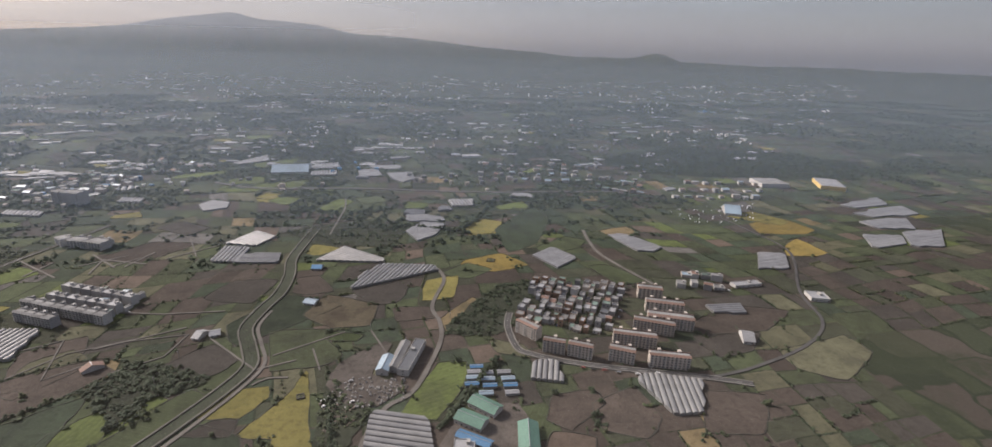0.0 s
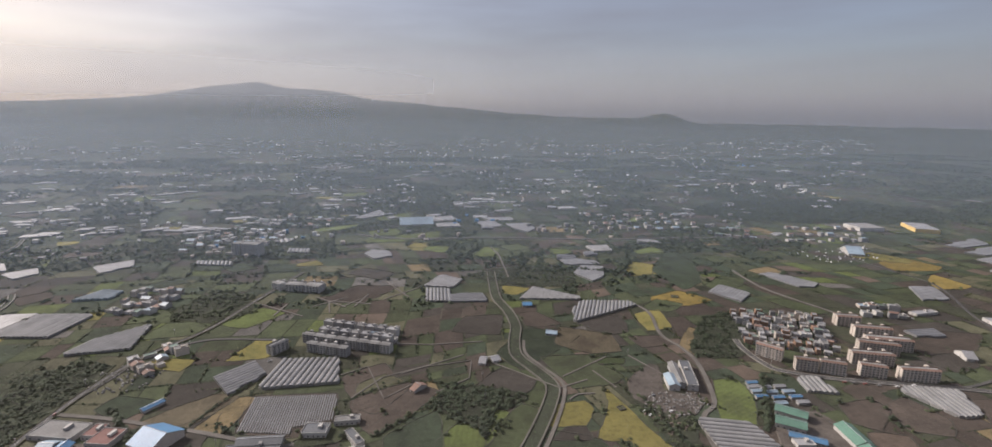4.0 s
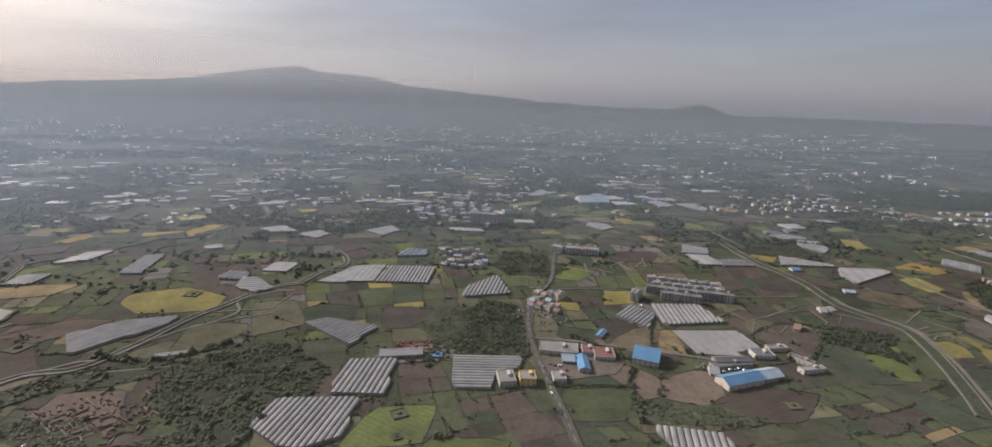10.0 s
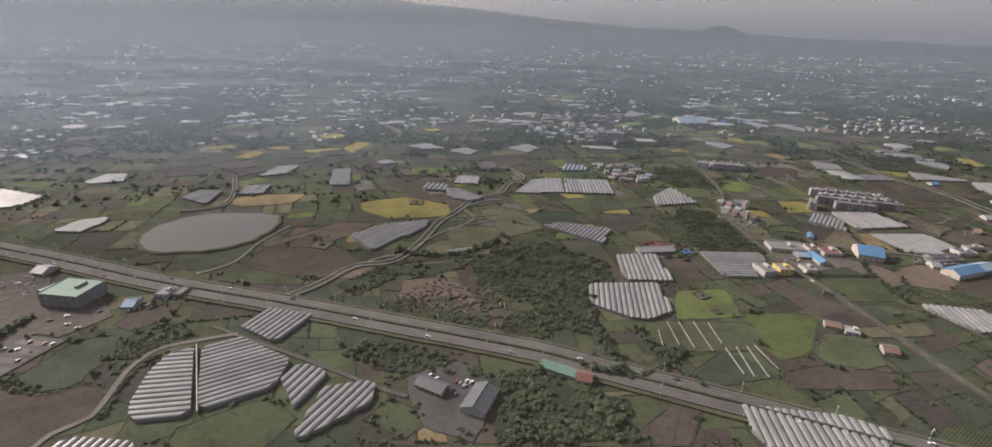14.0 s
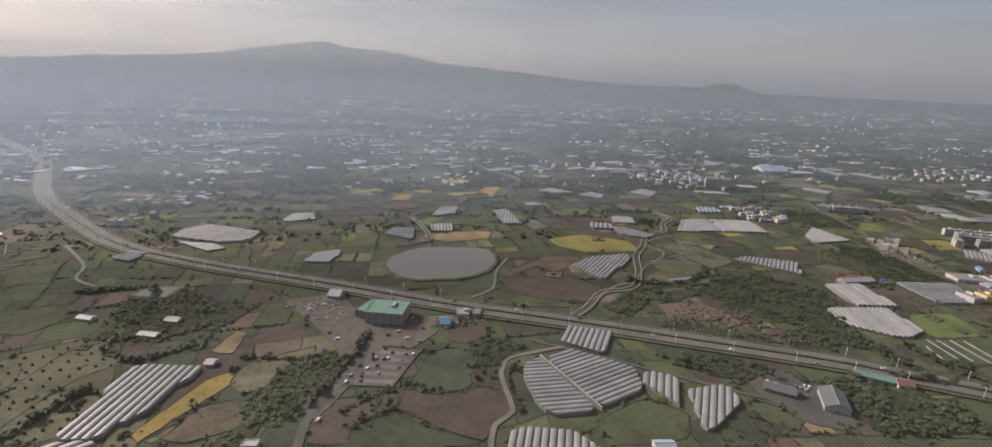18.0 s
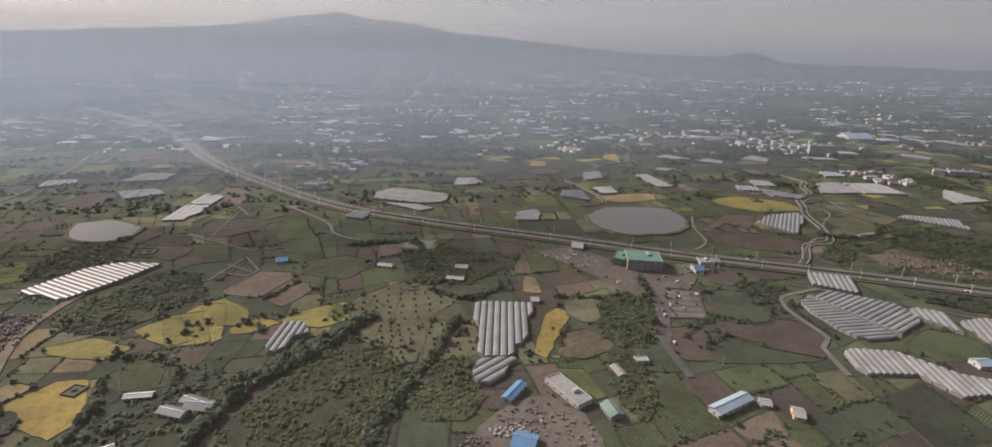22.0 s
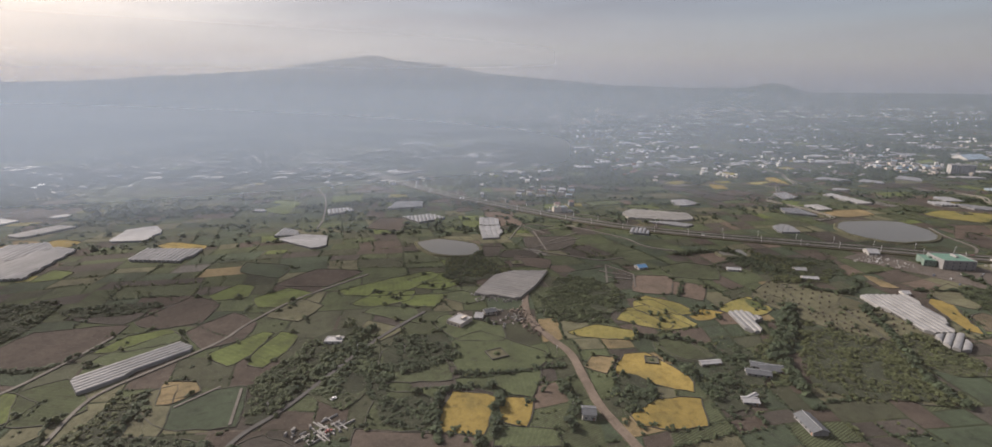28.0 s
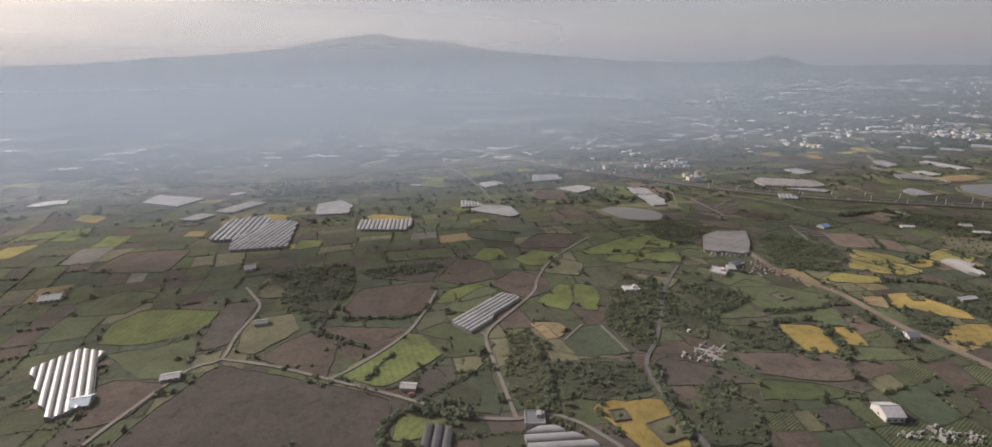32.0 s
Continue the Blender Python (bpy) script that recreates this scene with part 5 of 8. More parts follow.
field("rice_yellow", (-219, 163), (-207, 190), (-186, 184), (-197, 162))
field("soil_brown", (-175, 253), (-148, 285), (-114, 276), (-142, 243))
field("orchard", (-337, 142), (-326, 163), (-281, 170), (-285, 121), (-294, 102), (-320, 106), (-336, 123))
field("soil_dark", (-367, 147), (-365, 179), (-334, 172), (-332, 145))
field("rough_grass", (-438, 147), (-412, 159), (-422, 198), (-448, 197))
field("rough_grass", (-497, 130), (-481, 147), (-443, 127), (-455, 123))
field("crop_dark", (-429, 170), (-405, 190), (-381, 181), (-388, 159), (-412, 159))
field("orchard", (-173, 74), (-138, 97), (-129, 88), (-153, 71))
field("scrub_tan", (-202, 120), (-193, 118), (-203, 86), (-216, 95))
field("rough_grass", (-252, 45), (-216, 41), (-208, 28), (-233, 24), (-261, 29))
field("crop_lime", (-113, 454), (-54, 475), (-60, 441), (-115, 426))
field("rice_gold", (80, 210), (112, 220), (126, 195), (100, 187), (76, 194))
field("rice_yellow", (50, 181), (73, 185), (64, 153), (45, 152))
field("crop_dark", (-35, 173), (-2, 155), (-53, 118), (-63, 141))
field("soil_rows", (-241, 107), (-215, 126), (-202, 120), (-224, 90))
field("soil_dark", (-236, 91), (-207, 108), (-209, 80), (-225, 83))
field("crop_lime", (-110, 63), (-86, 84), (-71, 78), (-97, 43), (-110, 48))
field("crop_lime", (-384, 41), (-369, 66), (-343, 63), (-352, 38))
field("crop_lime", (-348, 41), (-316, 33), (-341, 7), (-358, 5), (-360, 20))
field("crop_green", (-340, 5), (-324, 19), (-306, 12), (-317, -6), (-338, -5))
field("orchard", (-407, 20), (-400, 41), (-352, 32), (-359, 12))
field("crop_dark", (-403, 2), (-377, 15), (-366, -4), (-391, -5))
field("soil_red", (-511, 64), (-506, 98), (-480, 97), (-471, 65), (-482, 53), (-500, 60))
field("soil_brown", (-476, 54), (-471, 65), (-447, 56), (-449, 43), (-467, 47))
field("crop_green", (-281, 66), (-249, 62), (-264, 38), (-292, 44))
field("soil_brown", (-219, 44), (-190, 53), (-161, 42), (-187, 24), (-221, 31))
field("rough_grass", (-305, 20), (-270, 19), (-273, 9), (-304, 12))
field("soil_brown", (-361, -2), (-336, -2), (-319, -12), (-326, -19), (-366, -12))
field("rough_grass", (-475, 128), (-475, 168), (-444, 164), (-441, 136))
field("crop_lime", (-236, 220), (-215, 247), (-196, 233), (-218, 210))
field("crop_lime", (-140, 456), (-76, 468), (-93, 430), (-140, 430))
field("crop_lime", (-200, 518), (-148, 533), (-166, 501), (-203, 497))
field("crop_green", (-616, 275), (-597, 291), (-573, 292), (-580, 266))
field("rough_grass", (-612, 52), (-603, 59), (-590, 55), (-603, 44))
field("soil_dark", (-623, 39), (-617, 53), (-603, 46), (-602, 22))
field("crop_dark", (-537, 57), (-529, 61), (-513, 44), (-528, 34))
field("orchard", (-523, 1), (-514, 9), (-502, -3), (-511, -10))
field("crop_green", (-460, -10), (-432, -4), (-411, -7), (-427, -28), (-460, -23))
field("soil_brown", (-441, -25), (-412, -9), (-408, -16), (-422, -30))
field("crop_green", (-594, 132), (-556, 115), (-556, 100), (-597, 111))
field("soil_dark", (-659, 36), (-652, 37), (-653, 27), (-661, 25))
field("soil_brown", (-625, 88), (-607, 91), (-607, 77), (-620, 70), (-628, 76))
field("scrub_tan", (-627, 239), (-599, 249), (-570, 247), (-578, 227), (-610, 223))
field("rice_yellow", (-530, 223), (-498, 232), (-468, 211), (-472, 187), (-512, 188), (-529, 207))
field("rough_grass", (-784, 26), (-794, 61), (-787, 91), (-770, 94), (-759, 56), (-761, 22))
field("rough_grass", (-806, 46), (-813, 78), (-800, 81), (-792, 52), (-797, 38))
field("crop_lime", (-822, 69), (-818, 80), (-813, 73), (-816, 64))
field("crop_dark", (-787, 60), (-773, 77), (-758, 70), (-759, 56), (-769, 41))
field("scrub_tan", (-730, 80), (-724, 98), (-719, 94), (-721, 76))
field("crop_dark", (-700, 13), (-694, 30), (-685, 28), (-685, 5), (-702, 8))
field("crop_lime", (-627, 286), (-615, 296), (-591, 284), (-597, 270), (-622, 269))
field("rice_gold", (-555, 387), (-542, 421), (-524, 421), (-541, 374))
field("rice_gold", (-648, 364), (-636, 391), (-625, 382), (-633, 358))
field("rough_grass", (-603, 94), (-592, 100), (-581, 95), (-591, 87))
field("rice_yellow", (-883, 79), (-878, 88), (-867, 87), (-861, 56), (-869, 54), (-877, 67))
field("rice_gold", (-860, 65), (-849, 72), (-840, 66), (-851, 59), (-858, 59))
field("rice_yellow", (-840, 69), (-832, 76), (-814, 82), (-812, 65), (-824, 59), (-838, 64))
field("rice_yellow", (-897, 68), (-889, 77), (-881, 76), (-873, 56), (-880, 54), (-891, 62))
field("rough_grass", (-814, 76), (-808, 87), (-786, 100), (-769, 86), (-762, 74), (-773, 66), (-786, 28), (-799, 28), (-804, 34), (-799, 59))
field("rough_grass", (-778, 55), (-750, 55), (-762, 28), (-783, 27))
field("rough_grass", (-817, -2), (-812, 19), (-787, 26), (-792, 3), (-802, -21), (-819, -17))
field("rice_gold", (-740, 26), (-726, 56), (-718, 61), (-714, 54), (-722, 43), (-736, 22))
field("soil_rows", (-731, 24), (-722, 38), (-711, 41), (-705, 26), (-721, 19))
field("crop_lime", (-734, 22), (-725, 35), (-728, 25), (-731, 21))
field("rough_grass", (-713, 67), (-687, 77), (-688, 55), (-709, 45), (-716, 54))
field("crop_lime", (-734, 15), (-724, 13), (-722, -4), (-726, -5), (-731, 6))
field("gravel_yard", (-783, -29), (-762, -5), (-746, 1), (-733, -11), (-731, -23), (-738, -38))
field("soil_red", (-688, -25), (-669, -20), (-672, -32), (-686, -32))
field("soil_red", (-687, -33), (-673, -32), (-671, -44), (-685, -49), (-692, -46))
field("rough_grass", (-783, 13), (-773, 13), (-764, 3), (-770, -5), (-780, -1))
field("soil_dark", (-911, 188), (-906, 214), (-869, 209), (-875, 190), (-892, 178))
field("soil_dark", (-910, 182), (-927, 185), (-934, 171), (-908, 166))
field("crop_lime", (-995, 140), (-980, 149), (-966, 146), (-965, 134), (-984, 131))
field("crop_green", (-981, 115), (-966, 118), (-954, 106), (-966, 99))
field("orchard", (-889, 35), (-888, 47), (-876, 44), (-870, 27), (-883, 26))
field("orchard", (-838, 134), (-817, 139), (-803, 127), (-815, 107), (-838, 116))
field("crop_dark", (-905, 122), (-896, 136), (-870, 140), (-876, 116), (-897, 112))
field("soil_red", (-585, 152), (-544, 184), (-520, 179), (-554, 146))
field("orchard", (-1010, 35), (-1008, 57), (-996, 64), (-983, 53), (-981, 30), (-997, 31))
field("orchard", (-1013, 5), (-1009, 27), (-991, 21), (-990, 1))
field("rice_gold", (-918, 23), (-908, 36), (-898, 36), (-890, 15), (-894, 5), (-903, 10))
field("rice_gold", (-923, -3), (-909, 4), (-894, 1), (-901, -14), (-916, -13), (-923, -9))
field("rice_yellow", (-878, 88), (-869, 93), (-856, 80), (-854, 67), (-865, 68))
field("rice_yellow", (-889, 78), (-875, 81), (-865, 55), (-880, 53))
field("rice_yellow", (-925, 60), (-909, 65), (-892, 54), (-898, 47), (-920, 54))
field("rough_grass", (-1102, 19), (-1098, 39), (-1083, 45), (-1078, 14))
field("scrub_tan", (-1086, 33), (-1089, 48), (-1077, 46), (-1073, 39), (-1081, 32))
field("rough_grass", (-1019, 74), (-1016, 89), (-998, 77), (-1010, 66))
field("soil_red", (-873, 100), (-860, 123), (-840, 117), (-854, 92))
field("soil_red", (-853, 92), (-843, 109), (-828, 100), (-842, 81))
field("scrub_tan", (-928, 29), (-922, 37), (-912, 34), (-921, 23))
field("crop_green", (-973, -10), (-969, -1), (-951, -6), (-952, -14))
field("rice_gold", (-1159, 223), (-1161, 240), (-1133, 227), (-1137, 216))
field("soil_brown", (-1023, 261), (-1014, 291), (-993, 287), (-995, 247))
field("soil_dark", (-947, 197), (-929, 193), (-935, 173), (-948, 175))
field("crop_dark", (-1094, 171), (-1095, 189), (-1066, 178), (-1069, 156))
field("soil_dark", (-1236, -2), (-1221, 34), (-1214, 42), (-1168, 17), (-1151, 5), (-1157, -20))
field("crop_lime", (-1271, 72), (-1273, 92), (-1262, 103), (-1229, 93), (-1233, 73), (-1253, 67))
field("soil_dark", (-1228, 56), (-1229, 75), (-1227, 101), (-1213, 101), (-1213, 89), (-1217, 59))
field("crop_dark", (-1138, 3), (-1123, 12), (-1114, 22), (-1114, -6), (-1116, -10), (-1126, -6))
field("rice_gold", (-1085, -14), (-1078, -11), (-1060, -15), (-1062, -36), (-1064, -41), (-1076, -38))
field("crop_lime", (-1128, 77), (-1120, 92), (-1105, 97), (-1095, 84), (-1112, 77))
field("soil_dark", (-1158, 116), (-1141, 126), (-1123, 117), (-1128, 105))
field("rice_gold", (-1381, 281), (-1384, 299), (-1362, 290), (-1362, 271))
field("rice_gold", (-1249, 248), (-1242, 267), (-1222, 258), (-1224, 241))
field("rice_gold", (-1166, 236), (-1159, 246), (-1131, 232), (-1134, 219))
field("crop_green", (-1262, 62), (-1244, 63), (-1232, 70), (-1225, 39), (-1242, 39))
field("soil_brown", (-1316, 163), (-1309, 193), (-1272, 190), (-1274, 153))
field("crop_green", (-1301, 118), (-1283, 129), (-1265, 121), (-1272, 101), (-1291, 102))
field("soil_brown", (-1261, 28), (-1251, 41), (-1231, 33), (-1237, 16), (-1250, 13))
field("rough_grass", (-1065, 103), (-1051, 122), (-1039, 111), (-1048, 94))
field("crop_lime", (-1130, 349), (-1115, 382), (-1090, 369), (-1096, 318))
field("rough_grass", (-1214, 105), (-1216, 130), (-1202, 127), (-1201, 102))
field("crop_lime", (-1207, 174), (-1206, 195), (-1192, 189), (-1192, 177))
field("soil_brown", (-928, 158), (-922, 173), (-902, 160), (-909, 143))
field("crop_green", (-985, 79), (-978, 89), (-953, 72), (-955, 57), (-975, 61))
field("crop_green", (-1018, 99), (-1011, 106), (-992, 99), (-991, 81))
field("crop_lime", (-1025, 110), (-1012, 124), (-991, 123), (-995, 110), (-1012, 104))
field("crop_lime", (-992, 127), (-979, 137), (-965, 129), (-976, 122))
field("crop_rows", (-1026, -23), (-1018, -13), (-1002, -18), (-990, -28), (-992, -30))
field("orchard", (-1084, -7), (-1082, 8), (-1071, 12), (-1058, 4), (-1060, -12), (-1072, -13))
pond((-654, 176), (-649, 195), (-632, 208), (-603, 208), (-582, 199), (-582, 180), (-592, 159), (-613, 149), (-637, 150), (-651, 162))
pond((-982, 196), (-985, 212), (-970, 218), (-945, 201), (-947, 181), (-959, 176), (-974, 183))
pond((-785, 146), (-783, 155), (-766, 155), (-770, 142))

field("soil_brown", (-146, 92), (-147, 106), (-117, 117), (-103, 105), (-117, 87), (-137, 72))
field("crop_dark", (-130, 47), (-132, 71), (-106, 87), (-106, 66), (-109, 43))
field("orchard", (-39, 130), (-8, 127), (-9, 117), (0, 100), (-8, 92), (-33, 92), (-36, 111))
field("orchard", (-893, 36), (-889, 46), (-875, 43), (-874, 26), (-884, 25))
field("soil_brown", (-650, 38), (-631, 31), (-621, 35), (-612, 31), (-611, 17), (-625, 4), (-636, 11), (-652, 25))
field("crop_dark", (-637, 65), (-624, 67), (-617, 47), (-625, 35), (-634, 34), (-647, 41))
field("soil_brown", (-677, 35), (-658, 36), (-661, 24), (-669, 18), (-671, 10), (-682, 12), (-684, 20))
field("crop_dark", (-669, 18), (-654, 24), (-640, 12), (-625, 3), (-641, 3), (-669, 8))
field("crop_green", (-582, 7), (-557, 17), (-546, 5), (-555, -7), (-582, -6))
field("soil_brown", (-582, 148), (-557, 164), (-527, 122), (-552, 105), (-588, 127))
field("crop_green", (-1123, 74), (-1101, 92), (-1092, 80), (-1109, 64), (-1124, 68))
field("soil_brown", (-1124, 107), (-1108, 136), (-1091, 123), (-1093, 101), (-1113, 97))
field("soil_brown", (-1096, 92), (-1081, 110), (-1067, 96), (-1069, 79), (-1084, 73))
field("crop_lime", (-1080, 68), (-1062, 86), (-1057, 83), (-1062, 64), (-1069, 56))
field("crop_lime", (-1062, 64), (-1054, 84), (-1045, 79), (-1048, 65), (-1055, 52), (-1061, 56))
field("crop_lime", (-1100, 135), (-1089, 150), (-1079, 145), (-1080, 129), (-1095, 128))
field("crop_lime", (-1076, 128), (-1060, 139), (-1045, 128), (-1057, 112), (-1071, 115))
field("crop_lime", (-1032, 131), (-984, 153), (-976, 145), (-999, 120), (-1013, 119), (-1029, 123))
field("crop_lime", (-1000, 117), (-974, 115), (-983, 99), (-998, 104))
field("soil_brown", (-1069, 146), (-1049, 168), (-1021, 159), (-1040, 138), (-1061, 142))
field("crop_green", (-982, 58), (-964, 68), (-940, 44), (-945, 33), (-977, 32))
field("crop_green", (-980, 30), (-946, 31), (-954, 13), (-977, 24))
field("crop_dark", (-1090, 33), (-1065, 40), (-1057, 39), (-1055, 15), (-1076, 17), (-1087, 26))
field("soil_brown", (-1016, 6), (-978, -5), (-982, -20), (-997, -19), (-1016, -9))
field("soil_dark", (-1052, 5), (-1045, 9), (-1023, -8), (-1021, -14), (-1054, -8))
field("rice_gold", (-982, 22), (-967, 16), (-975, -4), (-991, 1))
field("rice_gold", (-965, 15), (-954, 12), (-960, -3), (-969, 2))
field("crop_green", (-1112, 16), (-1090, 22), (-1090, 7), (-1094, 0), (-1112, 3))
field("crop_green", (-1138, 51), (-1126, 57), (-1112, 42), (-1108, 34), (-1117, 27), (-1129, 29))
field("crop_lime", (-1166, 31), (-1146, 53), (-1127, 42), (-1130, 31), (-1153, 14), (-1169, 24))
field("crop_lime", (-1151, -15), (-1148, -2), (-1139, -2), (-1130, -12), (-1142, -16))
field("rough_grass", (-1212, 52), (-1214, 79), (-1195, 82), (-1189, 66), (-1204, 48))
field("soil_brown", (-1202, 45), (-1183, 63), (-1172, 46), (-1175, 24))
field("soil_brown", (-1181, 66), (-1140, 54), (-1164, 33), (-1171, 48))
field("soil_brown", (-1171, 82), (-1163, 103), (-1125, 104), (-1132, 70), (-1168, 68))
road("garden_path", "pale concrete strip between beds", [(-1059, 38), (-1057, 16)], 1.0, "concrete_track")
road("garden_path", "pale concrete strip between beds", [(-1079, 30), (-1067, 41)], 0.9, "concrete_track")
road("farm_track", "pale narrow track past the rice fields", [(-39, 82), (-33, 86), (-24, 85)], 1.0, "concrete_track")

HOUSE_LOOKS = {"white": (("plaster_white", "plaster_white", "plaster_cream", "plaster_grey"), ("roof_slab", "roof_pale", "roof_slab", "roof_green", "roof_pale_blue", "roof_tile")),
               "mixed": (("plaster_white", "plaster_grey", "plaster_cream", "plaster_grey", "plaster_white", "brick_brown"), ("roof_slab", "roof_slab", "roof_pale", "roof_steel", "roof_slab", "roof_green", "roof_slab", "roof_pale", "roof_tile"))}
ROOF_WORDS = {"roof_slab": "grey flat roof", "roof_pale": "pale roof", "roof_green": "faded green painted roof", "roof_pale_blue": "pale blue roof", "roof_tile": "orange-red roof", "roof_steel": "dark slate-grey roof"}
WALL_WORDS = {"plaster_white": "white rendered", "plaster_grey": "grey rendered", "plaster_cream": "cream rendered", "brick_brown": "brown brick"}


def house_rows(a, b, c, d, across, deep, look_of):
    """A quarter of houses on a slightly uneven grid between four corners: front left, front right, back right, back left."""
    walls, roofs = HOUSE_LOOKS[look_of]
    ang = math.degrees(math.atan2(b[1] - a[1], b[0] - a[0]))
    for j in range(deep):
        for i in range(across):
            if rng.random() < 0.1:
                continue
            u, v = (i + 0.5 + rng.uniform(-0.2, 0.2)) / across, (j + 0.5 + rng.uniform(-0.2, 0.2)) / deep
            x = (a[0] * (1 - u) + b[0] * u) * (1 - v) + (d[0] * (1 - u) + c[0] * u) * v
            y = (a[1] * (1 - u) + b[1] * u) * (1 - v) + (d[1] * (1 - u) + c[1] * u) * v
            w1 = min(8.0, math.dist(a, b) / across * 0.9) * rng.uniform(0.55, 1.1)
            d1 = min(6.5, math.dist(a, d) / deep * 0.85) * rng.uniform(0.55, 1.1)
            wall, roof = rng.choice(walls), rng.choice(roofs)
            style = "gable" if roof in ("roof_tile", "roof_pale_blue") and rng.random() < 0.6 else "flat"
            house(x, y, w1, d1, ang + rng.uniform(-7, 7), rng.choice((1.7, 3.1, 3.1, 4.4)), wall, roof, style, label=WALL_WORDS[wall] + " village house with a " + ROOF_WORDS[roof], panes=y < 135)
            if y < 200 and rng.random() < 0.2:
                car(x + w1 * 0.7, y - d1 * 0.7, ang + rng.choice((0, 90)), z=0.04)



# ---- buildings ----
apartment(98.0, 101.8, 14.3, 5.3, -56, 5)
apartment(106.4, 83.4, 11.6, 4.5, -28, 5)
apartment(118.4, 77.1, 12.6, 5.0, -32, 5)
apartment(137.8, 69.3, 12.8, 5.6, -32, 5)
apartment(158.6, 59.8, 19.6, 5.1, -21, 5)
apartment(151.1, 81.6, 22.6, 5.9, -24, 5)
apartment(168.5, 92.1, 22.2, 5.8, -30, 5)
apartment(181.1, 96.0, 25.4, 7.7, -26, 5)
apartment(186.9, 112.3, 22.2, 6.6, -25, 5)
apartment(188.2, 132.1, 15.1, 7.3, -23, 5)
# an estate of small blocks in four rows
ESTATE_WORDS = "white four-storey apartment block with dark windows and a flat roof"
for (ex0, ey0), (ex1, ey1), count in (((-175, 166), (-151, 153), 4), ((-179, 180), (-126, 152), 8)):
    lean = math.degrees(math.atan2(ey1 - ey0, ex1 - ex0))
    for k in range(count):
        g = (k + 0.5) / count
        w = math.dist((ex0, ey0), (ex1, ey1)) / count
        apartment(ex0 + (ex1 - ex0) * g + 1.3, ey0 + (ey1 - ey0) * g + 2.4, w * (0.86 if k % 2 else 0.94), 5.2, lean, 4, wall="plaster_white" if k % 3 else "plaster_grey", hip="roof_slab", label=ESTATE_WORDS)
for (ex0, ey0), (ex1, ey1), count in (((-170, 187), (-125, 164), 7), ((-168, 199), (-121, 174), 7)):
    lean = math.degrees(math.atan2(ey1 - ey0, ex1 - ex0))
    for k in range(count):
        g = (k + 0.5) / count
        w = math.dist((ex0, ey0), (ex1, ey1)) / count
        house(ex0 + (ex1 - ex0) * g + 1.2, ey0 + (ey1 - ey0) * g + 2.3, w * (0.84 if k % 2 else 0.92), 4.8, lean, 5.4, "plaster_grey" if k % 3 else "plaster_white", "roof_slab" if k % 2 else "roof_pale", name="apartment_block", category="apartment block", group="apartment blocks", panes=False, label="pale four-storey estate block with flat roof and stair head")
apartment(-191.7, 170.4, 11.7, 5.5, 48, 4, wall="plaster_white", hip="roof_slab", label="white four-storey apartment block with dark windows and a flat roof")
apartment(-208.7, 289.6, 10.0, 8.2, -44, 4, wall="plaster_white", hip="roof_slab", label="white four-storey apartment block with dark windows and a flat roof")
apartment(-195.6, 284.4, 13.7, 9.8, -20, 4, wall="plaster_white", hip="roof_slab", label="white four-storey apartment block with dark windows and a flat roof")
apartment(-181.1, 278.9, 14.1, 11.0, -27, 4, wall="plaster_white", hip="roof_slab", label="white four-storey apartment block with dark windows and a flat roof")
apartment(-264.3, 405.3, 9.1, 11.2, -30, 9, wall="plaster_white", hip="roof_slab", label="white four-storey apartment block with dark windows and a flat roof")
apartment(-251.0, 400.1, 17.3, 12.0, -22, 9, wall="plaster_white", hip="roof_slab", label="white four-storey apartment block with dark windows and a flat roof")
house_rows((95, 119), (140, 89), (181, 149), (121, 170), 11, 9, "mixed")
house_rows((-149, 163), (-127, 152), (-114, 187), (-165, 212), 6, 3, "white")
house_rows((134, 442), (277, 415), (321, 521), (162, 550), 9, 4, "white")
house_rows((262, 386), (305, 350), (339, 419), (298, 456), 6, 2, "white")
house_rows((-320, 253), (-279, 239), (-280, 299), (-316, 314), 6, 4, "white")
house_rows((-330, 414), (-243, 388), (-236, 487), (-330, 517), 7, 5, "white")
house_rows((-271, 169), (-257, 147), (-243, 181), (-257, 195), 4, 3, "white")
house_rows((325, 333), (421, 314), (504, 395), (398, 426), 8, 3, "white")
house_rows((213, 140), (240, 124), (255, 153), (231, 164), 4, 2, "white")
house_rows((-880, 357), (-824, 340), (-796, 397), (-859, 417), 6, 3, "white")
house_rows((-335, 484), (-264, 421), (-157, 568), (-254, 612), 7, 4, "white")
house_rows((-872, 278), (-844, 273), (-831, 317), (-856, 321), 4, 2, "white")
house(20.6, 84.5, 12.5, 5.8, 72, 3.0, "plaster_white", "roof_pale_blue", "gable", label="workshop with a pale blue metal roof", name="workshop", category="workshop")
house(27.6, 91.0, 23.5, 4.6, 70, 3, "plaster_grey", "roof_slab", "gable", label="workshop with a pale grey metal roof", name="workshop", category="workshop")
house(33.7, 89.2, 27.9, 5.6, 67, 3.4, "plaster_white", "roof_steel", "flat", label="long white factory hall with a dark flat roof", name="factory_hall", category="factory")
house(61.7, 45.9, 13.7, 7.0, -48, 2.6, "plaster_white", "roof_green_bright", "gable", label="barn with a bright green metal roof", name="barn", category="barn")
house(54.1, 38.1, 12.6, 7.3, -42, 2.6, "plaster_white", "roof_green_bright", "gable", label="barn with a bright green metal roof", name="barn", category="barn")
house(74.6, 23.8, 15.5, 7.9, 76, 2.6, "plaster_white", "roof_green_bright", "gable", label="long barn with a bright green metal roof", name="barn", category="barn")
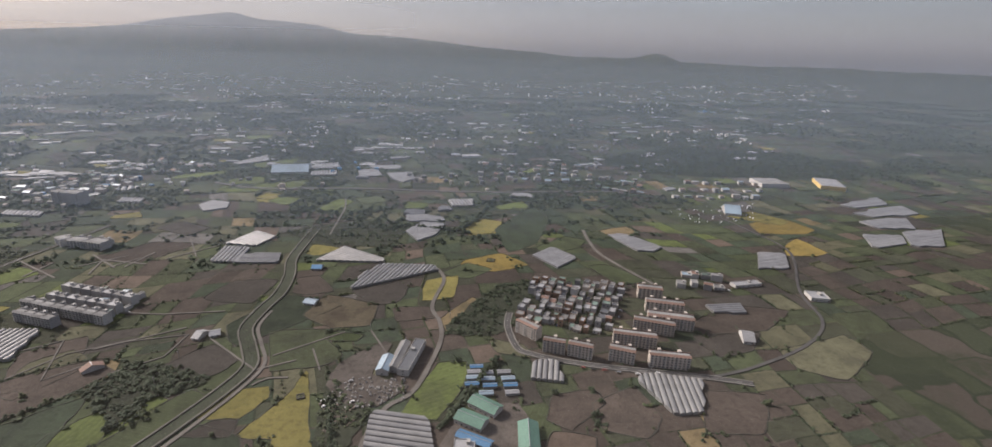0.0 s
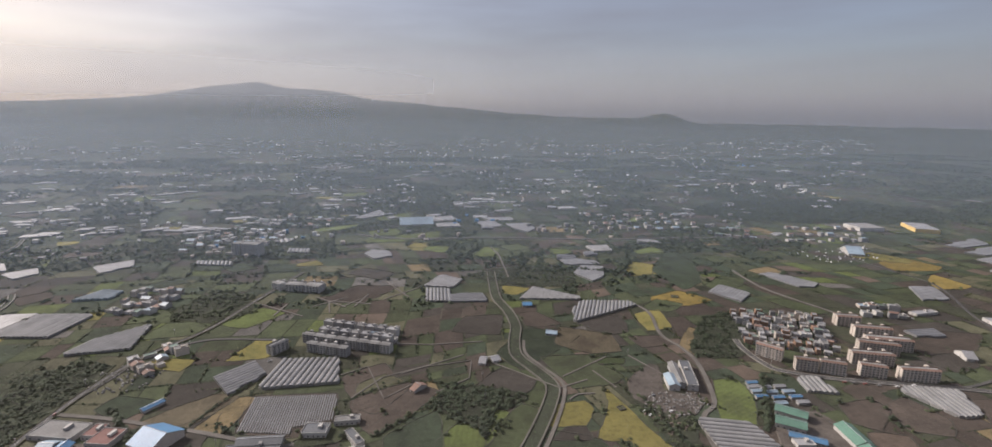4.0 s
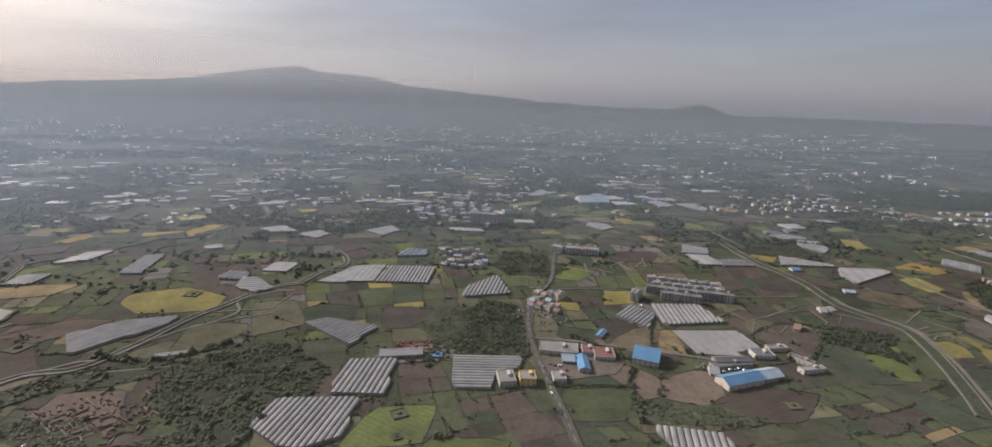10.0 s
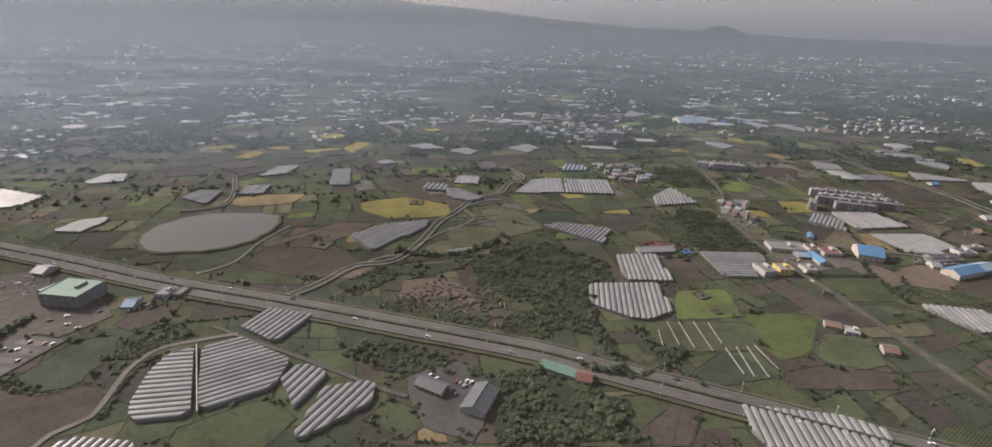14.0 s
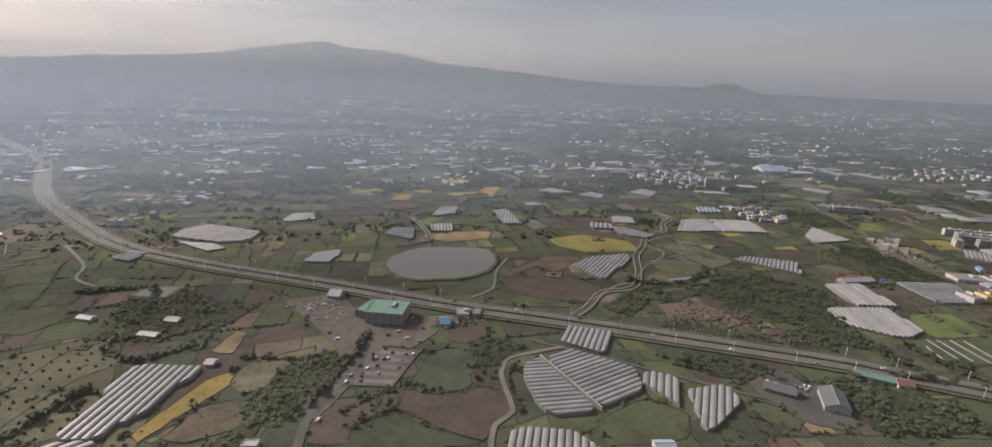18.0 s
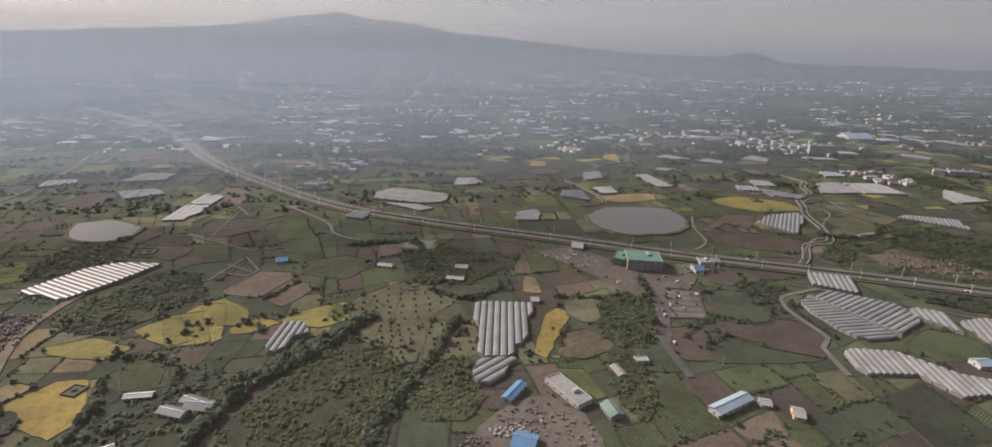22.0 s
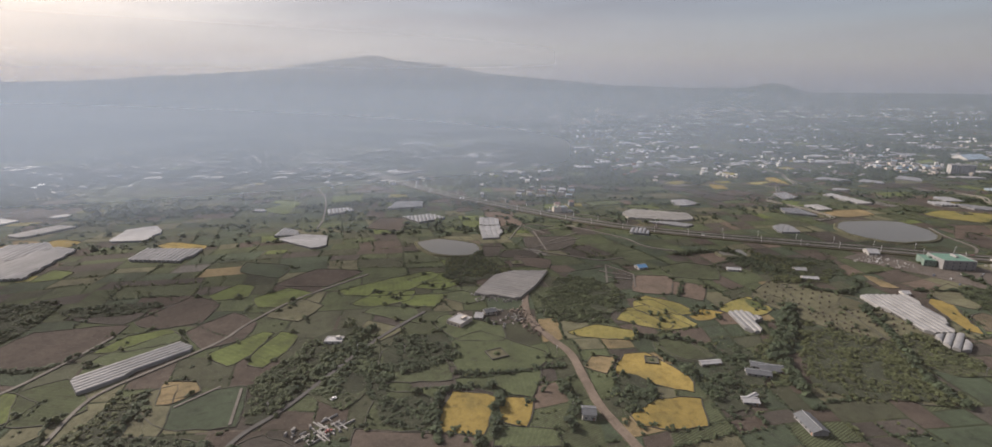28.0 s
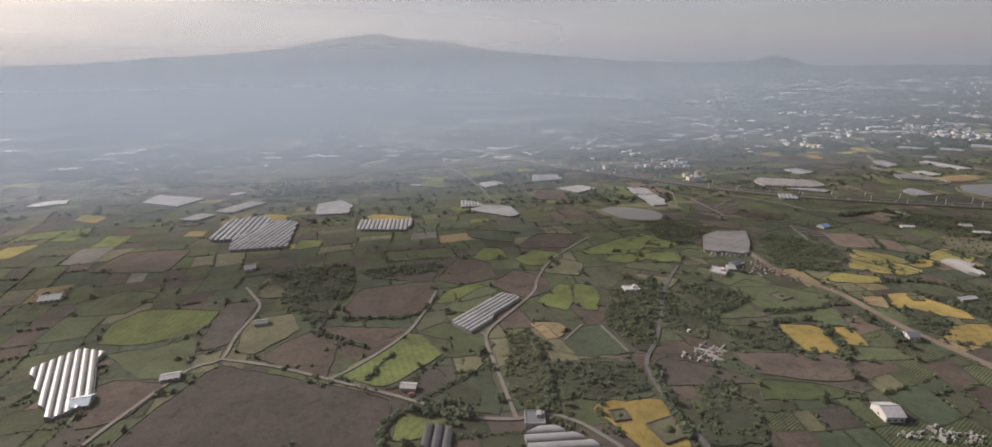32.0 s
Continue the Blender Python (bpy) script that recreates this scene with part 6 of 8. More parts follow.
house(70.4, 8.7, 13.5, 7.6, 71, 2.6, "plaster_white", "roof_green_bright", "gable", label="long barn with a bright green metal roof", name="barn", category="barn")
house(53.2, 27.3, 14.7, 4.3, -39, 1.8, "plaster_grey", "roof_blue", "gable", label="low shed with a deep blue metal roof", name="shed", category="shed")
house(48.8, 24.9, 8.2, 5.2, -13, 2, "plaster_white", "roof_pale", "flat", label="small white office with a flat roof")
house(61.0, 11.7, 6.5, 5.2, -30, 1.8, "plaster_grey", "roof_blue", "gable", label="low shed with a deep blue metal roof", name="shed", category="shed")
house(63.8, 14.2, 6.4, 4.0, -28, 1.6, "plaster_grey", "roof_pale", "gable", label="low shed with a pale roof", name="shed", category="shed")
house(22.0, 21.3, 3.9, 5.8, -13, 1.6, "plaster_grey", "roof_blue", "gable", label="small shed with a bright blue roof beside the greenhouse", name="shed", category="shed")
house(-66.5, 131.8, 4.9, 6.1, 12, 1.4, "plaster_white", "roof_pale", "gable", label="small white hut beside a farm track", name="shed", category="shed")
house(-20.9, 160.1, 7.1, 5.7, -26, 1.4, "plaster_white", "roof_pale_blue", "gable", label="small hut with a pale blue roof", name="shed", category="shed")
house(-21.8, 213.0, 6.7, 6.9, -12, 1.4, "plaster_white", "roof_blue", "gable", label="small hut with a blue roof", name="shed", category="shed")
house(-78.6, 523.5, 42.2, 29.3, -2, 2.2, "plaster_white", "roof_pale_blue", "gable", label="long workshop with a pale blue roof", name="workshop", category="workshop")
house(568.7, 372.0, 26.6, 45.1, -32, 5, "plaster_yellow", "roof_pale", "flat", label="large warehouse with a warm yellow front", name="warehouse", category="warehouse")
house(495.3, 388.4, 33.6, 30.6, -11, 5, "plaster_white", "roof_slab", "flat", label="white office building with a flat roof")
house(368.2, 290.5, 14.5, 25.2, -29, 2.4, "plaster_white", "roof_pale_blue", "gable", label="workshop with a pale blue roof", name="workshop", category="workshop")
house(264.0, 136.3, 20.9, 6.1, 0, 1.8, "plaster_white", "roof_pale", "flat")
house(216.1, 74.8, 5.8, 11.7, -26, 2, "plaster_white", "roof_pale", "gable", label="white shed with a pale metal roof", name="shed", category="shed")
house(298.1, 110.9, 11.6, 11.0, -22, 2.2, "plaster_white", "roof_pale", "flat")
house(63.7, 75.7, 6.0, 2.2, -7, 1.5, "plaster_grey", "roof_blue", "gable", label="low livestock shed with a blue metal roof in a row", name="shed", group="livestock sheds", panes=False, category="shed")
house(61.7, 71.8, 6.0, 2.2, -7, 1.5, "plaster_grey", "roof_pale", "gable", label="low livestock shed with a pale grey metal roof in a row", name="shed", group="livestock sheds", panes=False, category="shed")
house(60.5, 67.6, 6.0, 2.2, -7, 1.5, "plaster_grey", "roof_pale_blue", "gable", label="low livestock shed with a pale blue metal roof in a row", name="shed", group="livestock sheds", panes=False, category="shed")
house(59.0, 62.7, 6.0, 2.2, -7, 1.5, "plaster_grey", "roof_blue", "gable", label="low livestock shed with a blue metal roof in a row", name="shed", group="livestock sheds", panes=False, category="shed")
house(67.4, 70.0, 6.0, 2.2, -7, 1.5, "plaster_grey", "roof_pale", "gable", label="low livestock shed with a pale grey metal roof in a row", name="shed", group="livestock sheds", panes=False, category="shed")
house(67.2, 65.2, 6.0, 2.2, -7, 1.5, "plaster_grey", "roof_pale_blue", "gable", label="low livestock shed with a pale blue metal roof in a row", name="shed", group="livestock sheds", panes=False, category="shed")
house(66.9, 60.0, 6.0, 2.2, -7, 1.5, "plaster_grey", "roof_blue", "gable", label="low livestock shed with a blue metal roof in a row", name="shed", group="livestock sheds", panes=False, category="shed")
house(75.8, 69.1, 6.0, 2.2, -7, 1.5, "plaster_grey", "roof_pale", "gable", label="low livestock shed with a pale grey metal roof in a row", name="shed", group="livestock sheds", panes=False, category="shed")
house(76.5, 63.8, 6.0, 2.2, -7, 1.5, "plaster_grey", "roof_pale_blue", "gable", label="low livestock shed with a pale blue metal roof in a row", name="shed", group="livestock sheds", panes=False, category="shed")
house(76.3, 58.6, 6.0, 2.2, -7, 1.5, "plaster_grey", "roof_blue", "gable", label="low livestock shed with a blue metal roof in a row", name="shed", group="livestock sheds", panes=False, category="shed")
house(75.7, 53.3, 6.0, 2.2, -7, 1.5, "plaster_grey", "roof_pale", "gable", label="low livestock shed with a pale grey metal roof in a row", name="shed", group="livestock sheds", panes=False, category="shed")
house(64.0, 55.0, 6.0, 2.2, -7, 1.5, "plaster_grey", "roof_pale_blue", "gable", label="low livestock shed with a pale blue metal roof in a row", name="shed", group="livestock sheds", panes=False, category="shed")
house(-227.7, 87.6, 13.3, 16.3, -34, 3.4, "plaster_cream", "roof_blue", "gable", label="big workshop with a bright blue metal roof", name="workshop", category="workshop")
house(-249.5, 94.3, 10.7, 11.4, -17, 2.4, "plaster_white", "roof_red", "flat", label="white hall with a dull red roof")
house(-256.5, 100.6, 6.0, 9.0, -16, 2.2, "plaster_white", "roof_red", "flat", label="low hall with a dull red roof")
house(-271.8, 104.5, 21.0, 11.7, -19, 2.2, "plaster_white", "roof_slab", "flat", label="long white house with a grey flat roof")
house(-264.9, 86.0, 14.6, 5.6, 76, 2.2, "plaster_white", "roof_blue", "gable", label="narrow hall with a bright blue roof", name="shed", category="shed")
house(-281.7, 75.4, 6.2, 8.2, -10, 2.4, "plaster_white", "roof_slab")
house(-270.6, 92.6, 6.4, 7.6, -15, 1.8, "plaster_grey", "roof_pale_blue", "gable", name="shed", category="shed", label="low shed with a pale roof")
house(-297.7, 76.0, 7.9, 8.1, -10, 3.6, "plaster_yellow", "roof_slab", "flat", label="yellow rendered house with a flat roof")
house(-307.9, 77.8, 8.1, 11.3, -3, 3, "plaster_white", "roof_slab")
house(-240.4, 118.8, 10.0, 3.4, 49, 1.5, "plaster_white", "roof_blue", "gable", name="shed", category="shed", label="long low shed with a blue metal roof", panes=False)
house(-193.3, 57.7, 22.1, 9.7, 7, 3, "plaster_cream", "roof_blue", "gable", label="factory hall with a bright blue roof and cream gable", name="factory_hall", category="factory")
house(-175.3, 60.4, 12.5, 9.2, 5, 2.4, "plaster_grey", "roof_pale_blue", "gable", label="hall with a pale blue metal roof", name="workshop", category="workshop")
house(-186.4, 73.7, 22.5, 5.9, 0, 1.8, "plaster_grey", "roof_steel", "flat", label="low shed with a dark flat roof", name="shed", category="shed")
house(-200.4, 68.5, 4.5, 7.6, -25, 1.8, "plaster_white", "roof_pale", "gable", name="shed", category="shed", label="small pale farm shed")
for x, y, w, d, a, roof in ((-161.5, 81.0, 11.0, 8.0, -12, "roof_steel"), (-148.0, 86.0, 11.5, 4.6, -4, "roof_slab"), (-144.6, 71.5, 12.5, 4.0, -64, "roof_steel"), (-147.0, 61.6, 14.0, 4.4, 0, "roof_slab")):
    house(x, y, w, d, a, 2.3, "plaster_white", roof, "flat", label="white school wing with a flat roof and pale parapet", name="school_wing", category="school")
house(-184.0, 77.0, 19.0, 6.0, -7, 2.2, "plaster_grey", "roof_steel", "gable", label="long hall with a dark grey metal roof", name="workshop", category="workshop")
house(-356.9, 111.4, 21.9, 7.2, -3, 2.2, "plaster_grey", "roof_pale", "gable", label="long pale warehouse with a row of windows", name="warehouse", category="warehouse")
house(-340.0, 108.4, 8.9, 5.8, -10, 0.9, "paint_blue", "roof_blue", "flat", label="low stack under a blue tarpaulin", name="tarpaulin_stack", category="stack", panes=False)
house(-113.1, 108.5, 3.6, 8.6, -55, 1.6, "plaster_white", "roof_tile", "gable", label="small white hut with an orange roof")
house(-73.3, 131.1, 3.8, 8.4, -25, 1.4, "plaster_white", "roof_pale", "gable", name="shed", category="shed", label="small pale farm hut")
house(-471.7, 129.5, 15.7, 3.0, 9, 1, "plaster_white", "roof_pale", "gable", name="shed", category="shed", label="long low pale shed", panes=False)
house(-484.3, 1.3, 13.8, 8.7, 56, 2.4, "plaster_white", "roof_steel", "gable", label="hall with a dark grey metal roof", name="workshop", category="workshop")
house(-499.9, 12.2, 11.5, 6.1, -40, 1.9, "brick_brown", "roof_steel", "gable", label="low hall with a dark grey metal roof", name="workshop", category="workshop")
house(-451.0, 13.8, 14.2, 4.8, -39, 1.6, "plaster_grey", "roof_green_bright", "gable", label="long low shed with a faded green roof", name="shed", category="shed", panes=False)
house(-443.2, 6.9, 5.9, 5.9, -28, 2, "plaster_white", "roof_red", "gable", label="small white house with a brown roof")
house(-310.6, 17.2, 5.7, 5.9, -35, 1.6, "plaster_white", "roof_pale", "flat", label="low white hut beside the road")
house(-315.7, 22.9, 6.4, 5.0, -33, 1.6, "plaster_white", "roof_tile", "gable", label="small white house with an orange roof")
house(-306.9, 2.1, 5.7, 6.4, -28, 1.6, "plaster_white", "roof_tile", "gable", label="small white house with an orange roof")
house(-654.4, 101.8, 18.8, 15.8, -18, 6.2, "plaster_grey", "roof_green_bright", "flat", label="four-storey grey office building with a green roof terrace", name="office_building", category="office building")
house(-664.2, 109.1, 6.6, 13.9, -34, 4.2, "roof_green", "roof_green_bright", "flat", label="glazed green wing of the office building", name="office_wing", category="office building")
house(-626.9, 90.9, 4.8, 7.2, -7, 1.9, "plaster_white", "roof_blue", "gable", label="small hut with a blue roof", name="shed", category="shed")
house(-616.5, 100.3, 6.3, 7.1, -14, 1.9, "plaster_white", "roof_slab")
house(-609.4, 99.4, 4.0, 7.1, -18, 1.9, "plaster_grey", "roof_slab")
house(-681.7, 132.7, 6.6, 8.7, -22, 2, "plaster_white", "roof_pale", "gable")
house(-700.0, 13.8, 5.0, 3.2, -9, 1.4, "plaster_white", "roof_pale", "flat", name="shed", category="shed", label="low pale hut beside a lane")
house(-761.1, 98.3, 8.8, 3.5, -20, 1.2, "plaster_white", "roof_pale", "gable", name="shed", category="shed", label="low pale shed among trees")
house(-796.0, 120.2, 7.8, 3.6, -23, 1.2, "plaster_white", "roof_pale", "gable", name="shed", category="shed", label="low pale farm shed")
house(-727.0, 68.7, 3.6, 4.0, -16, 1.3, "plaster_white", "roof_pale", "gable", name="shed", category="shed", label="small pale farm hut")
house(-755.6, 112.5, 6.6, 4.6, -19, 1.2, "plaster_white", "roof_pale", "gable", name="shed", category="shed", label="low pale farm shed")
house(-565.3, -11.1, 6.8, 5.3, -9, 1.8, "plaster_white", "roof_pale_blue", "gable", name="shed", category="shed", label="long hall with a pale blue roof")
house(-734.7, 0.5, 17.6, 6.6, -68, 1.9, "plaster_white", "roof_slab", "flat", label="long white L-plan office with a parapet roof", name="office_building", category="office building")
house(-753.6, 2.6, 10.9, 3.5, 46, 1.8, "plaster_grey", "roof_blue", "gable", name="shed", category="shed", label="shed with a bright blue roof")
house(-756.1, -21.3, 6.8, 6.9, -31, 1.7, "plaster_grey", "roof_blue", "gable", name="shed", category="shed", label="open shed with a bright blue roof")
house(-723.8, -11.9, 6.8, 4.8, -84, 1.5, "plaster_grey", "roof_green", "gable", name="shed", category="shed", label="low shed with a green roof")
house(-682.2, -16.2, 17.0, 4.6, 18, 1.9, "plaster_white", "roof_pale_blue", "gable", name="shed", category="shed", label="hall with a pale blue metal roof")
house(-662.5, -24.2, 3.3, 5.4, -30, 1.6, "plaster_yellow", "roof_pale", "gable", label="small yellow rendered hut")
house(-669.7, -17.4, 3.4, 3.5, -24, 1.4, "plaster_white", "roof_pale", "gable", name="shed", category="shed", label="small pale farm hut")
house(-712.0, 8.7, 6.4, 3.2, -83, 1.2, "brick_brown", "roof_slab", "gable", name="shed", category="shed", label="small brown shed with a grey roof")
house(-876.7, 21.8, 8.4, 2.6, -2, 1.2, "plaster_grey", "roof_pale", "gable", name="shed", category="shed", label="low farm shed with a pale roof")
house(-857.3, 14.8, 9.8, 3.8, -32, 1.5, "plaster_grey", "roof_steel", "gable", label="farmhouse with a grey metal roof")
house(-862.9, 10.9, 8.9, 3.7, -26, 1.5, "plaster_grey", "roof_steel", "gable", label="farmhouse with a bluish metal roof")
house(-876.4, -3.2, 5.7, 1.3, 21, 1.6, "plaster_grey", "roof_pale", "gable", label="farmhouse with a pale metal roof")
house(-956.3, 86.7, 5.6, 4.1, 11, 1.5, "plaster_white", "roof_steel", "gable", label="small farmhouse with a grey roof")
house(-851.1, 134.6, 5.8, 5.6, 7, 1.4, "plaster_white", "roof_blue", "gable", name="shed", category="shed", label="small shed with a blue roof")
house(-911.9, 366.8, 3.5, 13.4, -11, 3.6, "plaster_white", "roof_slab")
house(-972.3, 78.8, 8.3, 9.4, -45, 1.9, "plaster_cream", "roof_pale", "flat", label="pale farmhouse with a flat roof and garden")
house(-962.0, 82.7, 3.8, 5.8, -21, 1.3, "plaster_white", "roof_pale", "gable", name="shed", category="shed", label="small pale farm shed")
house(-1029.0, 69.6, 7.7, 5.2, -11, 1.4, "plaster_white", "roof_pale", "flat", label="small white house among trees")
house(-938.0, -1.2, 4.5, 5.0, -15, 2.2, "plaster_white", "roof_steel", "gable", label="white house with a dark grey roof")
house(-878.2, -4.8, 5.3, 3.3, -19, 1.3, "plaster_grey", "roof_pale", "gable", name="shed", category="shed", label="low grey farm shed")
house(-855.7, 13.0, 8.9, 5.0, -17, 1.3, "plaster_grey", "roof_steel", "gable", name="shed", category="shed", label="low grey farm shed")
house(-867.0, -20.5, 9.9, 5.3, -98, 1.5, "plaster_grey", "roof_steel", "gable", label="farmhouse with a grey metal roof")
house(-1206.6, 74.5, 5.6, 3.8, 1, 1.4, "plaster_grey", "roof_steel", "gable", name="shed", category="shed", label="grey metal store shed beside the farm track", panes=False)
house(-1230.5, 37.1, 6.2, 4.0, 6, 1.4, "plaster_grey", "roof_pale", "gable", name="shed", category="shed", label="small pale pump shed")
house(-1144.5, 11.0, 5.4, 3.2, -18, 1.4, "plaster_grey", "roof_slab", "gable", label="small farm store with a grey roof", panes=False)
house(-1105.6, -16.2, 6.4, 6.5, -13, 1.8, "plaster_grey", "roof_steel", "flat", name="shed", category="shed", label="dark flat-roofed shed at the crossroads", panes=False)
house(-992.3, -39.0, 6.0, 7.3, -13, 2.2, "plaster_white", "roof_pale", "gable")
house(-1226.9, 146.1, 5.6, 6.5, 17, 1.3, "plaster_white", "roof_pale", "gable", name="shed", category="shed", label="small pale farm shed")
house(-1315.1, 126.5, 9.2, 7.2, 5, 1.3, "plaster_white", "roof_pale", "gable", name="shed", category="shed", label="pair of low pale sheds")
house(-1254.9, 27.6, 5.5, 6.5, 5, 1.3, "plaster_grey", "roof_pale_blue", "gable", name="shed", category="shed", label="lean-to shed beside the greenhouse")

# ---- woods and hedges ----
wood((-1217, 136), (-1174, 142), (-1168, 104), (-1178, 67), (-1188, 72), (-1197, 102), size=1.0, gap=2.1, leaf="leaves_dark", label="dark trees round a farm hut")
wood((-1100, 42), (-1093, 40), (-1093, 4), (-1100, -10), (-1107, -9), (-1110, 8), size=0.82, gap=1.8, leaf="leaves_olive", label="lush light green thicket beside a lane")
hedge((-1153, -6), (-1138, 5), (-1124, 13), (-1112, 19), size=0.9, gap=1.2)
hedge((-1169, 23), (-1153, 12), (-1129, 29), (-1126, 42), size=0.6, gap=1.2)
wood((-471, 116), (-444, 132), (-415, 134), (-414, 97), (-415, 76), (-436, 70), (-455, 72), (-468, 87), size=1.12, gap=2.2399999999999998, leaf="leaves_mid", label="mid-green thicket of trees and bushes")
wood((-540, 98), (-518, 115), (-498, 110), (-515, 98), (-530, 84), leaf="leaves_mid", gap=2.52, size=1.12, label="mid-green thicket of trees and bushes")
wood((-462, 56), (-445, 61), (-442, 42), (-457, 30), (-470, 34), gap=2.38, size=1.12, leaf="leaves_mid", label="mid-green thicket of trees and bushes")
wood((-521, 76), (-506, 80), (-469, 51), (-475, 47), (-504, 63), leaf="leaves_mid", gap=2.8, size=1.12, label="mid-green thicket of trees and bushes")
wood((-511, 116), (-474, 131), (-460, 125), (-474, 106), (-502, 99), leaf="leaves_mid", gap=3.15, size=1.12, label="mid-green thicket of trees and bushes")
wood((-533, 39), (-518, 47), (-503, 40), (-485, 24), (-472, 12), (-467, 15), (-460, 10), (-469, -14), (-481, -23), (-478, -1), (-486, 18), (-514, 23), size=1.12, gap=2.2399999999999998, leaf="leaves_dark")
wood((-474, 17), (-456, 18), (-447, 4), (-432, -6), (-436, -25), (-457, -23), (-478, -19), (-475, -2), leaf="leaves_mid", label="tall tangled mid-green wood", size=1.4, gap=2.3)
wood((-470, 89), (-467, 113), (-433, 137), (-412, 130), (-392, 102), (-399, 73), (-416, 61), (-428, 36), (-442, 38), (-449, 66), size=1.12, gap=2.2399999999999998, leaf="leaves_dark")
wood((-345, 125), (-310, 138), (-290, 117), (-304, 100), (-331, 107), (-347, 95), leaf="leaves_mid", size=1.12, gap=2.2399999999999998, label="mid-green thicket of trees and bushes")
wood((-7, 87), (6, 61), (17, 66), (1, 24), (-9, 29), leaf="leaves_mid", gap=2.8, size=1.12, label="mid-green thicket of trees and bushes")
wood((49, 113), (94, 165), (123, 170), (92, 111), (75, 101), gap=2.8, size=1.12, leaf="leaves_dark")
wood((-277, 254), (-258, 295), (-227, 279), (-217, 240), (-238, 219), (-270, 233), gap=2.8, size=1.12, leaf="leaves_mid", label="mid-green thicket of trees and bushes")
wood((-321, 112), (-318, 162), (-299, 182), (-279, 169), (-283, 126), (-293, 92), (-318, 98), gap=2.38, size=1.12, leaf="leaves_dark")
wood((-619, 67), (-601, 73), (-593, 61), (-605, 51), (-611, 36), (-618, 44), gap=2.1, size=1.1, leaf="leaves_dark")
wood((-1008, 22), (-985, 19), (-992, 2), (-1009, 8), size=0.82, gap=1.9, leaf="leaves_dark", label="dark low orchard of close-set trees")
hedge((-650, 39), (-634, 32), (-622, 36), (-613, 32), size=0.6, gap=1.2, leaf="leaves_olive")
hedge((-682, 12), (-671, 11), (-668, 19), (-660, 24), (-652, 25), (-638, 12), size=0.55, gap=1.2, leaf="leaves_olive")
hedge((-607, 16), (-608, 31), (-606, 42), (-600, 51), size=0.9, gap=1.1)
hedge((-1016, 8), (-1008, 7), (-992, 1), (-977, -4), size=0.6, gap=1.2)
hedge((-978, 31), (-962, 30), (-945, 32), size=0.7, gap=1.2)
hedge((-1092, 124), (-1094, 100), (-1070, 78), size=0.5, gap=1.4)
wood((-708, 40), (-694, 67), (-680, 73), (-672, 64), (-684, 45), (-694, 22), (-707, 28), gap=2.112, size=0.9625000000000001, leaf="leaves_mid", label="mid-green thicket of trees and bushes")
wood((-793, 140), (-756, 145), (-720, 124), (-730, 102), (-746, 111), (-770, 94), gap=2.3760000000000003, size=0.9625000000000001, leaf="leaves_dark")
wood((-860, 11), (-853, 27), (-830, 42), (-814, 49), (-804, 49), (-813, 38), (-830, 31), (-844, 21), (-852, -3), gap=1.7160000000000002, size=0.9625000000000001, leaf="leaves_olive", label="mid-green thicket of trees and bushes")
wood((-817, 1), (-799, 16), (-787, 26), (-783, 25), (-794, -3), (-800, -21), (-809, -19), (-811, -6), gap=1.98, size=0.9625000000000001, leaf="leaves_olive", label="mid-green thicket of trees and bushes")
wood((-787, 26), (-766, 28), (-760, 14), (-766, 5), (-778, 13), gap=1.8479999999999999, size=0.9625000000000001, leaf="leaves_olive", label="mid-green thicket of trees and bushes")
wood((-928, 72), (-923, 103), (-905, 122), (-886, 118), (-877, 97), (-891, 84), (-904, 64), gap=1.98, leaf="leaves_mid", size=0.9625000000000001, label="mid-green thicket of trees and bushes")
wood((-787, 97), (-764, 156), (-749, 136), (-730, 112), (-755, 91), (-771, 94), gap=2.112, size=0.9625000000000001, leaf="leaves_olive", label="mid-green thicket of trees and bushes")
wood((-694, 43), (-702, 8), (-704, -8), (-715, -20), (-719, -8), (-712, 20), gap=2.244, size=0.9625000000000001, leaf="leaves_olive", label="mid-green thicket of trees and bushes")
wood((-962, 141), (-963, 169), (-944, 170), (-932, 144), (-949, 131), gap=1.98, size=0.9625000000000001, leaf="leaves_olive", label="mid-green thicket of trees and bushes")
wood((-932, 86), (-908, 127), (-886, 123), (-894, 79), (-910, 71), (-926, 73), gap=1.8479999999999999, leaf="leaves_mid", size=0.9625000000000001, label="mid-green thicket of trees and bushes")
wood((-929, 4), (-916, 22), (-906, 16), (-909, 4), (-922, -2), gap=1.7160000000000002, size=0.9625000000000001, leaf="leaves_dark")
wood((-1042, 72), (-1022, 88), (-1010, 72), (-1009, 35), (-1022, 21), (-1040, 41), gap=2.112, size=0.9625000000000001, leaf="leaves_mid", label="mid-green thicket of trees and bushes")
wood((-975, 139), (-962, 185), (-945, 182), (-939, 143), (-961, 126), gap=1.98, size=0.9625000000000001, leaf="leaves_dark")
wood((-1053, 13), (-1056, 44), (-1043, 61), (-1035, 40), (-1042, 18), gap=1.98, leaf="leaves_mid", size=0.9625000000000001, label="mid-green thicket of trees and bushes")
wood((-878, 20), (-855, 37), (-850, 20), (-874, -7), (-889, -11), (-894, -3), gap=2.3760000000000003, size=0.9625000000000001, leaf="leaves_dark")
wood((-1204, 110), (-1189, 133), (-1169, 133), (-1167, 102), (-1183, 77), (-1199, 87), gap=1.98, size=0.9625000000000001, leaf="leaves_mid", label="mid-green thicket of trees and bushes")
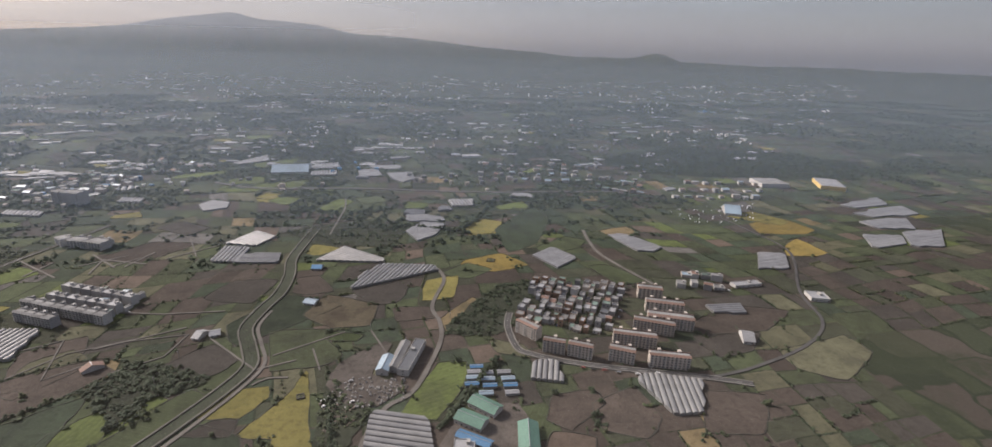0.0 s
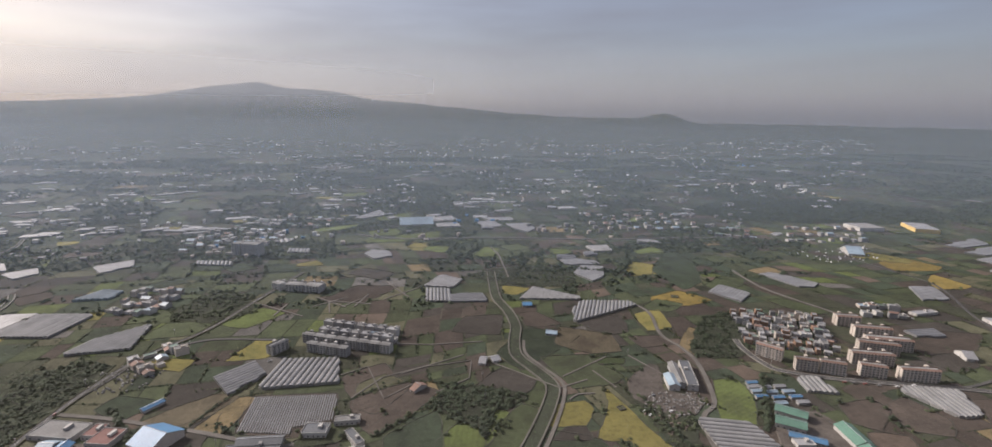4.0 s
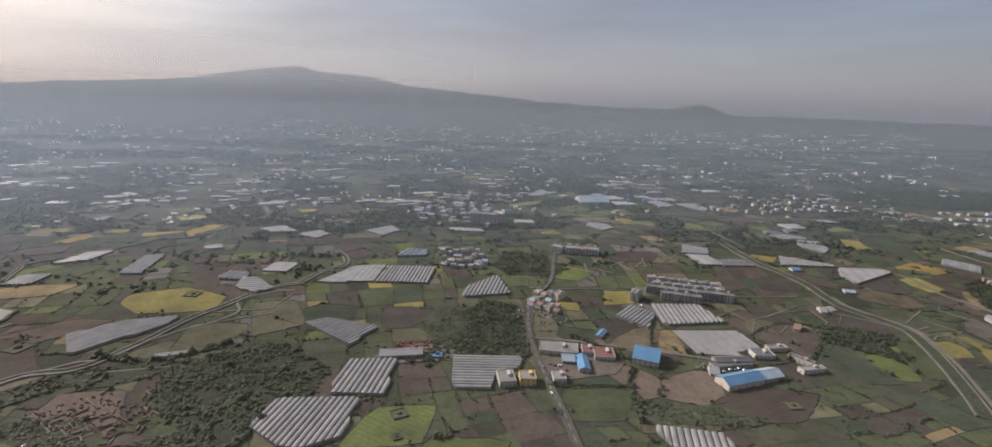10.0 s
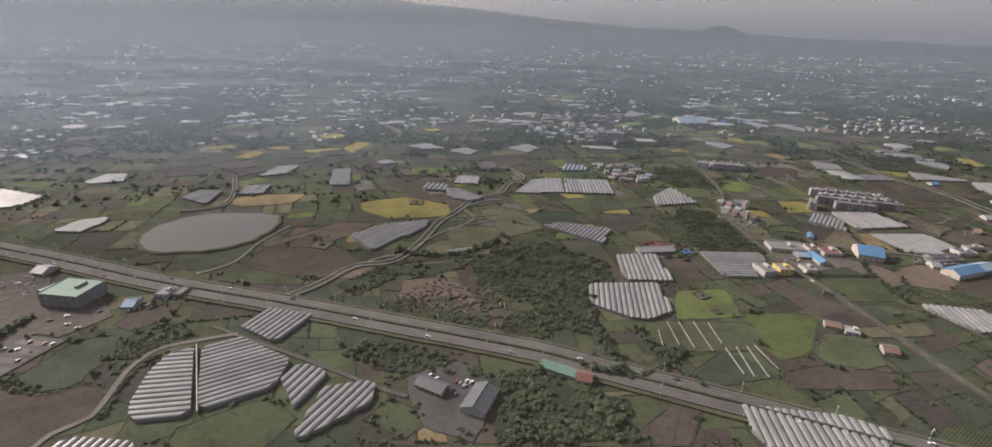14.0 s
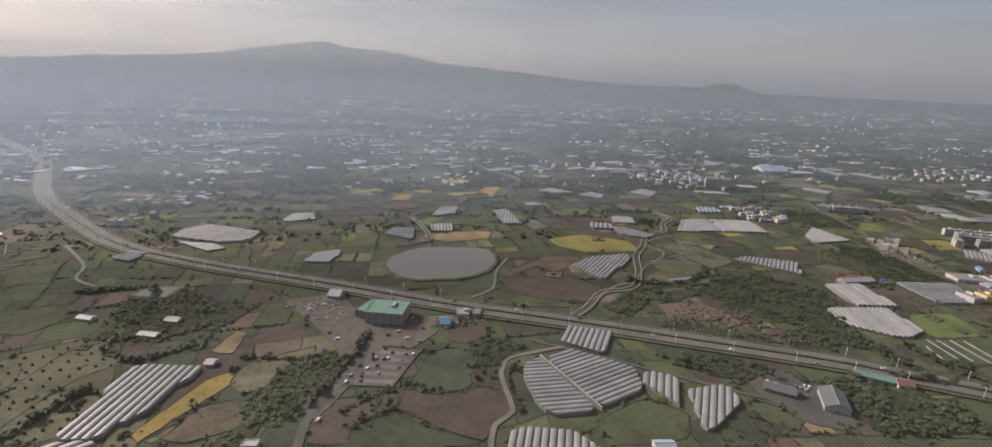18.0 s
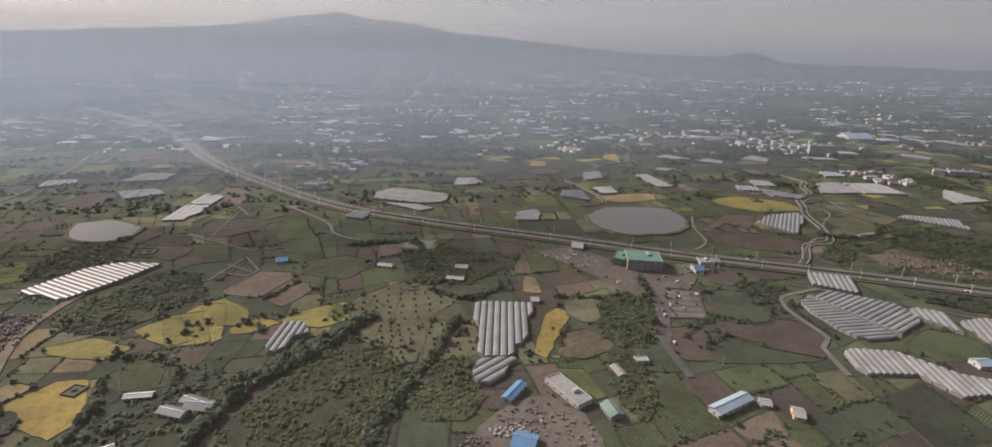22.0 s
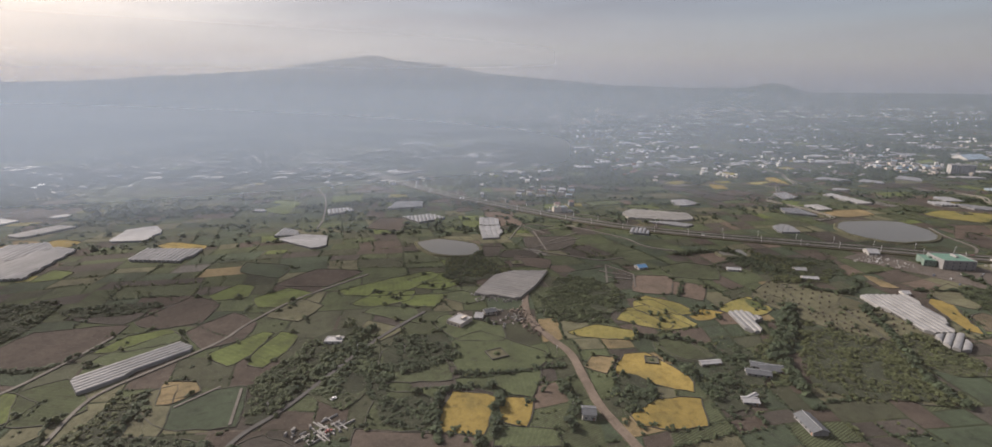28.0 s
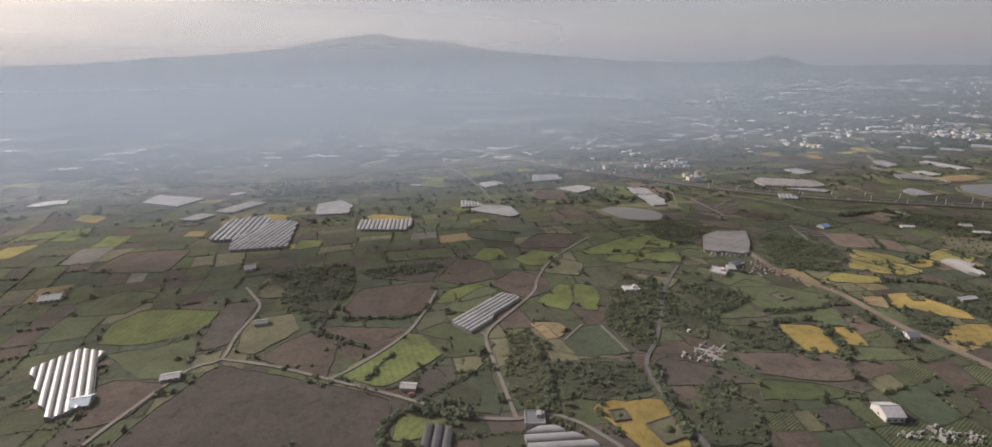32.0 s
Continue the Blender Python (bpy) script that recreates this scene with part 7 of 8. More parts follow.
wood((-1169, 128), (-1140, 131), (-1118, 130), (-1123, 117), (-1155, 115), gap=1.98, size=0.9625000000000001, leaf="leaves_dark")
wood((-1098, 6), (-1088, 21), (-1095, -10), (-1090, -11), (-1097, -25), (-1106, -20), gap=1.98, leaf="leaves_mid", size=0.9625000000000001, label="mid-green thicket of trees and bushes")
wood((-1050, -20), (-1032, -5), (-1029, -25), (-1039, -43), (-1060, -38), gap=2.244, size=0.9625000000000001, leaf="leaves_mid", label="mid-green thicket of trees and bushes")
wood((-1133, 6), (-1123, 12), (-1121, -4), (-1134, -1), gap=1.7160000000000002, size=0.9625000000000001, leaf="leaves_dark")
wood((-954, 164), (-973, 140), (-968, 179), (-944, 173), gap=1.98, size=0.9625000000000001, leaf="leaves_olive", label="mid-green thicket of trees and bushes")
wood((313, 545), (526, 647), (647, 564), (755, 490), (640, 392), (513, 415), (380, 456), gap=4.8999999999999995, size=2.176, leaf="leaves_dark")
wood((-59, 296), (6, 318), (48, 291), (31, 246), (-18, 257), gap=4.199999999999999, size=1.12, leaf="leaves_mid", label="mid-green thicket of trees and bushes")
wood((102, 126), (142, 95), (172, 138), (121, 165), gap=4.199999999999999, size=0.8320000000000001, leaf="leaves_dark", label="garden trees between village houses")
field("weeds", (-790, 14), (-774, 19), (-763, 4), (-772, -8), (-786, -5), (-790, 3))
wood((-790, 14), (-774, 19), (-763, 4), (-772, -8), (-786, -5), (-790, 3), size=0.75, gap=1.15, leaf="leaves_olive", label="low scrubby thicket of weeds and bushes")
field("weeds", (-931, 78), (-910, 122), (-886, 123), (-892, 78), (-910, 71))
wood((-931, 78), (-910, 122), (-886, 123), (-892, 78), (-910, 71), size=0.75, gap=1.15, leaf="leaves_mid", label="low scrubby thicket of weeds and bushes")
field("weeds", (-1039, 36), (-1030, 59), (-1010, 72), (-1009, 35), (-1021, 17))
wood((-1039, 36), (-1030, 59), (-1010, 72), (-1009, 35), (-1021, 17), size=0.75, gap=1.15, leaf="leaves_mid", label="low scrubby thicket of weeds and bushes")
field("weeds", (-442, 6), (-432, 24), (-409, 17), (-412, -1))
wood((-442, 6), (-432, 24), (-409, 17), (-412, -1), size=0.75, gap=1.15, leaf="leaves_mid", label="low scrubby thicket of weeds and bushes")
field("weeds", (-518, 70), (-488, 77), (-468, 57), (-481, 43), (-508, 53))
wood((-518, 70), (-488, 77), (-468, 57), (-481, 43), (-508, 53), size=0.75, gap=1.15, leaf="leaves_mid", label="low scrubby thicket of weeds and bushes")
field("weeds", (-348, 148), (-326, 172), (-277, 170), (-287, 107), (-320, 106))
wood((-348, 148), (-326, 172), (-277, 170), (-287, 107), (-320, 106), size=0.75, gap=1.15, leaf="leaves_mid", label="low scrubby thicket of weeds and bushes")
field("weeds", (-259, 35), (-251, 49), (-216, 41), (-207, 25))
wood((-259, 35), (-251, 49), (-216, 41), (-207, 25), size=0.75, gap=1.15, leaf="leaves_mid", label="low scrubby thicket of weeds and bushes")
field("weeds", (-707, 32), (-694, 67), (-677, 73), (-676, 54), (-694, 22))
wood((-707, 32), (-694, 67), (-677, 73), (-676, 54), (-694, 22), size=0.75, gap=1.15, leaf="leaves_mid", label="low scrubby thicket of weeds and bushes")
wood((-849, -8), (-840, 16), (-824, 32), (-808, 48), (-789, 28), (-800, -2), (-807, -21), size=0.82, gap=1.8, leaf="leaves_olive", label="bushy green orchard of low close-set trees")
wood((-110, 90), (-98, 113), (-63, 97), (-57, 87), (-77, 80), (-87, 62), (-96, 73), size=1.25, gap=2.2, leaf="leaves_dark")
wood((-1034, 49), (-1016, 65), (-1004, 36), (-1007, 12), (-1014, 29), (-1026, 31), size=1.2, gap=2.2, leaf="leaves_dark")
wood((-1053, 47), (-1040, 68), (-1038, 40), (-1042, 18), (-1053, 14), size=1.0, gap=2.0, leaf="leaves_mid", label="mid-green thicket of trees and bushes")
wood((-1088, 16), (-1060, 8), (-1060, -10), (-1092, -8), size=0.95, gap=2.2, leaf="leaves_dark", label="dark overgrown orchard of low trees")
wood((-1009, 55), (-1001, 70), (-980, 68), (-976, 48), (-997, 35), (-1008, 42), size=0.9, gap=1.7, leaf="leaves_dark", label="dark green tangerine orchard of close trees")
hedge((-808, 58), (-825, 38), (-844, 21), (-854, -3), size=2.1, gap=1.0)
hedge((-895, 50), (-872, 40), (-868, 20), size=1.3)
hedge((-150, 105), (-118, 118), (-100, 112), size=0.8)
hedge((-137, 72), (-117, 87), (-103, 100), size=1.0)
hedge((-417, 66), (-425, 39), (-425, 4), size=1.8)
hedge((-851, 89), (-838, 108), size=1.2)
hedge((-1041, 31), (-1020, 68), (-1013, 79), size=1.6)
hedge((-980, 34), (-960, 31), (-936, 32), size=1.3)
hedge((-990, -5), (-986, 22), (-967, 22), size=1.4)
hedge((-972, -6), (-965, 18), size=1.6)
hedge((-946, -7), (-941, 6), (-941, 18), size=1.8)
hedge((-1101, -12), (-1092, 9), (-1092, 43), size=1.5)
hedge((-1053, 4), (-1061, -34), size=1.6)
hedge((-1155, -17), (-1152, -5), (-1138, -2), (-1131, -12), size=1.3)
hedge((-1170, 71), (-1140, 67), (-1127, 84), size=1.2)
hedge((-1159, 20), (-1150, 36), size=1.0)
hedge((-1140, -5), (-1126, -8), size=1.6)
hedge((-849, 20), (-835, 34), (-815, 53), (-802, 65), size=2.0, gap=1.1)
hedge((-766, 57), (-781, 26), (-799, -3), (-804, -22), size=1.7, gap=1.2)
hedge((-893, 34), (-889, 18), (-889, -1), size=1.6, gap=1.2)
hedge((-774, 87), (-758, 76), (-738, 87), size=1.6)
hedge((-815, 155), (-779, 153), (-772, 113), size=1.8, gap=1.2)
hedge((-1184, 62), (-1161, 44), size=1.2)
hedge((-240, 79), (-249, 64), (-257, 37), size=1.4)
hedge((-252, 64), (-287, 70), size=1.0)
hedge((-442, 15), (-420, 5), (-394, 18), size=1.6)
hedge((-407, 36), (-405, 13), (-400, -3), size=1.6)
hedge((-684, 36), (-669, 69), (-664, 87), size=1.8)
hedge((-716, 72), (-694, 67), size=1.3)
hedge((-673, 27), (-651, 40), (-631, 33), size=0.9)
hedge((75, 81), (54, 53), (41, 38), size=1.6)
hedge((-5, 66), (1, 24), size=1.5)
hedge((-258, 120), (-236, 86), size=1.4)
hedge((-225, 84), (-213, 109), (-199, 133), size=1.0)
hedge((33, 303), (93, 282), (143, 368), (183, 361), size=2, gap=3)
hedge((-508, 132), (-476, 124), (-447, 139), size=1.8)
hedge((-446, 109), (-425, 128), size=2)

LIFT = 0.47


def strip_bed(x0, y0, x1, y1):
    """A long narrow raised bed under white film."""
    n = math.dist((x0, y0), (x1, y1))
    ob = thing("film_row", "long low row tunnel under white film", "row tunnel", (x0 + x1) / 2, (y0 + y1) / 2, 0.1, math.degrees(math.atan2(y1 - y0, x1 - x0)), "film rows in the field")
    prof = [(-0.22, 0), (-0.17, 0.45), (0, 0.58), (0.17, 0.45), (0.22, 0)]
    v = [(u, y, z) for u in (-n / 2, 0, n / 2) for y, z in prof]
    f = [(c * 5 + i + 1, c * 5 + i, c * 5 + 5 + i, c * 5 + 6 + i)[::-1] for c in range(2) for i in range(4)] + [(0, 1, 2, 3, 4), (14, 13, 12, 11, 10)]
    part("film_cover", mesh_of("film_cover", v, f, "film_white"), ob)
    return ob


def grave_plot(x, y, s, angle):
    """A walled family grave in the middle of a field: dark stones round a grassy mound."""
    ob = thing("grave_plot", "small walled grave plot with a grassy mound", "grave", x, y, 0.0, angle, "grave plots in fields")
    rim = Shape()
    for a, b, c, d in ((-s, -s, s, -s + 0.4), (-s, s - 0.4, s, s), (-s, -s + 0.4, -s + 0.4, s - 0.4), (s - 0.4, -s + 0.4, s, s - 0.4)):
        rim.box(a, b, 0, c, d, 0.72 + rng.uniform(-0.06, 0.06))
    part("stone_rim", rim.mesh("stone_rim", "basalt_wall"), ob, "dark stone rim wall")
    part("turf", Shape().box(-s + 0.4, -s + 0.4, 0, s - 0.4, s - 0.4, 0.45).mesh("turf", "rough_grass"), ob)
    r, v, f = s * 0.38, [], []
    for k in range(4):
        for i in range(10):
            t = k / 3 * math.pi / 2
            v.append((math.cos(i * math.tau / 10) * math.cos(t) * r, math.sin(i * math.tau / 10) * math.cos(t) * r, 0.45 + math.sin(t) * r * 0.55))
    f = [(k * 10 + i, k * 10 + (i + 1) % 10, k * 10 + 10 + (i + 1) % 10, k * 10 + 10 + i) for k in range(3) for i in range(10)]
    part("mound", mesh_of("mound", v, f, "crop_green", True), ob)
    return ob


def car_park(a, b, c, d):
    """A sloping car park of paved bays between lanes."""
    quad = [Vector((*p, 0)) for p in (a, b, c, d)]
    at = lambda u, v: quad[0].lerp(quad[3], u).lerp(quad[1].lerp(quad[2], u), v)
    mid = at(0.5, 0.5)
    ob = tagged(new("car_park", mesh_of("car_park", [(*at(u, v).xy, z) for z in (0.0, 0.5) for u, v in ((0, 0), (1, 0), (1, 1), (0, 1))], [(4, 5, 6, 7), (0, 1, 5, 4), (1, 2, 6, 5), (2, 3, 7, 6), (3, 0, 4, 7)], "asphalt")), "asphalt car park with rows of pale paved bays", "car park", kind="structure")
    ang = math.degrees(math.atan2(*(at(0.1, 0) - at(0, 0)).yx))
    for j in range(5):
        v0, v1 = 0.06 + j * 0.19, 0.06 + j * 0.19 + 0.1
        for i in range(10):
            u0, u1 = 0.06 + i * 0.088, 0.06 + i * 0.088 + 0.078
            p = [at(u, v) for u, v in ((u0, v0), (u1, v0), (u1, v1), (u0, v1))]
            part("parking_bay", mesh_of("parking_bay", [(q.x, q.y, z) for z in (0.49, 0.52) for q in p], [(4, 5, 6, 7), (0, 1, 5, 4), (1, 2, 6, 5), (2, 3, 7, 6), (3, 0, 4, 7)], "concrete_track"), ob)
            if rng.random() < 0.12:
                q = at((u0 + u1) / 2, (v0 + v1) / 2)
                car(q.x, q.y, ang + 90, z=0.52)
    return ob


def junk(n, material, *pts):
    """Heaps of stored goods and rubble over a yard."""
    sh, xs, ys, plan = Shape(), [p[0] for p in pts], [p[1] for p in pts], list(pts)
    made = 0
    for _ in range(n * 8):
        x, y = rng.uniform(min(xs), max(xs)), rng.uniform(min(ys), max(ys))
        if not inside(x, y, plan) or made >= n:
            continue
        made += 1
        w, d, h, a = rng.uniform(0.2, 0.8), rng.uniform(0.2, 0.6), rng.uniform(0.2, 0.7), rng.uniform(0, 3.1)
        ca, sa = math.cos(a), math.sin(a)
        low = [(x + u * ca - v * sa, y + u * sa + v * ca) for u, v in ((-w, -d), (w, -d), (w, d), (-w, d))]
        top = [(x + (u * ca - v * sa) * 0.75, y + (u * sa + v * ca) * 0.75) for u, v in ((-w, -d), (w, -d), (w, d), (-w, d))]
        sh.add([(p, q, 0) for p, q in low] + [(p, q, 0.4 + h * rng.uniform(0.7, 1.3)) for p, q in top], [(4, 5, 6, 7), (0, 1, 5, 4), (1, 2, 6, 5), (2, 3, 7, 6), (3, 0, 4, 7)])
    words = {"rubble": "brown heaps of rubble and stored stone", "rubble_pale": "pale heaps of stored goods and scrap", "paint_red": "row of red farm machines and crates", "paint_white": "white crates and small vans in a yard"}
    return tagged(new("yard_clutter", sh.mesh("yard_clutter", material)), words[material], "clutter", kind="stuff")


POLE = Shape().box(-0.08, -0.08, 0, 0.08, 0.08, 4.4).mesh("pole", "concrete")
ARM = Shape().box(-0.5, -0.05, 3.9, 0.5, 0.05, 4.02).mesh("crossarm", "metal_grey")
BOXES = Shape().box(0.1, -0.12, 3.0, 0.35, 0.12, 3.5).mesh("transformer", "metal_grey")


def utility_pole(x, y, angle):
    ob = thing("utility_pole", "slim grey concrete utility pole with a crossarm", "utility pole", x, y, 0, angle, "utility poles along lanes")
    pole = part("pole", POLE, ob)
    part("crossarm", ARM, pole)
    part("transformer", BOXES, pole, "grey transformer box")
    return ob




def hay_heaps(n, *pts):
    """Small cut heaps in loose rows over a mown plot."""
    xs, ys, plan, sh = [p[0] for p in pts], [p[1] for p in pts], list(pts), Shape()
    step = math.sqrt((max(xs) - min(xs)) * (max(ys) - min(ys)) / n)
    u = min(xs)
    while u < max(xs):
        v = min(ys)
        while v < max(ys):
            x, y, r = u + rng.uniform(-0.7, 0.7), v + rng.uniform(-0.7, 0.7), rng.uniform(0.45, 0.8)
            if inside(x, y, plan):
                ring = [(x + math.cos(a) * r * k, y + math.sin(a) * r * k * 0.8, z) for k, z in ((1, 0), (0.8, 0.75), (0.3, 1.15)) for a in (i * math.tau / 7 for i in range(7))]
                sh.add(ring, [(7 * j + i, 7 * j + (i + 1) % 7, 7 * j + 7 + (i + 1) % 7, 7 * j + 7 + i) for j in range(2) for i in range(7)] + [tuple(range(14, 21))])
            v += step
        u += step
    return tagged(new("hay_heaps", sh.mesh("hay_heaps", "soil_brown")), "rows of small brown cut heaps on mown grass", "heaps", kind="stuff")


def walkway(x0, y0, x1, y1):
    """A narrow raised service corridor across the spans of a greenhouse."""
    n = math.dist((x0, y0), (x1, y1))
    ob = thing("service_corridor", "pale raised service corridor across greenhouse spans", "corridor", (x0 + x1) / 2, (y0 + y1) / 2, 0, math.degrees(math.atan2(y1 - y0, x1 - x0)), "")
    part("corridor_wall", Shape().box(-n / 2, -0.2, 0, n / 2, 0.2, 1.7).mesh("corridor_wall", "film_grey"), ob)
    part("corridor_roof", Shape().gable(-n / 2 - 0.1, -0.26, n / 2 + 0.1, 0.26, 1.7, 0.15).mesh("corridor_roof", "film_grey"), ob, "pale corridor roof")
    return ob


def ruin_walls(n, *pts, material="rubble"):
    """Short broken wall stubs, square to one another, where buildings once stood or begin to rise."""
    sh, xs, ys, plan, made = Shape(), [p[0] for p in pts], [p[1] for p in pts], list(pts), 0
    a = math.atan2(pts[1][1] - pts[0][1], pts[1][0] - pts[0][0])
    for _ in range(n * 10):
        x, y = rng.uniform(min(xs), max(xs)), rng.uniform(min(ys), max(ys))
        if made >= n or not inside(x, y, plan):
            continue
        made += 1
        b = a + rng.choice((0, math.pi / 2)) + rng.uniform(-0.08, 0.08)
        u, w, h = rng.uniform(0.8, 3.2), rng.uniform(0.14, 0.25), rng.uniform(0.55, 1.1) if material == "rubble" else rng.uniform(0.5, 0.7)
        ca, sa = math.cos(b), math.sin(b)
        ring = [(x + p * ca - q * sa, y + p * sa + q * ca) for p, q in ((-u, -w), (u, -w), (u, w), (-u, w))]
        sh.add([(p, q, 0) for p, q in ring] + [(p, q, h + rng.uniform(-0.15, 0.15)) for p, q in ring], [(4, 5, 6, 7), (0, 1, 5, 4), (1, 2, 6, 5), (2, 3, 7, 6), (3, 0, 4, 7)])
    return tagged(new("ruin_walls", sh.mesh("ruin_walls", material)), "low broken wall stubs on bare earth", "ruin", kind="stuff")


# ---- details ----
for bed in ((-397.4, 33.5, -402.3, 20.4), (-390, 38.9, -394.9, 19.2), (-384.7, 38, -389, 18.2), (-377.9, 36.9, -382.5, 15), (-371.5, 35.2, -375.2, 19.6), (-375.9, 16, -379.5, -0.9), (-370.6, 16.2, -376.3, -2.8), (-365.8, 15.9, -370.9, -4.2), (-362, 15.8, -363.6, -0.9)):
    strip_bed(*bed)
road("garden_path", "narrow pale concrete path between plots", [(-179, 263), (-155, 236)], 1, "concrete_track")
road("garden_path", "narrow pale concrete path between plots", [(-179, 242), (-155, 257)], 1, "concrete_track")
road("garden_path", "narrow pale concrete path between plots", [(-158, 237), (-144, 252)], 1, "concrete_track")
road("garden_path", "narrow pale concrete path between plots", [(-168, 250), (-166, 227)], 1, "concrete_track")
road("garden_path", "narrow pale concrete path between plots", [(-124, 290), (-108, 248)], 1, "concrete_track")
road("garden_path", "narrow pale concrete path between plots", [(-127, 247), (-97, 270)], 1, "concrete_track")
road("garden_path", "narrow pale concrete path between plots", [(-223, 260), (-184, 224)], 1.2, "concrete_track")
road("garden_path", "narrow pale concrete path between plots", [(-204, 229), (-198, 251)], 1.2, "concrete_track")
road("garden_path", "narrow pale concrete path between plots", [(-149, 236), (-139, 261)], 1.2, "concrete_track")
road("garden_path", "narrow pale concrete path between plots", [(-169, 252), (-137, 239)], 1.2, "concrete_track")
road("garden_path", "narrow pale concrete path between plots", [(-34, 105), (0, 122)], 0.9, "concrete_track")
road("garden_path", "narrow pale concrete path between plots", [(-15, 108), (-10, 88)], 0.9, "concrete_track")
road("garden_path", "narrow pale concrete path between plots", [(-121, 127), (-83, 142)], 0.9, "concrete_track")
road("garden_path", "narrow pale concrete path between plots", [(14, 121), (23, 92)], 0.9, "concrete_track")
road("garden_path", "narrow pale concrete path between plots", [(-919, 209), (-898, 252), (-875, 238)], 0.8, "concrete_track")
road("garden_path", "narrow pale concrete path between plots", [(-907, 187), (-866, 204)], 0.8, "concrete_track")
road("garden_path", "narrow pale concrete path between plots", [(-910, 181), (-870, 152), (-853, 155)], 0.8, "concrete_track")
road("garden_path", "narrow pale concrete path between plots", [(-888, 222), (-900, 245)], 0.8, "concrete_track")
road("garden_path", "pale wall around a small garden plot", [(-882, 114), (-871, 143), (-861, 124), (-869, 105)], 0.9, "concrete_track")
road("garden_path", "pale wall around a small garden plot", [(-880, 124), (-866, 117)], 0.9, "concrete_track")
road("garden_path", "pale wall around a small garden plot", [(-879, 134), (-864, 122)], 0.9, "concrete_track")
road("garden_path", "narrow pale concrete path between plots", [(-899, 178), (-895, 228), (-864, 236)], 0.9, "concrete_track")
road("garden_path", "narrow pale concrete path between plots", [(-893, 198), (-862, 219)], 0.9, "concrete_track")
road("garden_path", "narrow pale concrete path between plots", [(-869, 308), (-816, 251)], 0.9, "concrete_track")
road("garden_path", "narrow pale concrete path between plots", [(-785, 294), (-744, 272)], 0.9, "concrete_track")
road("garden_path", "narrow pale concrete path between plots", [(-504, 115), (-462, 117)], 0.9, "concrete_track")
road("garden_path", "narrow pale concrete path between plots", [(-459, 112), (-445, 127)], 0.9, "concrete_track")
road("garden_path", "narrow pale concrete path between plots", [(-475, 184), (-436, 185), (-425, 211)], 0.9, "concrete_track")
road("garden_path", "narrow pale concrete path between plots", [(-469, 166), (-433, 178)], 0.9, "concrete_track")
road("garden_path", "narrow pale concrete path between plots", [(-156, 131), (-139, 139), (-131, 103), (-116, 114)], 0.7, "concrete_track")
road("garden_path", "narrow pale concrete path between plots", [(-147, 107), (-131, 125), (-109, 132), (-80, 134), (-85, 114), (-105, 103)], 0.7, "concrete_track")
road("garden_path", "narrow pale concrete path between plots", [(-140, 170), (-100, 160), (-68, 158)], 1, "concrete_track")
road("garden_path", "narrow pale concrete path between plots", [(-68, 128), (-40, 94), (-22, 99)], 1, "concrete_track")
walkway(-589.4, 52.6, -577.6, 12.2)
hay_heaps(60, (-813, 78), (-789, 98), (-773, 87), (-763, 74), (-775, 70), (-780, 55), (-799, 59))
hay_heaps(40, (-800, 59), (-782, 53), (-788, 27), (-803, 34))
hay_heaps(34, (-778, 55), (-752, 54), (-763, 28), (-783, 29))
hay_heaps(25, (-531, 104), (-518, 113), (-505, 107), (-521, 95))
ruin_walls(70, (-512, 75), (-493, 92), (-466, 94), (-458, 73), (-464, 59), (-490, 60))
ruin_walls(26, (-1035, 6), (-1025, 14), (-1018, 10), (-1028, 1), material="rubble_pale")
ruin_walls(16, (-473, 66), (-459, 66), (-455, 48), (-470, 46))
grave_plot(-359.7, 58.8, 3.3, 16)
grave_plot(-361.2, 43.2, 1.9, 14)
grave_plot(-1077.6, -19.6, 2.8, -2)
grave_plot(-1065.7, -29.6, 5.0, 10)
grave_plot(-181.4, 35.8, 3.3, -6)
grave_plot(-550.8, 148.8, 5.5, -25)
grave_plot(100.5, 207.1, 2.8, -25)
grave_plot(-925.1, 158.1, 3.9, 0)
grave_plot(-898.8, 28.9, 2.8, -23)
grave_plot(-16.7, 69.3, 1.7, 9)
grave_plot(-490.5, 217.5, 4.4, -15)
grave_plot(-783.2, 90.5, 2.2, -8)
grave_plot(-444.1, 55.9, 2.2, -19)
grave_plot(-960.8, 45.8, 3.9, 15)
car_park((-671, 44), (-658, 72), (-641, 66), (-654, 40))
field("gravel_yard", (-708, 129), (-680, 135), (-665, 101), (-643, 99), (-631, 83), (-645, 69), (-655, 73), (-668, 48), (-681, 24), (-685, 28), (-674, 64), (-691, 101))
field("gravel_yard", (-1, 94), (21, 109), (25, 105), (14, 80), (31, 68), (16, 56), (3, 59), (-7, 76))
field("gravel_yard", (45, 37), (62, 48), (77, 47), (79, 29), (70, 3), (47, 8), (35, 20))
field("asphalt_yard", (-508, 20), (-494, 28), (-486, 25), (-478, 13), (-482, -4), (-490, -16), (-504, -7), (-508, 5))
field("gravel_yard", (-285, 97), (-256, 94), (-241, 86), (-251, 75), (-274, 74), (-287, 76))
field("gravel_yard", (-371, 113), (-347, 124), (-320, 113), (-333, 102), (-364, 104))
junk(110, "rubble", (-767, -9), (-747, -1), (-732, -16), (-737, -30), (-755, -18))
junk(90, "rubble", (-780, -24), (-773, -14), (-766, -17), (-769, -28))
junk(60, "rubble_pale", (-766, -12), (-753, -12), (-754, -19), (-765, -16))
junk(120, "rubble_pale", (-7, 66), (5, 79), (29, 74), (29, 58), (5, 56))
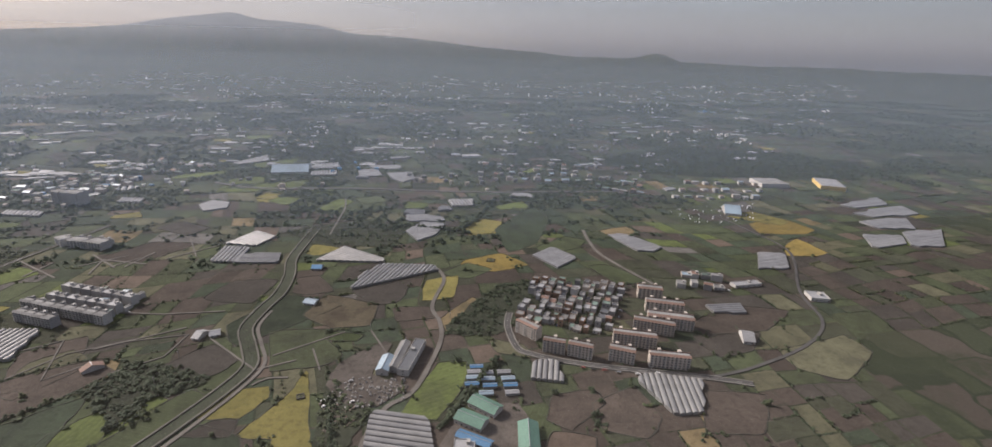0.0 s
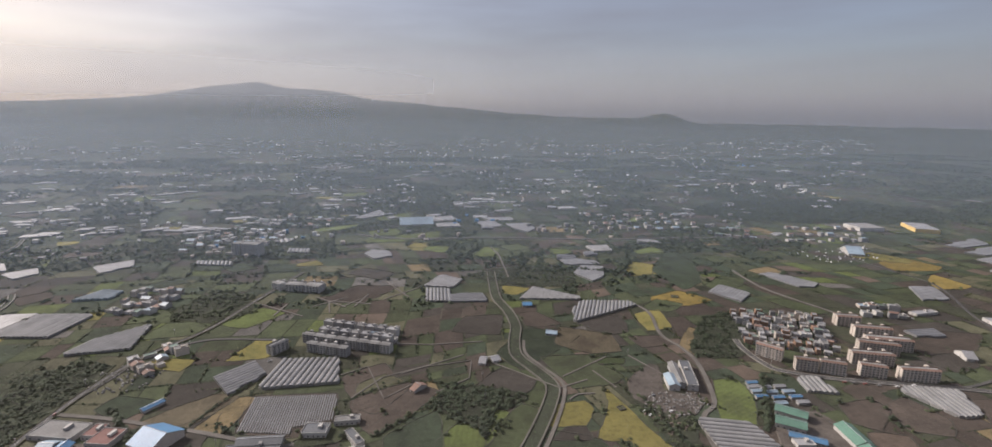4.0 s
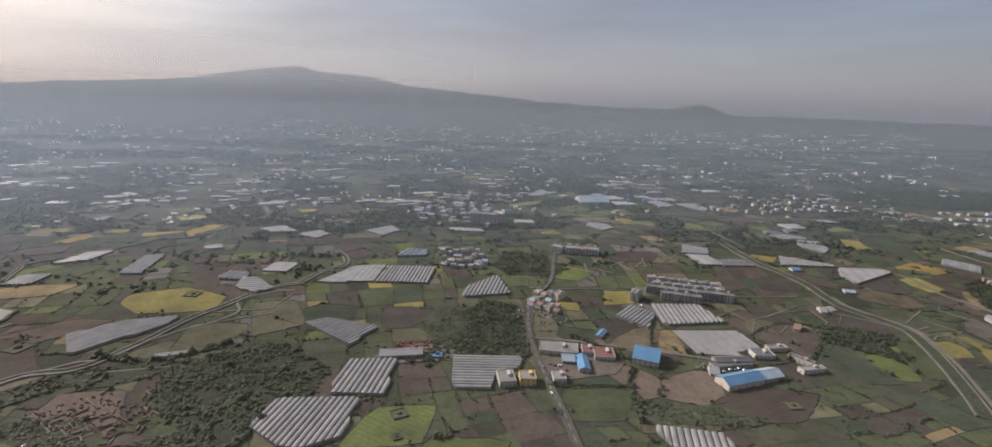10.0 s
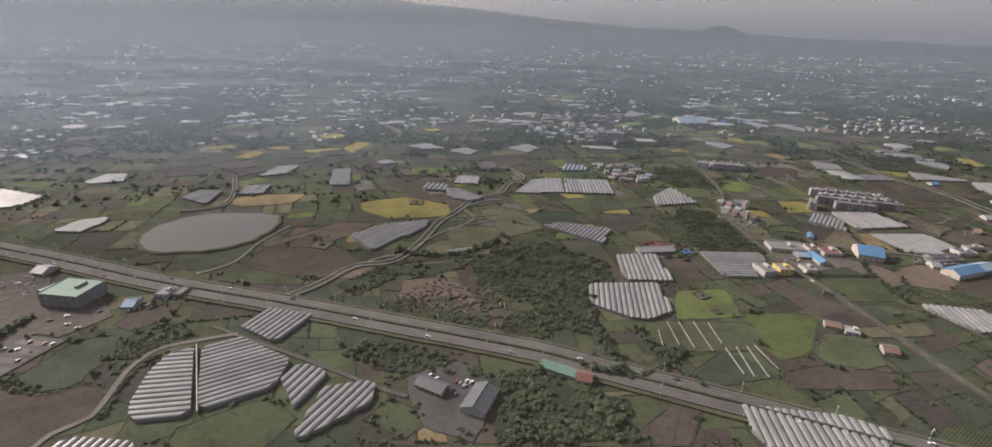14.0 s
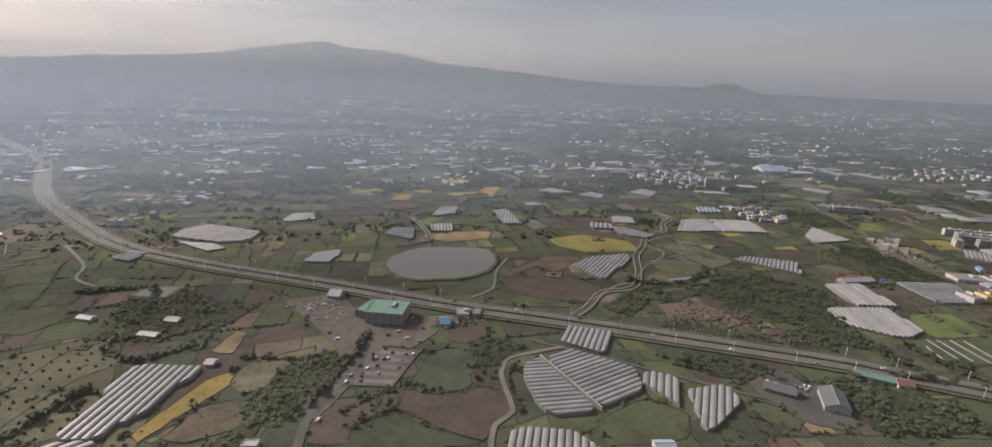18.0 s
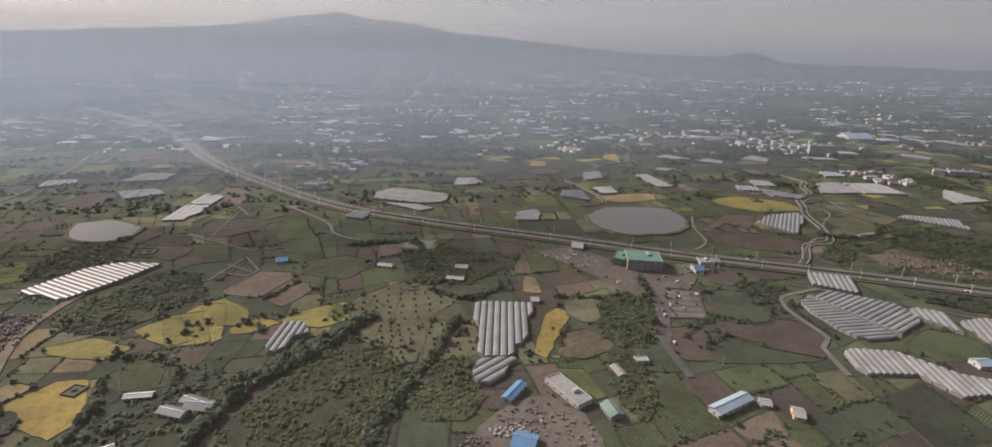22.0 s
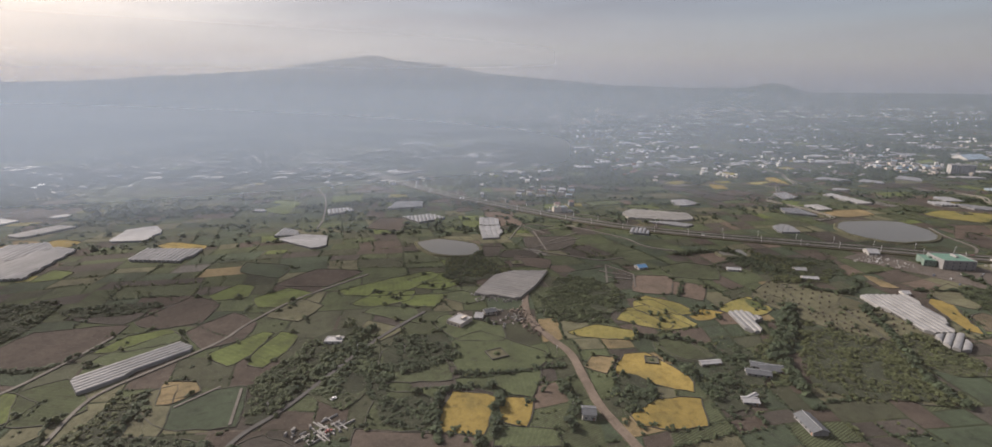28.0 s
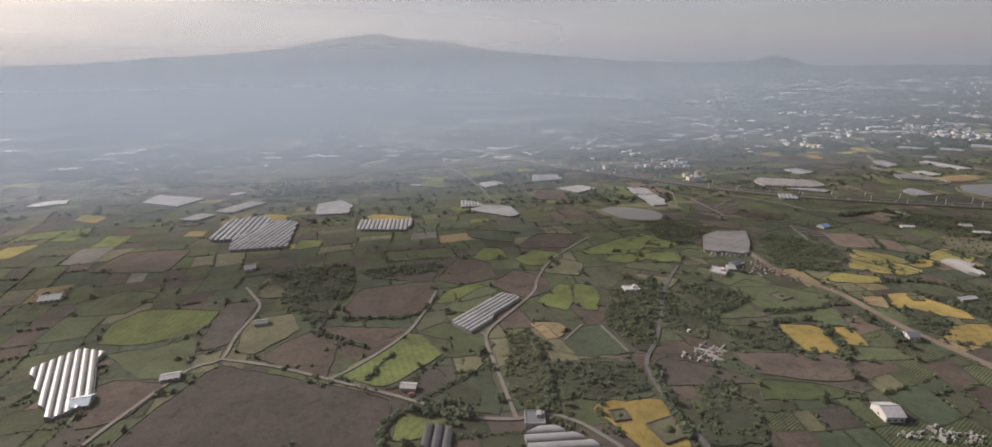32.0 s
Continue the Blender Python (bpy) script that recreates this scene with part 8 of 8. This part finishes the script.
junk(50, "rubble", (-9, 62), (6, 63), (9, 45), (-5, 44))
junk(70, "rubble", (-946, 90), (-938, 94), (-934, 60), (-942, 58))
junk(60, "paint_red", (-363, 127), (-336, 123), (-333, 111), (-356, 117))
junk(60, "rubble_pale", (-207, 77), (-174, 78), (-177, 70), (-202, 67))
junk(50, "rubble_pale", (-963, 112), (-933, 107), (-936, 96), (-962, 101))
junk(14, "rubble_pale", (-1041, 10), (-1025, 14), (-1020, 5), (-1033, 1))
junk(55, "rubble_pale", (-1002, -47), (-983, -46), (-972, -54), (-980, -57))
junk(160, "rubble", (-515, 82), (-486, 97), (-467, 74), (-472, 63), (-504, 65))
junk(70, "rubble_pale", (-707, 122), (-680, 132), (-675, 103), (-694, 105))
junk(60, "rubble_pale", (-633, 98), (-602, 106), (-603, 94), (-629, 84))
junk(40, "rubble_pale", (-965, 82), (-951, 93), (-939, 77), (-952, 69))
junk(60, "paint_white", (310, 311), (414, 315), (368, 255), (295, 269))
junk(50, "rubble_pale", (-290, 155), (-259, 182), (-255, 147), (-273, 137))
junk(50, "rubble_pale", (-268, 174), (-246, 159), (-256, 133), (-272, 140))
car(-490.7, 13.7, 60, z=LIFT)
car(-489.7, 12.4, 60, z=LIFT)
car(-488.8, 10.8, 60, z=LIFT)
car(-493.6, 9.6, 60, z=LIFT)
car(-492.1, 6.9, 60, z=LIFT)
car(-500.0, 19.0, 60, z=LIFT)
car(-494.1, 24.5, 40, z=LIFT)
car(-497.9, 16.7, 40, z=LIFT)
car(-486.9, 13.4, 40, z=LIFT)
car(-488.1, 10.7, 40, z=LIFT)
car(-485.4, 12.4, 40, z=LIFT)
car(-281.5, 89.7, 10, z=LIFT)
car(-279.6, 88.1, 10, z=LIFT)
car(-277.2, 87.1, 10, z=LIFT)
car(-281.4, 81.8, 10, z=LIFT)
car(-279.2, 80.3, 10, z=LIFT)
car(-275.0, 82.5, 10, z=LIFT)
car(-283.7, 78.2, 10, z=LIFT)
car(115.4, 65.8, -8, z=LIFT)
car(119.6, 63.7, -8, z=LIFT)
car(125.0, 61.9, -8, z=LIFT)
car(131.0, 58.9, -8, z=LIFT)
car(139.7, 55.8, -8, z=LIFT)
car(106.2, 72.0, -8, z=LIFT)
car(100.6, 75.1, -8, z=LIFT)
car(149.9, 54.7, -8, z=LIFT)
car(-667.0, 57.7, 60, z=LIFT)
car(-664.1, 54.7, 60, z=LIFT)
car(-655.3, 61.5, 60, z=LIFT)
car(-670.5, 50.5, 60, z=LIFT)
car(-672.0, 45.9, 60, z=LIFT)
car(-680.1, 23.7, 60, z=LIFT)
car(-682.8, 17.5, 60, z=LIFT)
car(-655.6, 100.3, 60, z=LIFT)
car(-642.6, 98.7, 60, z=LIFT)
car(-638.3, 87.3, 60, z=LIFT)
car(-681.9, 89.4, 25, z=LIFT)
car(-677.8, 82.4, 25, z=LIFT)
car(-663.7, 87.1, 25, z=LIFT)
car(-655.0, 82.7, 25, z=LIFT)
car(-649.9, 85.4, 25, z=LIFT)
car(-646.4, 78.3, 25, z=LIFT)
car(-631.2, 90.0, 25, z=LIFT)
car(-627.6, 91.0, 25, z=LIFT)
car(-694.0, 116.5, 25, z=LIFT)
car(-687.3, 121.4, 25, z=LIFT)
car(-682.6, 73.8, 25, z=LIFT)
car(-641.0, 74.4, 25, z=LIFT)
car(-194.1, 157.0, 15, z=LIFT)
car(-183.0, 152.5, 15, z=LIFT)
car(-179.6, 149.1, 15, z=LIFT)
car(-168.8, 143.9, 15, z=LIFT)
car(-163.6, 141.0, 15, z=LIFT)
car(-161.3, 138.8, 15, z=LIFT)
car(-735.6, -30.6, 80, z=LIFT)
car(-736.6, -33.1, 80, z=LIFT)
car(-734.9, -27.9, 80, z=LIFT)
car(-748.4, -12.8, 80, z=LIFT)
car(-289.4, 63.2, 95, z=LIFT)
car(-282.2, 121.0, 95, z=LIFT)
car(-286.1, 87.4, 95, z=LIFT)
car(-290.8, 47.2, 95, z=LIFT)
car(5.6, 61.0, 30, z=LIFT)
car(-7.0, 63.8, 30, z=LIFT)
car(-5.9, 60.3, 30, z=LIFT)
car(4.6, 76.3, 30, z=LIFT)
car(-1024.7, 24.7, 40, z=LIFT)
car(-1037.5, 40.5, 40, z=LIFT)
car(-190.0, 69.6, 5, z=LIFT)
car(-184.6, 69.8, 5, z=LIFT)
car(-182.1, 68.2, 5, z=LIFT)
car(-194.5, 67.9, 5, z=LIFT)
car(-1031.6, 73.2, 20, z=LIFT)
car(-1024.4, 6.3, 20, z=LIFT)
car(-1143.9, 6.8, 20, z=LIFT)
utility_pole(-1064.6, -32.8, 109)
utility_pole(-1053.9, -4.4, 3)
utility_pole(-1046.0, 21.4, 58)
utility_pole(-1018.4, 58.5, 72)
utility_pole(-669.6, 6.2, 173)
utility_pole(-665.0, -3.8, 26)
utility_pole(-775.3, -7.1, 153)
utility_pole(-675.5, 46.0, 132)
utility_pole(-297.3, 48.4, 79)
utility_pole(-291.4, 88.3, 121)
utility_pole(-280.9, 145.9, 14)
utility_pole(-259.6, 207.9, 164)
utility_pole(-240.0, 79.4, 121)
utility_pole(-202.3, 79.2, 24)
utility_pole(-942.5, 2.3, 63)
utility_pole(-935.8, 41.1, 110)
utility_pole(-930.6, 77.9, 147)
utility_pole(-998.8, 52.9, 29)
utility_pole(13.9, 121.0, 97)
utility_pole(58.3, 126.8, 47)
utility_pole(23.0, 59.5, 160)
utility_pole(118.5, 68.1, 109)
utility_pole(146.8, 55.4, 127)
utility_pole(89.4, 90.5, 85)
utility_pole(-432.7, 21.6, 32)
utility_pole(-456.0, 44.2, 49)
utility_pole(-493.1, 60.7, 149)
utility_pole(-284.6, 97.9, 168)
utility_pole(-270.9, 143.1, 84)
utility_pole(-244.5, 187.9, 89)
utility_pole(-77.8, 112.3, 176)
utility_pole(-81.2, 90.8, 152)
utility_pole(-1226.6, 44.2, 55)
utility_pole(-1198.2, 39.9, 73)
utility_pole(-1163.8, 17.1, 134)
utility_pole(-1134.1, -4.3, 162)

# ---- a map of what stands where, in cells of two metres ----
MAP_X, MAP_Y, MAP_W, MAP_H = -2200, -120, 1500, 560
TAKEN = np.zeros((MAP_W, MAP_H), dtype=np.uint8)  # 1: plots, 2: roofs, roads, water
cell_x, cell_y = np.meshgrid(MAP_X + 2 * np.arange(MAP_W) + 1.0, MAP_Y + 2 * np.arange(MAP_H) + 1.0, indexing="ij")


def mark(pts, value):
    x0, x1 = min(p[0] for p in pts), max(p[0] for p in pts)
    y0, y1 = min(p[1] for p in pts), max(p[1] for p in pts)
    i0, i1 = max(0, int((x0 - MAP_X) / 2)), min(MAP_W, int((x1 - MAP_X) / 2) + 2)
    j0, j1 = max(0, int((y0 - MAP_Y) / 2)), min(MAP_H, int((y1 - MAP_Y) / 2) + 2)
    if i0 >= i1 or j0 >= j1:
        return
    x, y = cell_x[i0:i1, j0:j1], cell_y[i0:i1, j0:j1]
    hit = np.zeros(x.shape, dtype=bool)
    for (xa, ya), (xb, yb) in zip(pts, pts[1:] + pts[:1]):
        if ya != yb:
            hit ^= ((ya > y) != (yb > y)) & (x < (xb - xa) * (y - ya) / (yb - ya) + xa)
    TAKEN[i0:i1, j0:j1] = np.where(hit, np.maximum(TAKEN[i0:i1, j0:j1], value), TAKEN[i0:i1, j0:j1])


def taken(x, y):
    i, j = int((x - MAP_X) / 2), int((y - MAP_Y) / 2)
    return TAKEN[i, j] if 0 <= i < MAP_W and 0 <= j < MAP_H else 0


def mark_all():
    for line, kind in WALL_RUNS:
        mark([(p.x, p.y) for p in line], 1)
    for plan in COVERED:
        mark(list(plan), 2)
    for line, r in LINES:
        for p in line:
            mark([(p.x - r - 1, p.y - r - 1), (p.x + r + 1, p.y - r - 1), (p.x + r + 1, p.y + r + 1), (p.x - r - 1, p.y + r + 1)], 2)
    for o in scene.objects:
        if o.type == "EMPTY":
            x, y = o.location.x, o.location.y
            mark([(x - 4, y - 4), (x + 4, y - 4), (x + 4, y + 4), (x - 4, y + 4)], 2)


# ---- the far plain, and small things everywhere ----
def far_spot(near=330, reach=1900, power=1.5):
    """A place on the plain, thinning out with distance."""
    d = near + reach * rng.random() ** power
    a = radians(rng.uniform(-47, 47))
    return -580 + (d + 420) * math.tan(a) * 1.15, d


def turned(x, y, w, d, a, skew=0.0):
    ca, sa = math.cos(radians(a)), math.sin(radians(a))
    return [(x + u * w * ca - v * d * sa, y + u * w * sa + v * d * ca) for u, v in ((-0.5, -0.5), (0.5, -0.5 + rng.uniform(-skew, skew)), (0.5 - rng.uniform(0, skew), 0.5), (-0.5 + rng.uniform(0, skew), 0.5))]


for _ in range(34):
    x, y = far_spot(330, 300, 1.0)
    greenhouse(rng.choice(("film_net", "film_net", "film_net", "film_grey")), rng.uniform(-35, 35) + rng.choice((0, 90)), 6.0, *turned(x, y, rng.uniform(12, 30), rng.uniform(8, 18), rng.uniform(-35, 35), 0.2))
# beyond, clusters of film houses and houses are slivers, many brightened against the haze
for material, count in (("film_net", 190), ("film_far_bright", 260), ("film_white", 170), ("film_grey", 110)):
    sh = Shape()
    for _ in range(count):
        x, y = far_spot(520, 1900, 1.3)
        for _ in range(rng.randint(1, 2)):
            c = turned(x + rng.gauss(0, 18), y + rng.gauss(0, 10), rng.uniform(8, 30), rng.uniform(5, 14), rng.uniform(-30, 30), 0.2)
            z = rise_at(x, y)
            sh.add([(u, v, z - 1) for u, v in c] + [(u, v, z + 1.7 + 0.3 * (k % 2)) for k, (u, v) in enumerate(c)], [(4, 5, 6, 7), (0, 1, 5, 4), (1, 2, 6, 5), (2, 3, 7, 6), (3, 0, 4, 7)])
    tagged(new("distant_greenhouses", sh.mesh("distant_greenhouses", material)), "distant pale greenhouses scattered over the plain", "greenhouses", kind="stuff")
for material, count in (("plaster_cream", 260), ("plaster_far_bright", 620), ("plaster_grey", 420), ("roof_tile", 40), ("roof_blue", 60), ("roof_steel", 60)):
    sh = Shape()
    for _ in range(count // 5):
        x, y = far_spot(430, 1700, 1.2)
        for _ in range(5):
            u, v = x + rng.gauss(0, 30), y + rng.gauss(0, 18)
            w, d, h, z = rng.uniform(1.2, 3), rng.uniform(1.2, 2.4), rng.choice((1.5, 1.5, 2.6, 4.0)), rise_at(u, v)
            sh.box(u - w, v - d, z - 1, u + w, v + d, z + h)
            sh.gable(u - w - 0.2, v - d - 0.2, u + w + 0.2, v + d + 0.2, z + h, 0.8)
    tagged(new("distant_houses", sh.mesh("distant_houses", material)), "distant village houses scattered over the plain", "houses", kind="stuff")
for _ in range(150):
    x, y = far_spot(300, 550, 1.0)
    corners = [(round(u + rng.uniform(-3, 3)), round(v + rng.uniform(-3, 3))) for u, v in turned(x, y, rng.uniform(14, 36), rng.uniform(12, 26), rng.uniform(-40, 40))]
    field(rng.choice(("rice_yellow", "crop_lime", "crop_green", "soil_brown", "soil_dark", "crop_dark", "crop_dark", "soil_brown")), *corners)
# loose trees along field walls: the nearest stand alone, the rest are one growth
near, loose = 0, {"leaves_dark": [], "leaves_mid": [], "leaves_olive": []}
for line, kind in WALL_RUNS:
    for p in line:
        if rng.random() < (0.12 if p.y < 120 else 0.06):
            s = rng.uniform(0.6, 1.6)
            x, y = p.x + rng.uniform(-1.2, 1.2), p.y + rng.uniform(-1.2, 1.2)
            if covered(x, y):
                continue
            if y < 95 and near < 240 and rng.random() < 0.55:
                tree(x, y, s * 1.1)
                near += 1
            else:
                loose[rng.choice(("leaves_dark", "leaves_mid", "leaves_mid", "leaves_olive"))].append((x, y, s))
            if rng.random() < 0.5:
                for _ in range(rng.randint(2, 6)):
                    loose[rng.choice(("leaves_dark", "leaves_mid"))].append((x + rng.gauss(0, 2.5), y + rng.gauss(0, 2.5), rng.uniform(0.4, 1.2)))
for leaf, spots in loose.items():
    scatter_crowns("field_bushes", "scattered bushes and small trees along field walls", [p for p in spots if not covered(p[0], p[1])], leaf, CROWNS_FAR, "bushes")
# wind-bent scrub in lines and drifts over all the open ground between the plots
scrub = {"leaves_dark": [], "leaves_mid": [], "leaves_olive": []}
for _ in range(1500):
    y = -70 + 760 * rng.random()
    x = -580 + (y + 420) * math.tan(radians(rng.uniform(-46, 46))) * 1.2 + rng.uniform(-320, 320) * (y < 200)
    a, n = rng.choice((0.2, 1.7, rng.uniform(0, 3.14))), rng.randint(4, 16)
    leaf = rng.choice(("leaves_dark", "leaves_mid", "leaves_mid", "leaves_olive"))
    for k in range(n):
        scrub[leaf].append((x + math.cos(a) * k * 1.8 + rng.gauss(0, 0.8), y + math.sin(a) * k * 1.8 + rng.gauss(0, 0.8), rng.uniform(0.3, 0.85)))
mark_all()


for leaf, spots in scrub.items():
    scatter_crowns("scrub", "dark scrub and low hedges on open ground", [p for p in spots if not taken(p[0], p[1])], leaf, CROWNS_TINY, "bushes")
far = []
for _ in range(900):
    x, y = far_spot(230, 1900, 1.3)
    for _ in range(rng.randint(5, 22)):
        far.append((x + rng.gauss(0, 22), y + rng.gauss(0, 4), rng.uniform(0.8, 2.2)))
scatter_crowns("distant_trees", "distant dark belts of evergreen trees", [p for p in far if not taken(p[0], p[1])], "leaves_dark", CROWNS_MOTE)
# the small walled plots that fill the rest of the plain, with hedges along many of their edges
PLOT_MIX = (("crop_dark", 20), ("crop_green", 16), ("orchard", 15), ("weeds", 12), ("rough_grass", 8), ("soil_brown", 11), ("soil_dark", 10), ("soil_red", 3), ("crop_lime", 4), ("rice_yellow", 1), ("mulch_rows", 2), ("scrub_tan", 1), ("shade_ground", 1))
plot_kinds = [k for k, n in PLOT_MIX for _ in range(n)]
plots = {k: ([], []) for k, n in PLOT_MIX}
hedges = {"leaves_dark": [], "leaves_mid": [], "leaves_olive": []}


def drift(x, y):
    """Bends the grid of plots, as old field walls wander."""
    v = Vector((x * 0.0045, y * 0.0045, 2.0))
    return x + 34 * noise.noise(v) + 7 * noise.noise(v * 4.1), y + 34 * noise.noise(v + Vector((9, 4, 7))) + 7 * noise.noise(v * 4.1 + Vector((5, 1, 3)))


def cut(x0, y0, x1, y1, least):
    w, d = x1 - x0, y1 - y0
    if max(w, d) < least * rng.uniform(1.1, 2.3):
        return [(x0, y0, x1, y1)]
    g = rng.uniform(0.34, 0.66)
    if w * rng.uniform(0.75, 1.3) > d:
        m = x0 + w * g
        return cut(x0, y0, m, y1, least) + cut(m, y0, x1, y1, least)
    m = y0 + d * g
    return cut(x0, y0, x1, m, least) + cut(x0, m, x1, y1, least)


for band, least in (((-110, 60), 13), ((60, 250), 15), ((250, 520), 19), ((520, 900), 26), ((900, 1500), 38)):
    y0, y1 = band
    reach = (y1 + 140) * 1.05
    step = 4 * least
    columns = int((1170 + 1.3 * reach + reach) / step)
    rows = max(1, round((y1 - y0) / step))
    for i in range(columns):
        for j in range(rows):
            xa, ya = -1150 - reach + i * step, y0 + j * (y1 - y0) / rows
            for a, b, c, d in cut(xa, ya, xa + step, ya + (y1 - y0) / rows, least):
                mx, my = (a + c) / 2, (b + d) / 2
                kind = rng.choice(plot_kinds)
                if my > 430 and rng.random() < 0.8:
                    kind = rng.choice(("crop_dark", "orchard", "shade_ground", "shade_ground", "soil_dark", "weeds", "crop_dark"))
                if mx > 90 and my < 170 and rng.random() < 0.55:
                    kind = rng.choice(("soil_brown", "soil_brown", "soil_dark", "weeds"))
                if my < 150 and kind in ("rice_yellow", "crop_lime", "mulch_rows"):
                    kind = rng.choice(("soil_brown", "weeds"))
                inset = rng.uniform(0.25, 0.6)
                ring = []
                for (px, py), (qx, qy) in (((a, b), (c, b)), ((c, b), (c, d)), ((c, d), (a, d)), ((a, d), (a, b))):
                    for k in (0, 1, 2):
                        ring.append((px + (qx - px) * k / 3, py + (qy - py) * k / 3))
                world_ring = []
                for px, py in ring:
                    ux, uy = drift(px + (inset if px < mx else -inset), py + (inset if py < my else -inset))
                    world_ring.append((ux, uy, rise_at(ux, uy) + (0.05 if my < 900 else 0.5)))
                v, f = plots[kind]
                n = len(v)
                v += world_ring
                f.append(tuple(range(n, n + 12)))
                wooded = my > 330 and noise.noise(Vector((mx * 0.006, my * 0.008, 11))) > (0.1 if my < 480 else -0.06)
                if wooded and my < 1500:
                    gap = 4.6 if my < 600 else 9.0
                    for _ in range(int((c - a) * (d - b) / gap ** 2)):
                        ux, uy = drift(rng.uniform(a, c), rng.uniform(b, d))
                        if not taken(ux, uy):
                            hedges["leaves_dark"].append((ux, uy, rng.uniform(1.1, 2.0) * (1.08 if my < 600 else 1.9)))
                    continue
                for (px, py), (qx, qy) in (((a, b), (c, b)), ((a, b), (a, d))):
                    if rng.random() > 0.36 or my > 1000:
                        continue
                    length = math.hypot(qx - px, qy - py)
                    gap = 1.35 if my < 200 else 2.7
                    leaf, big = rng.choice(("leaves_dark", "leaves_dark", "leaves_mid", "leaves_olive")), rng.uniform(0.4, 1.0) * (1 if my < 300 else 1.7)
                    for k in range(int(length / gap)):
                        if rng.random() < 0.12:
                            continue
                        ux, uy = drift(px + (qx - px) * k * gap / length, py + (qy - py) * k * gap / length)
                        if not taken(ux, uy):
                            hedges[leaf].append((ux + rng.gauss(0, 0.25), uy + rng.gauss(0, 0.25), big * rng.uniform(0.6, 1.2)))
for kind, (v, f) in plots.items():
    tagged(new("small_plots", mesh_of("small_plots", v, f, kind)), "patchwork of small plots, " + FIELD_WORDS[kind].split(" field")[0].split(" plot")[0], "fields", kind="stuff")
for leaf, spots in hedges.items():
    scatter_crowns("plot_hedges", "dark hedges and tree belts along the edges of small plots", [p for p in spots if p[1] >= 230], leaf, CROWNS_MOTE, "hedgerow")
    scatter_crowns("plot_hedges", "dark hedges along the walls of small plots", [p for p in spots if p[1] < 230], leaf, CROWNS_TINY, "hedgerow")
for ob in (*TREE_KINDS, *CARS):
    for child in list(ob.children_recursive):
        bpy.data.objects.remove(child)
    bpy.data.objects.remove(ob)
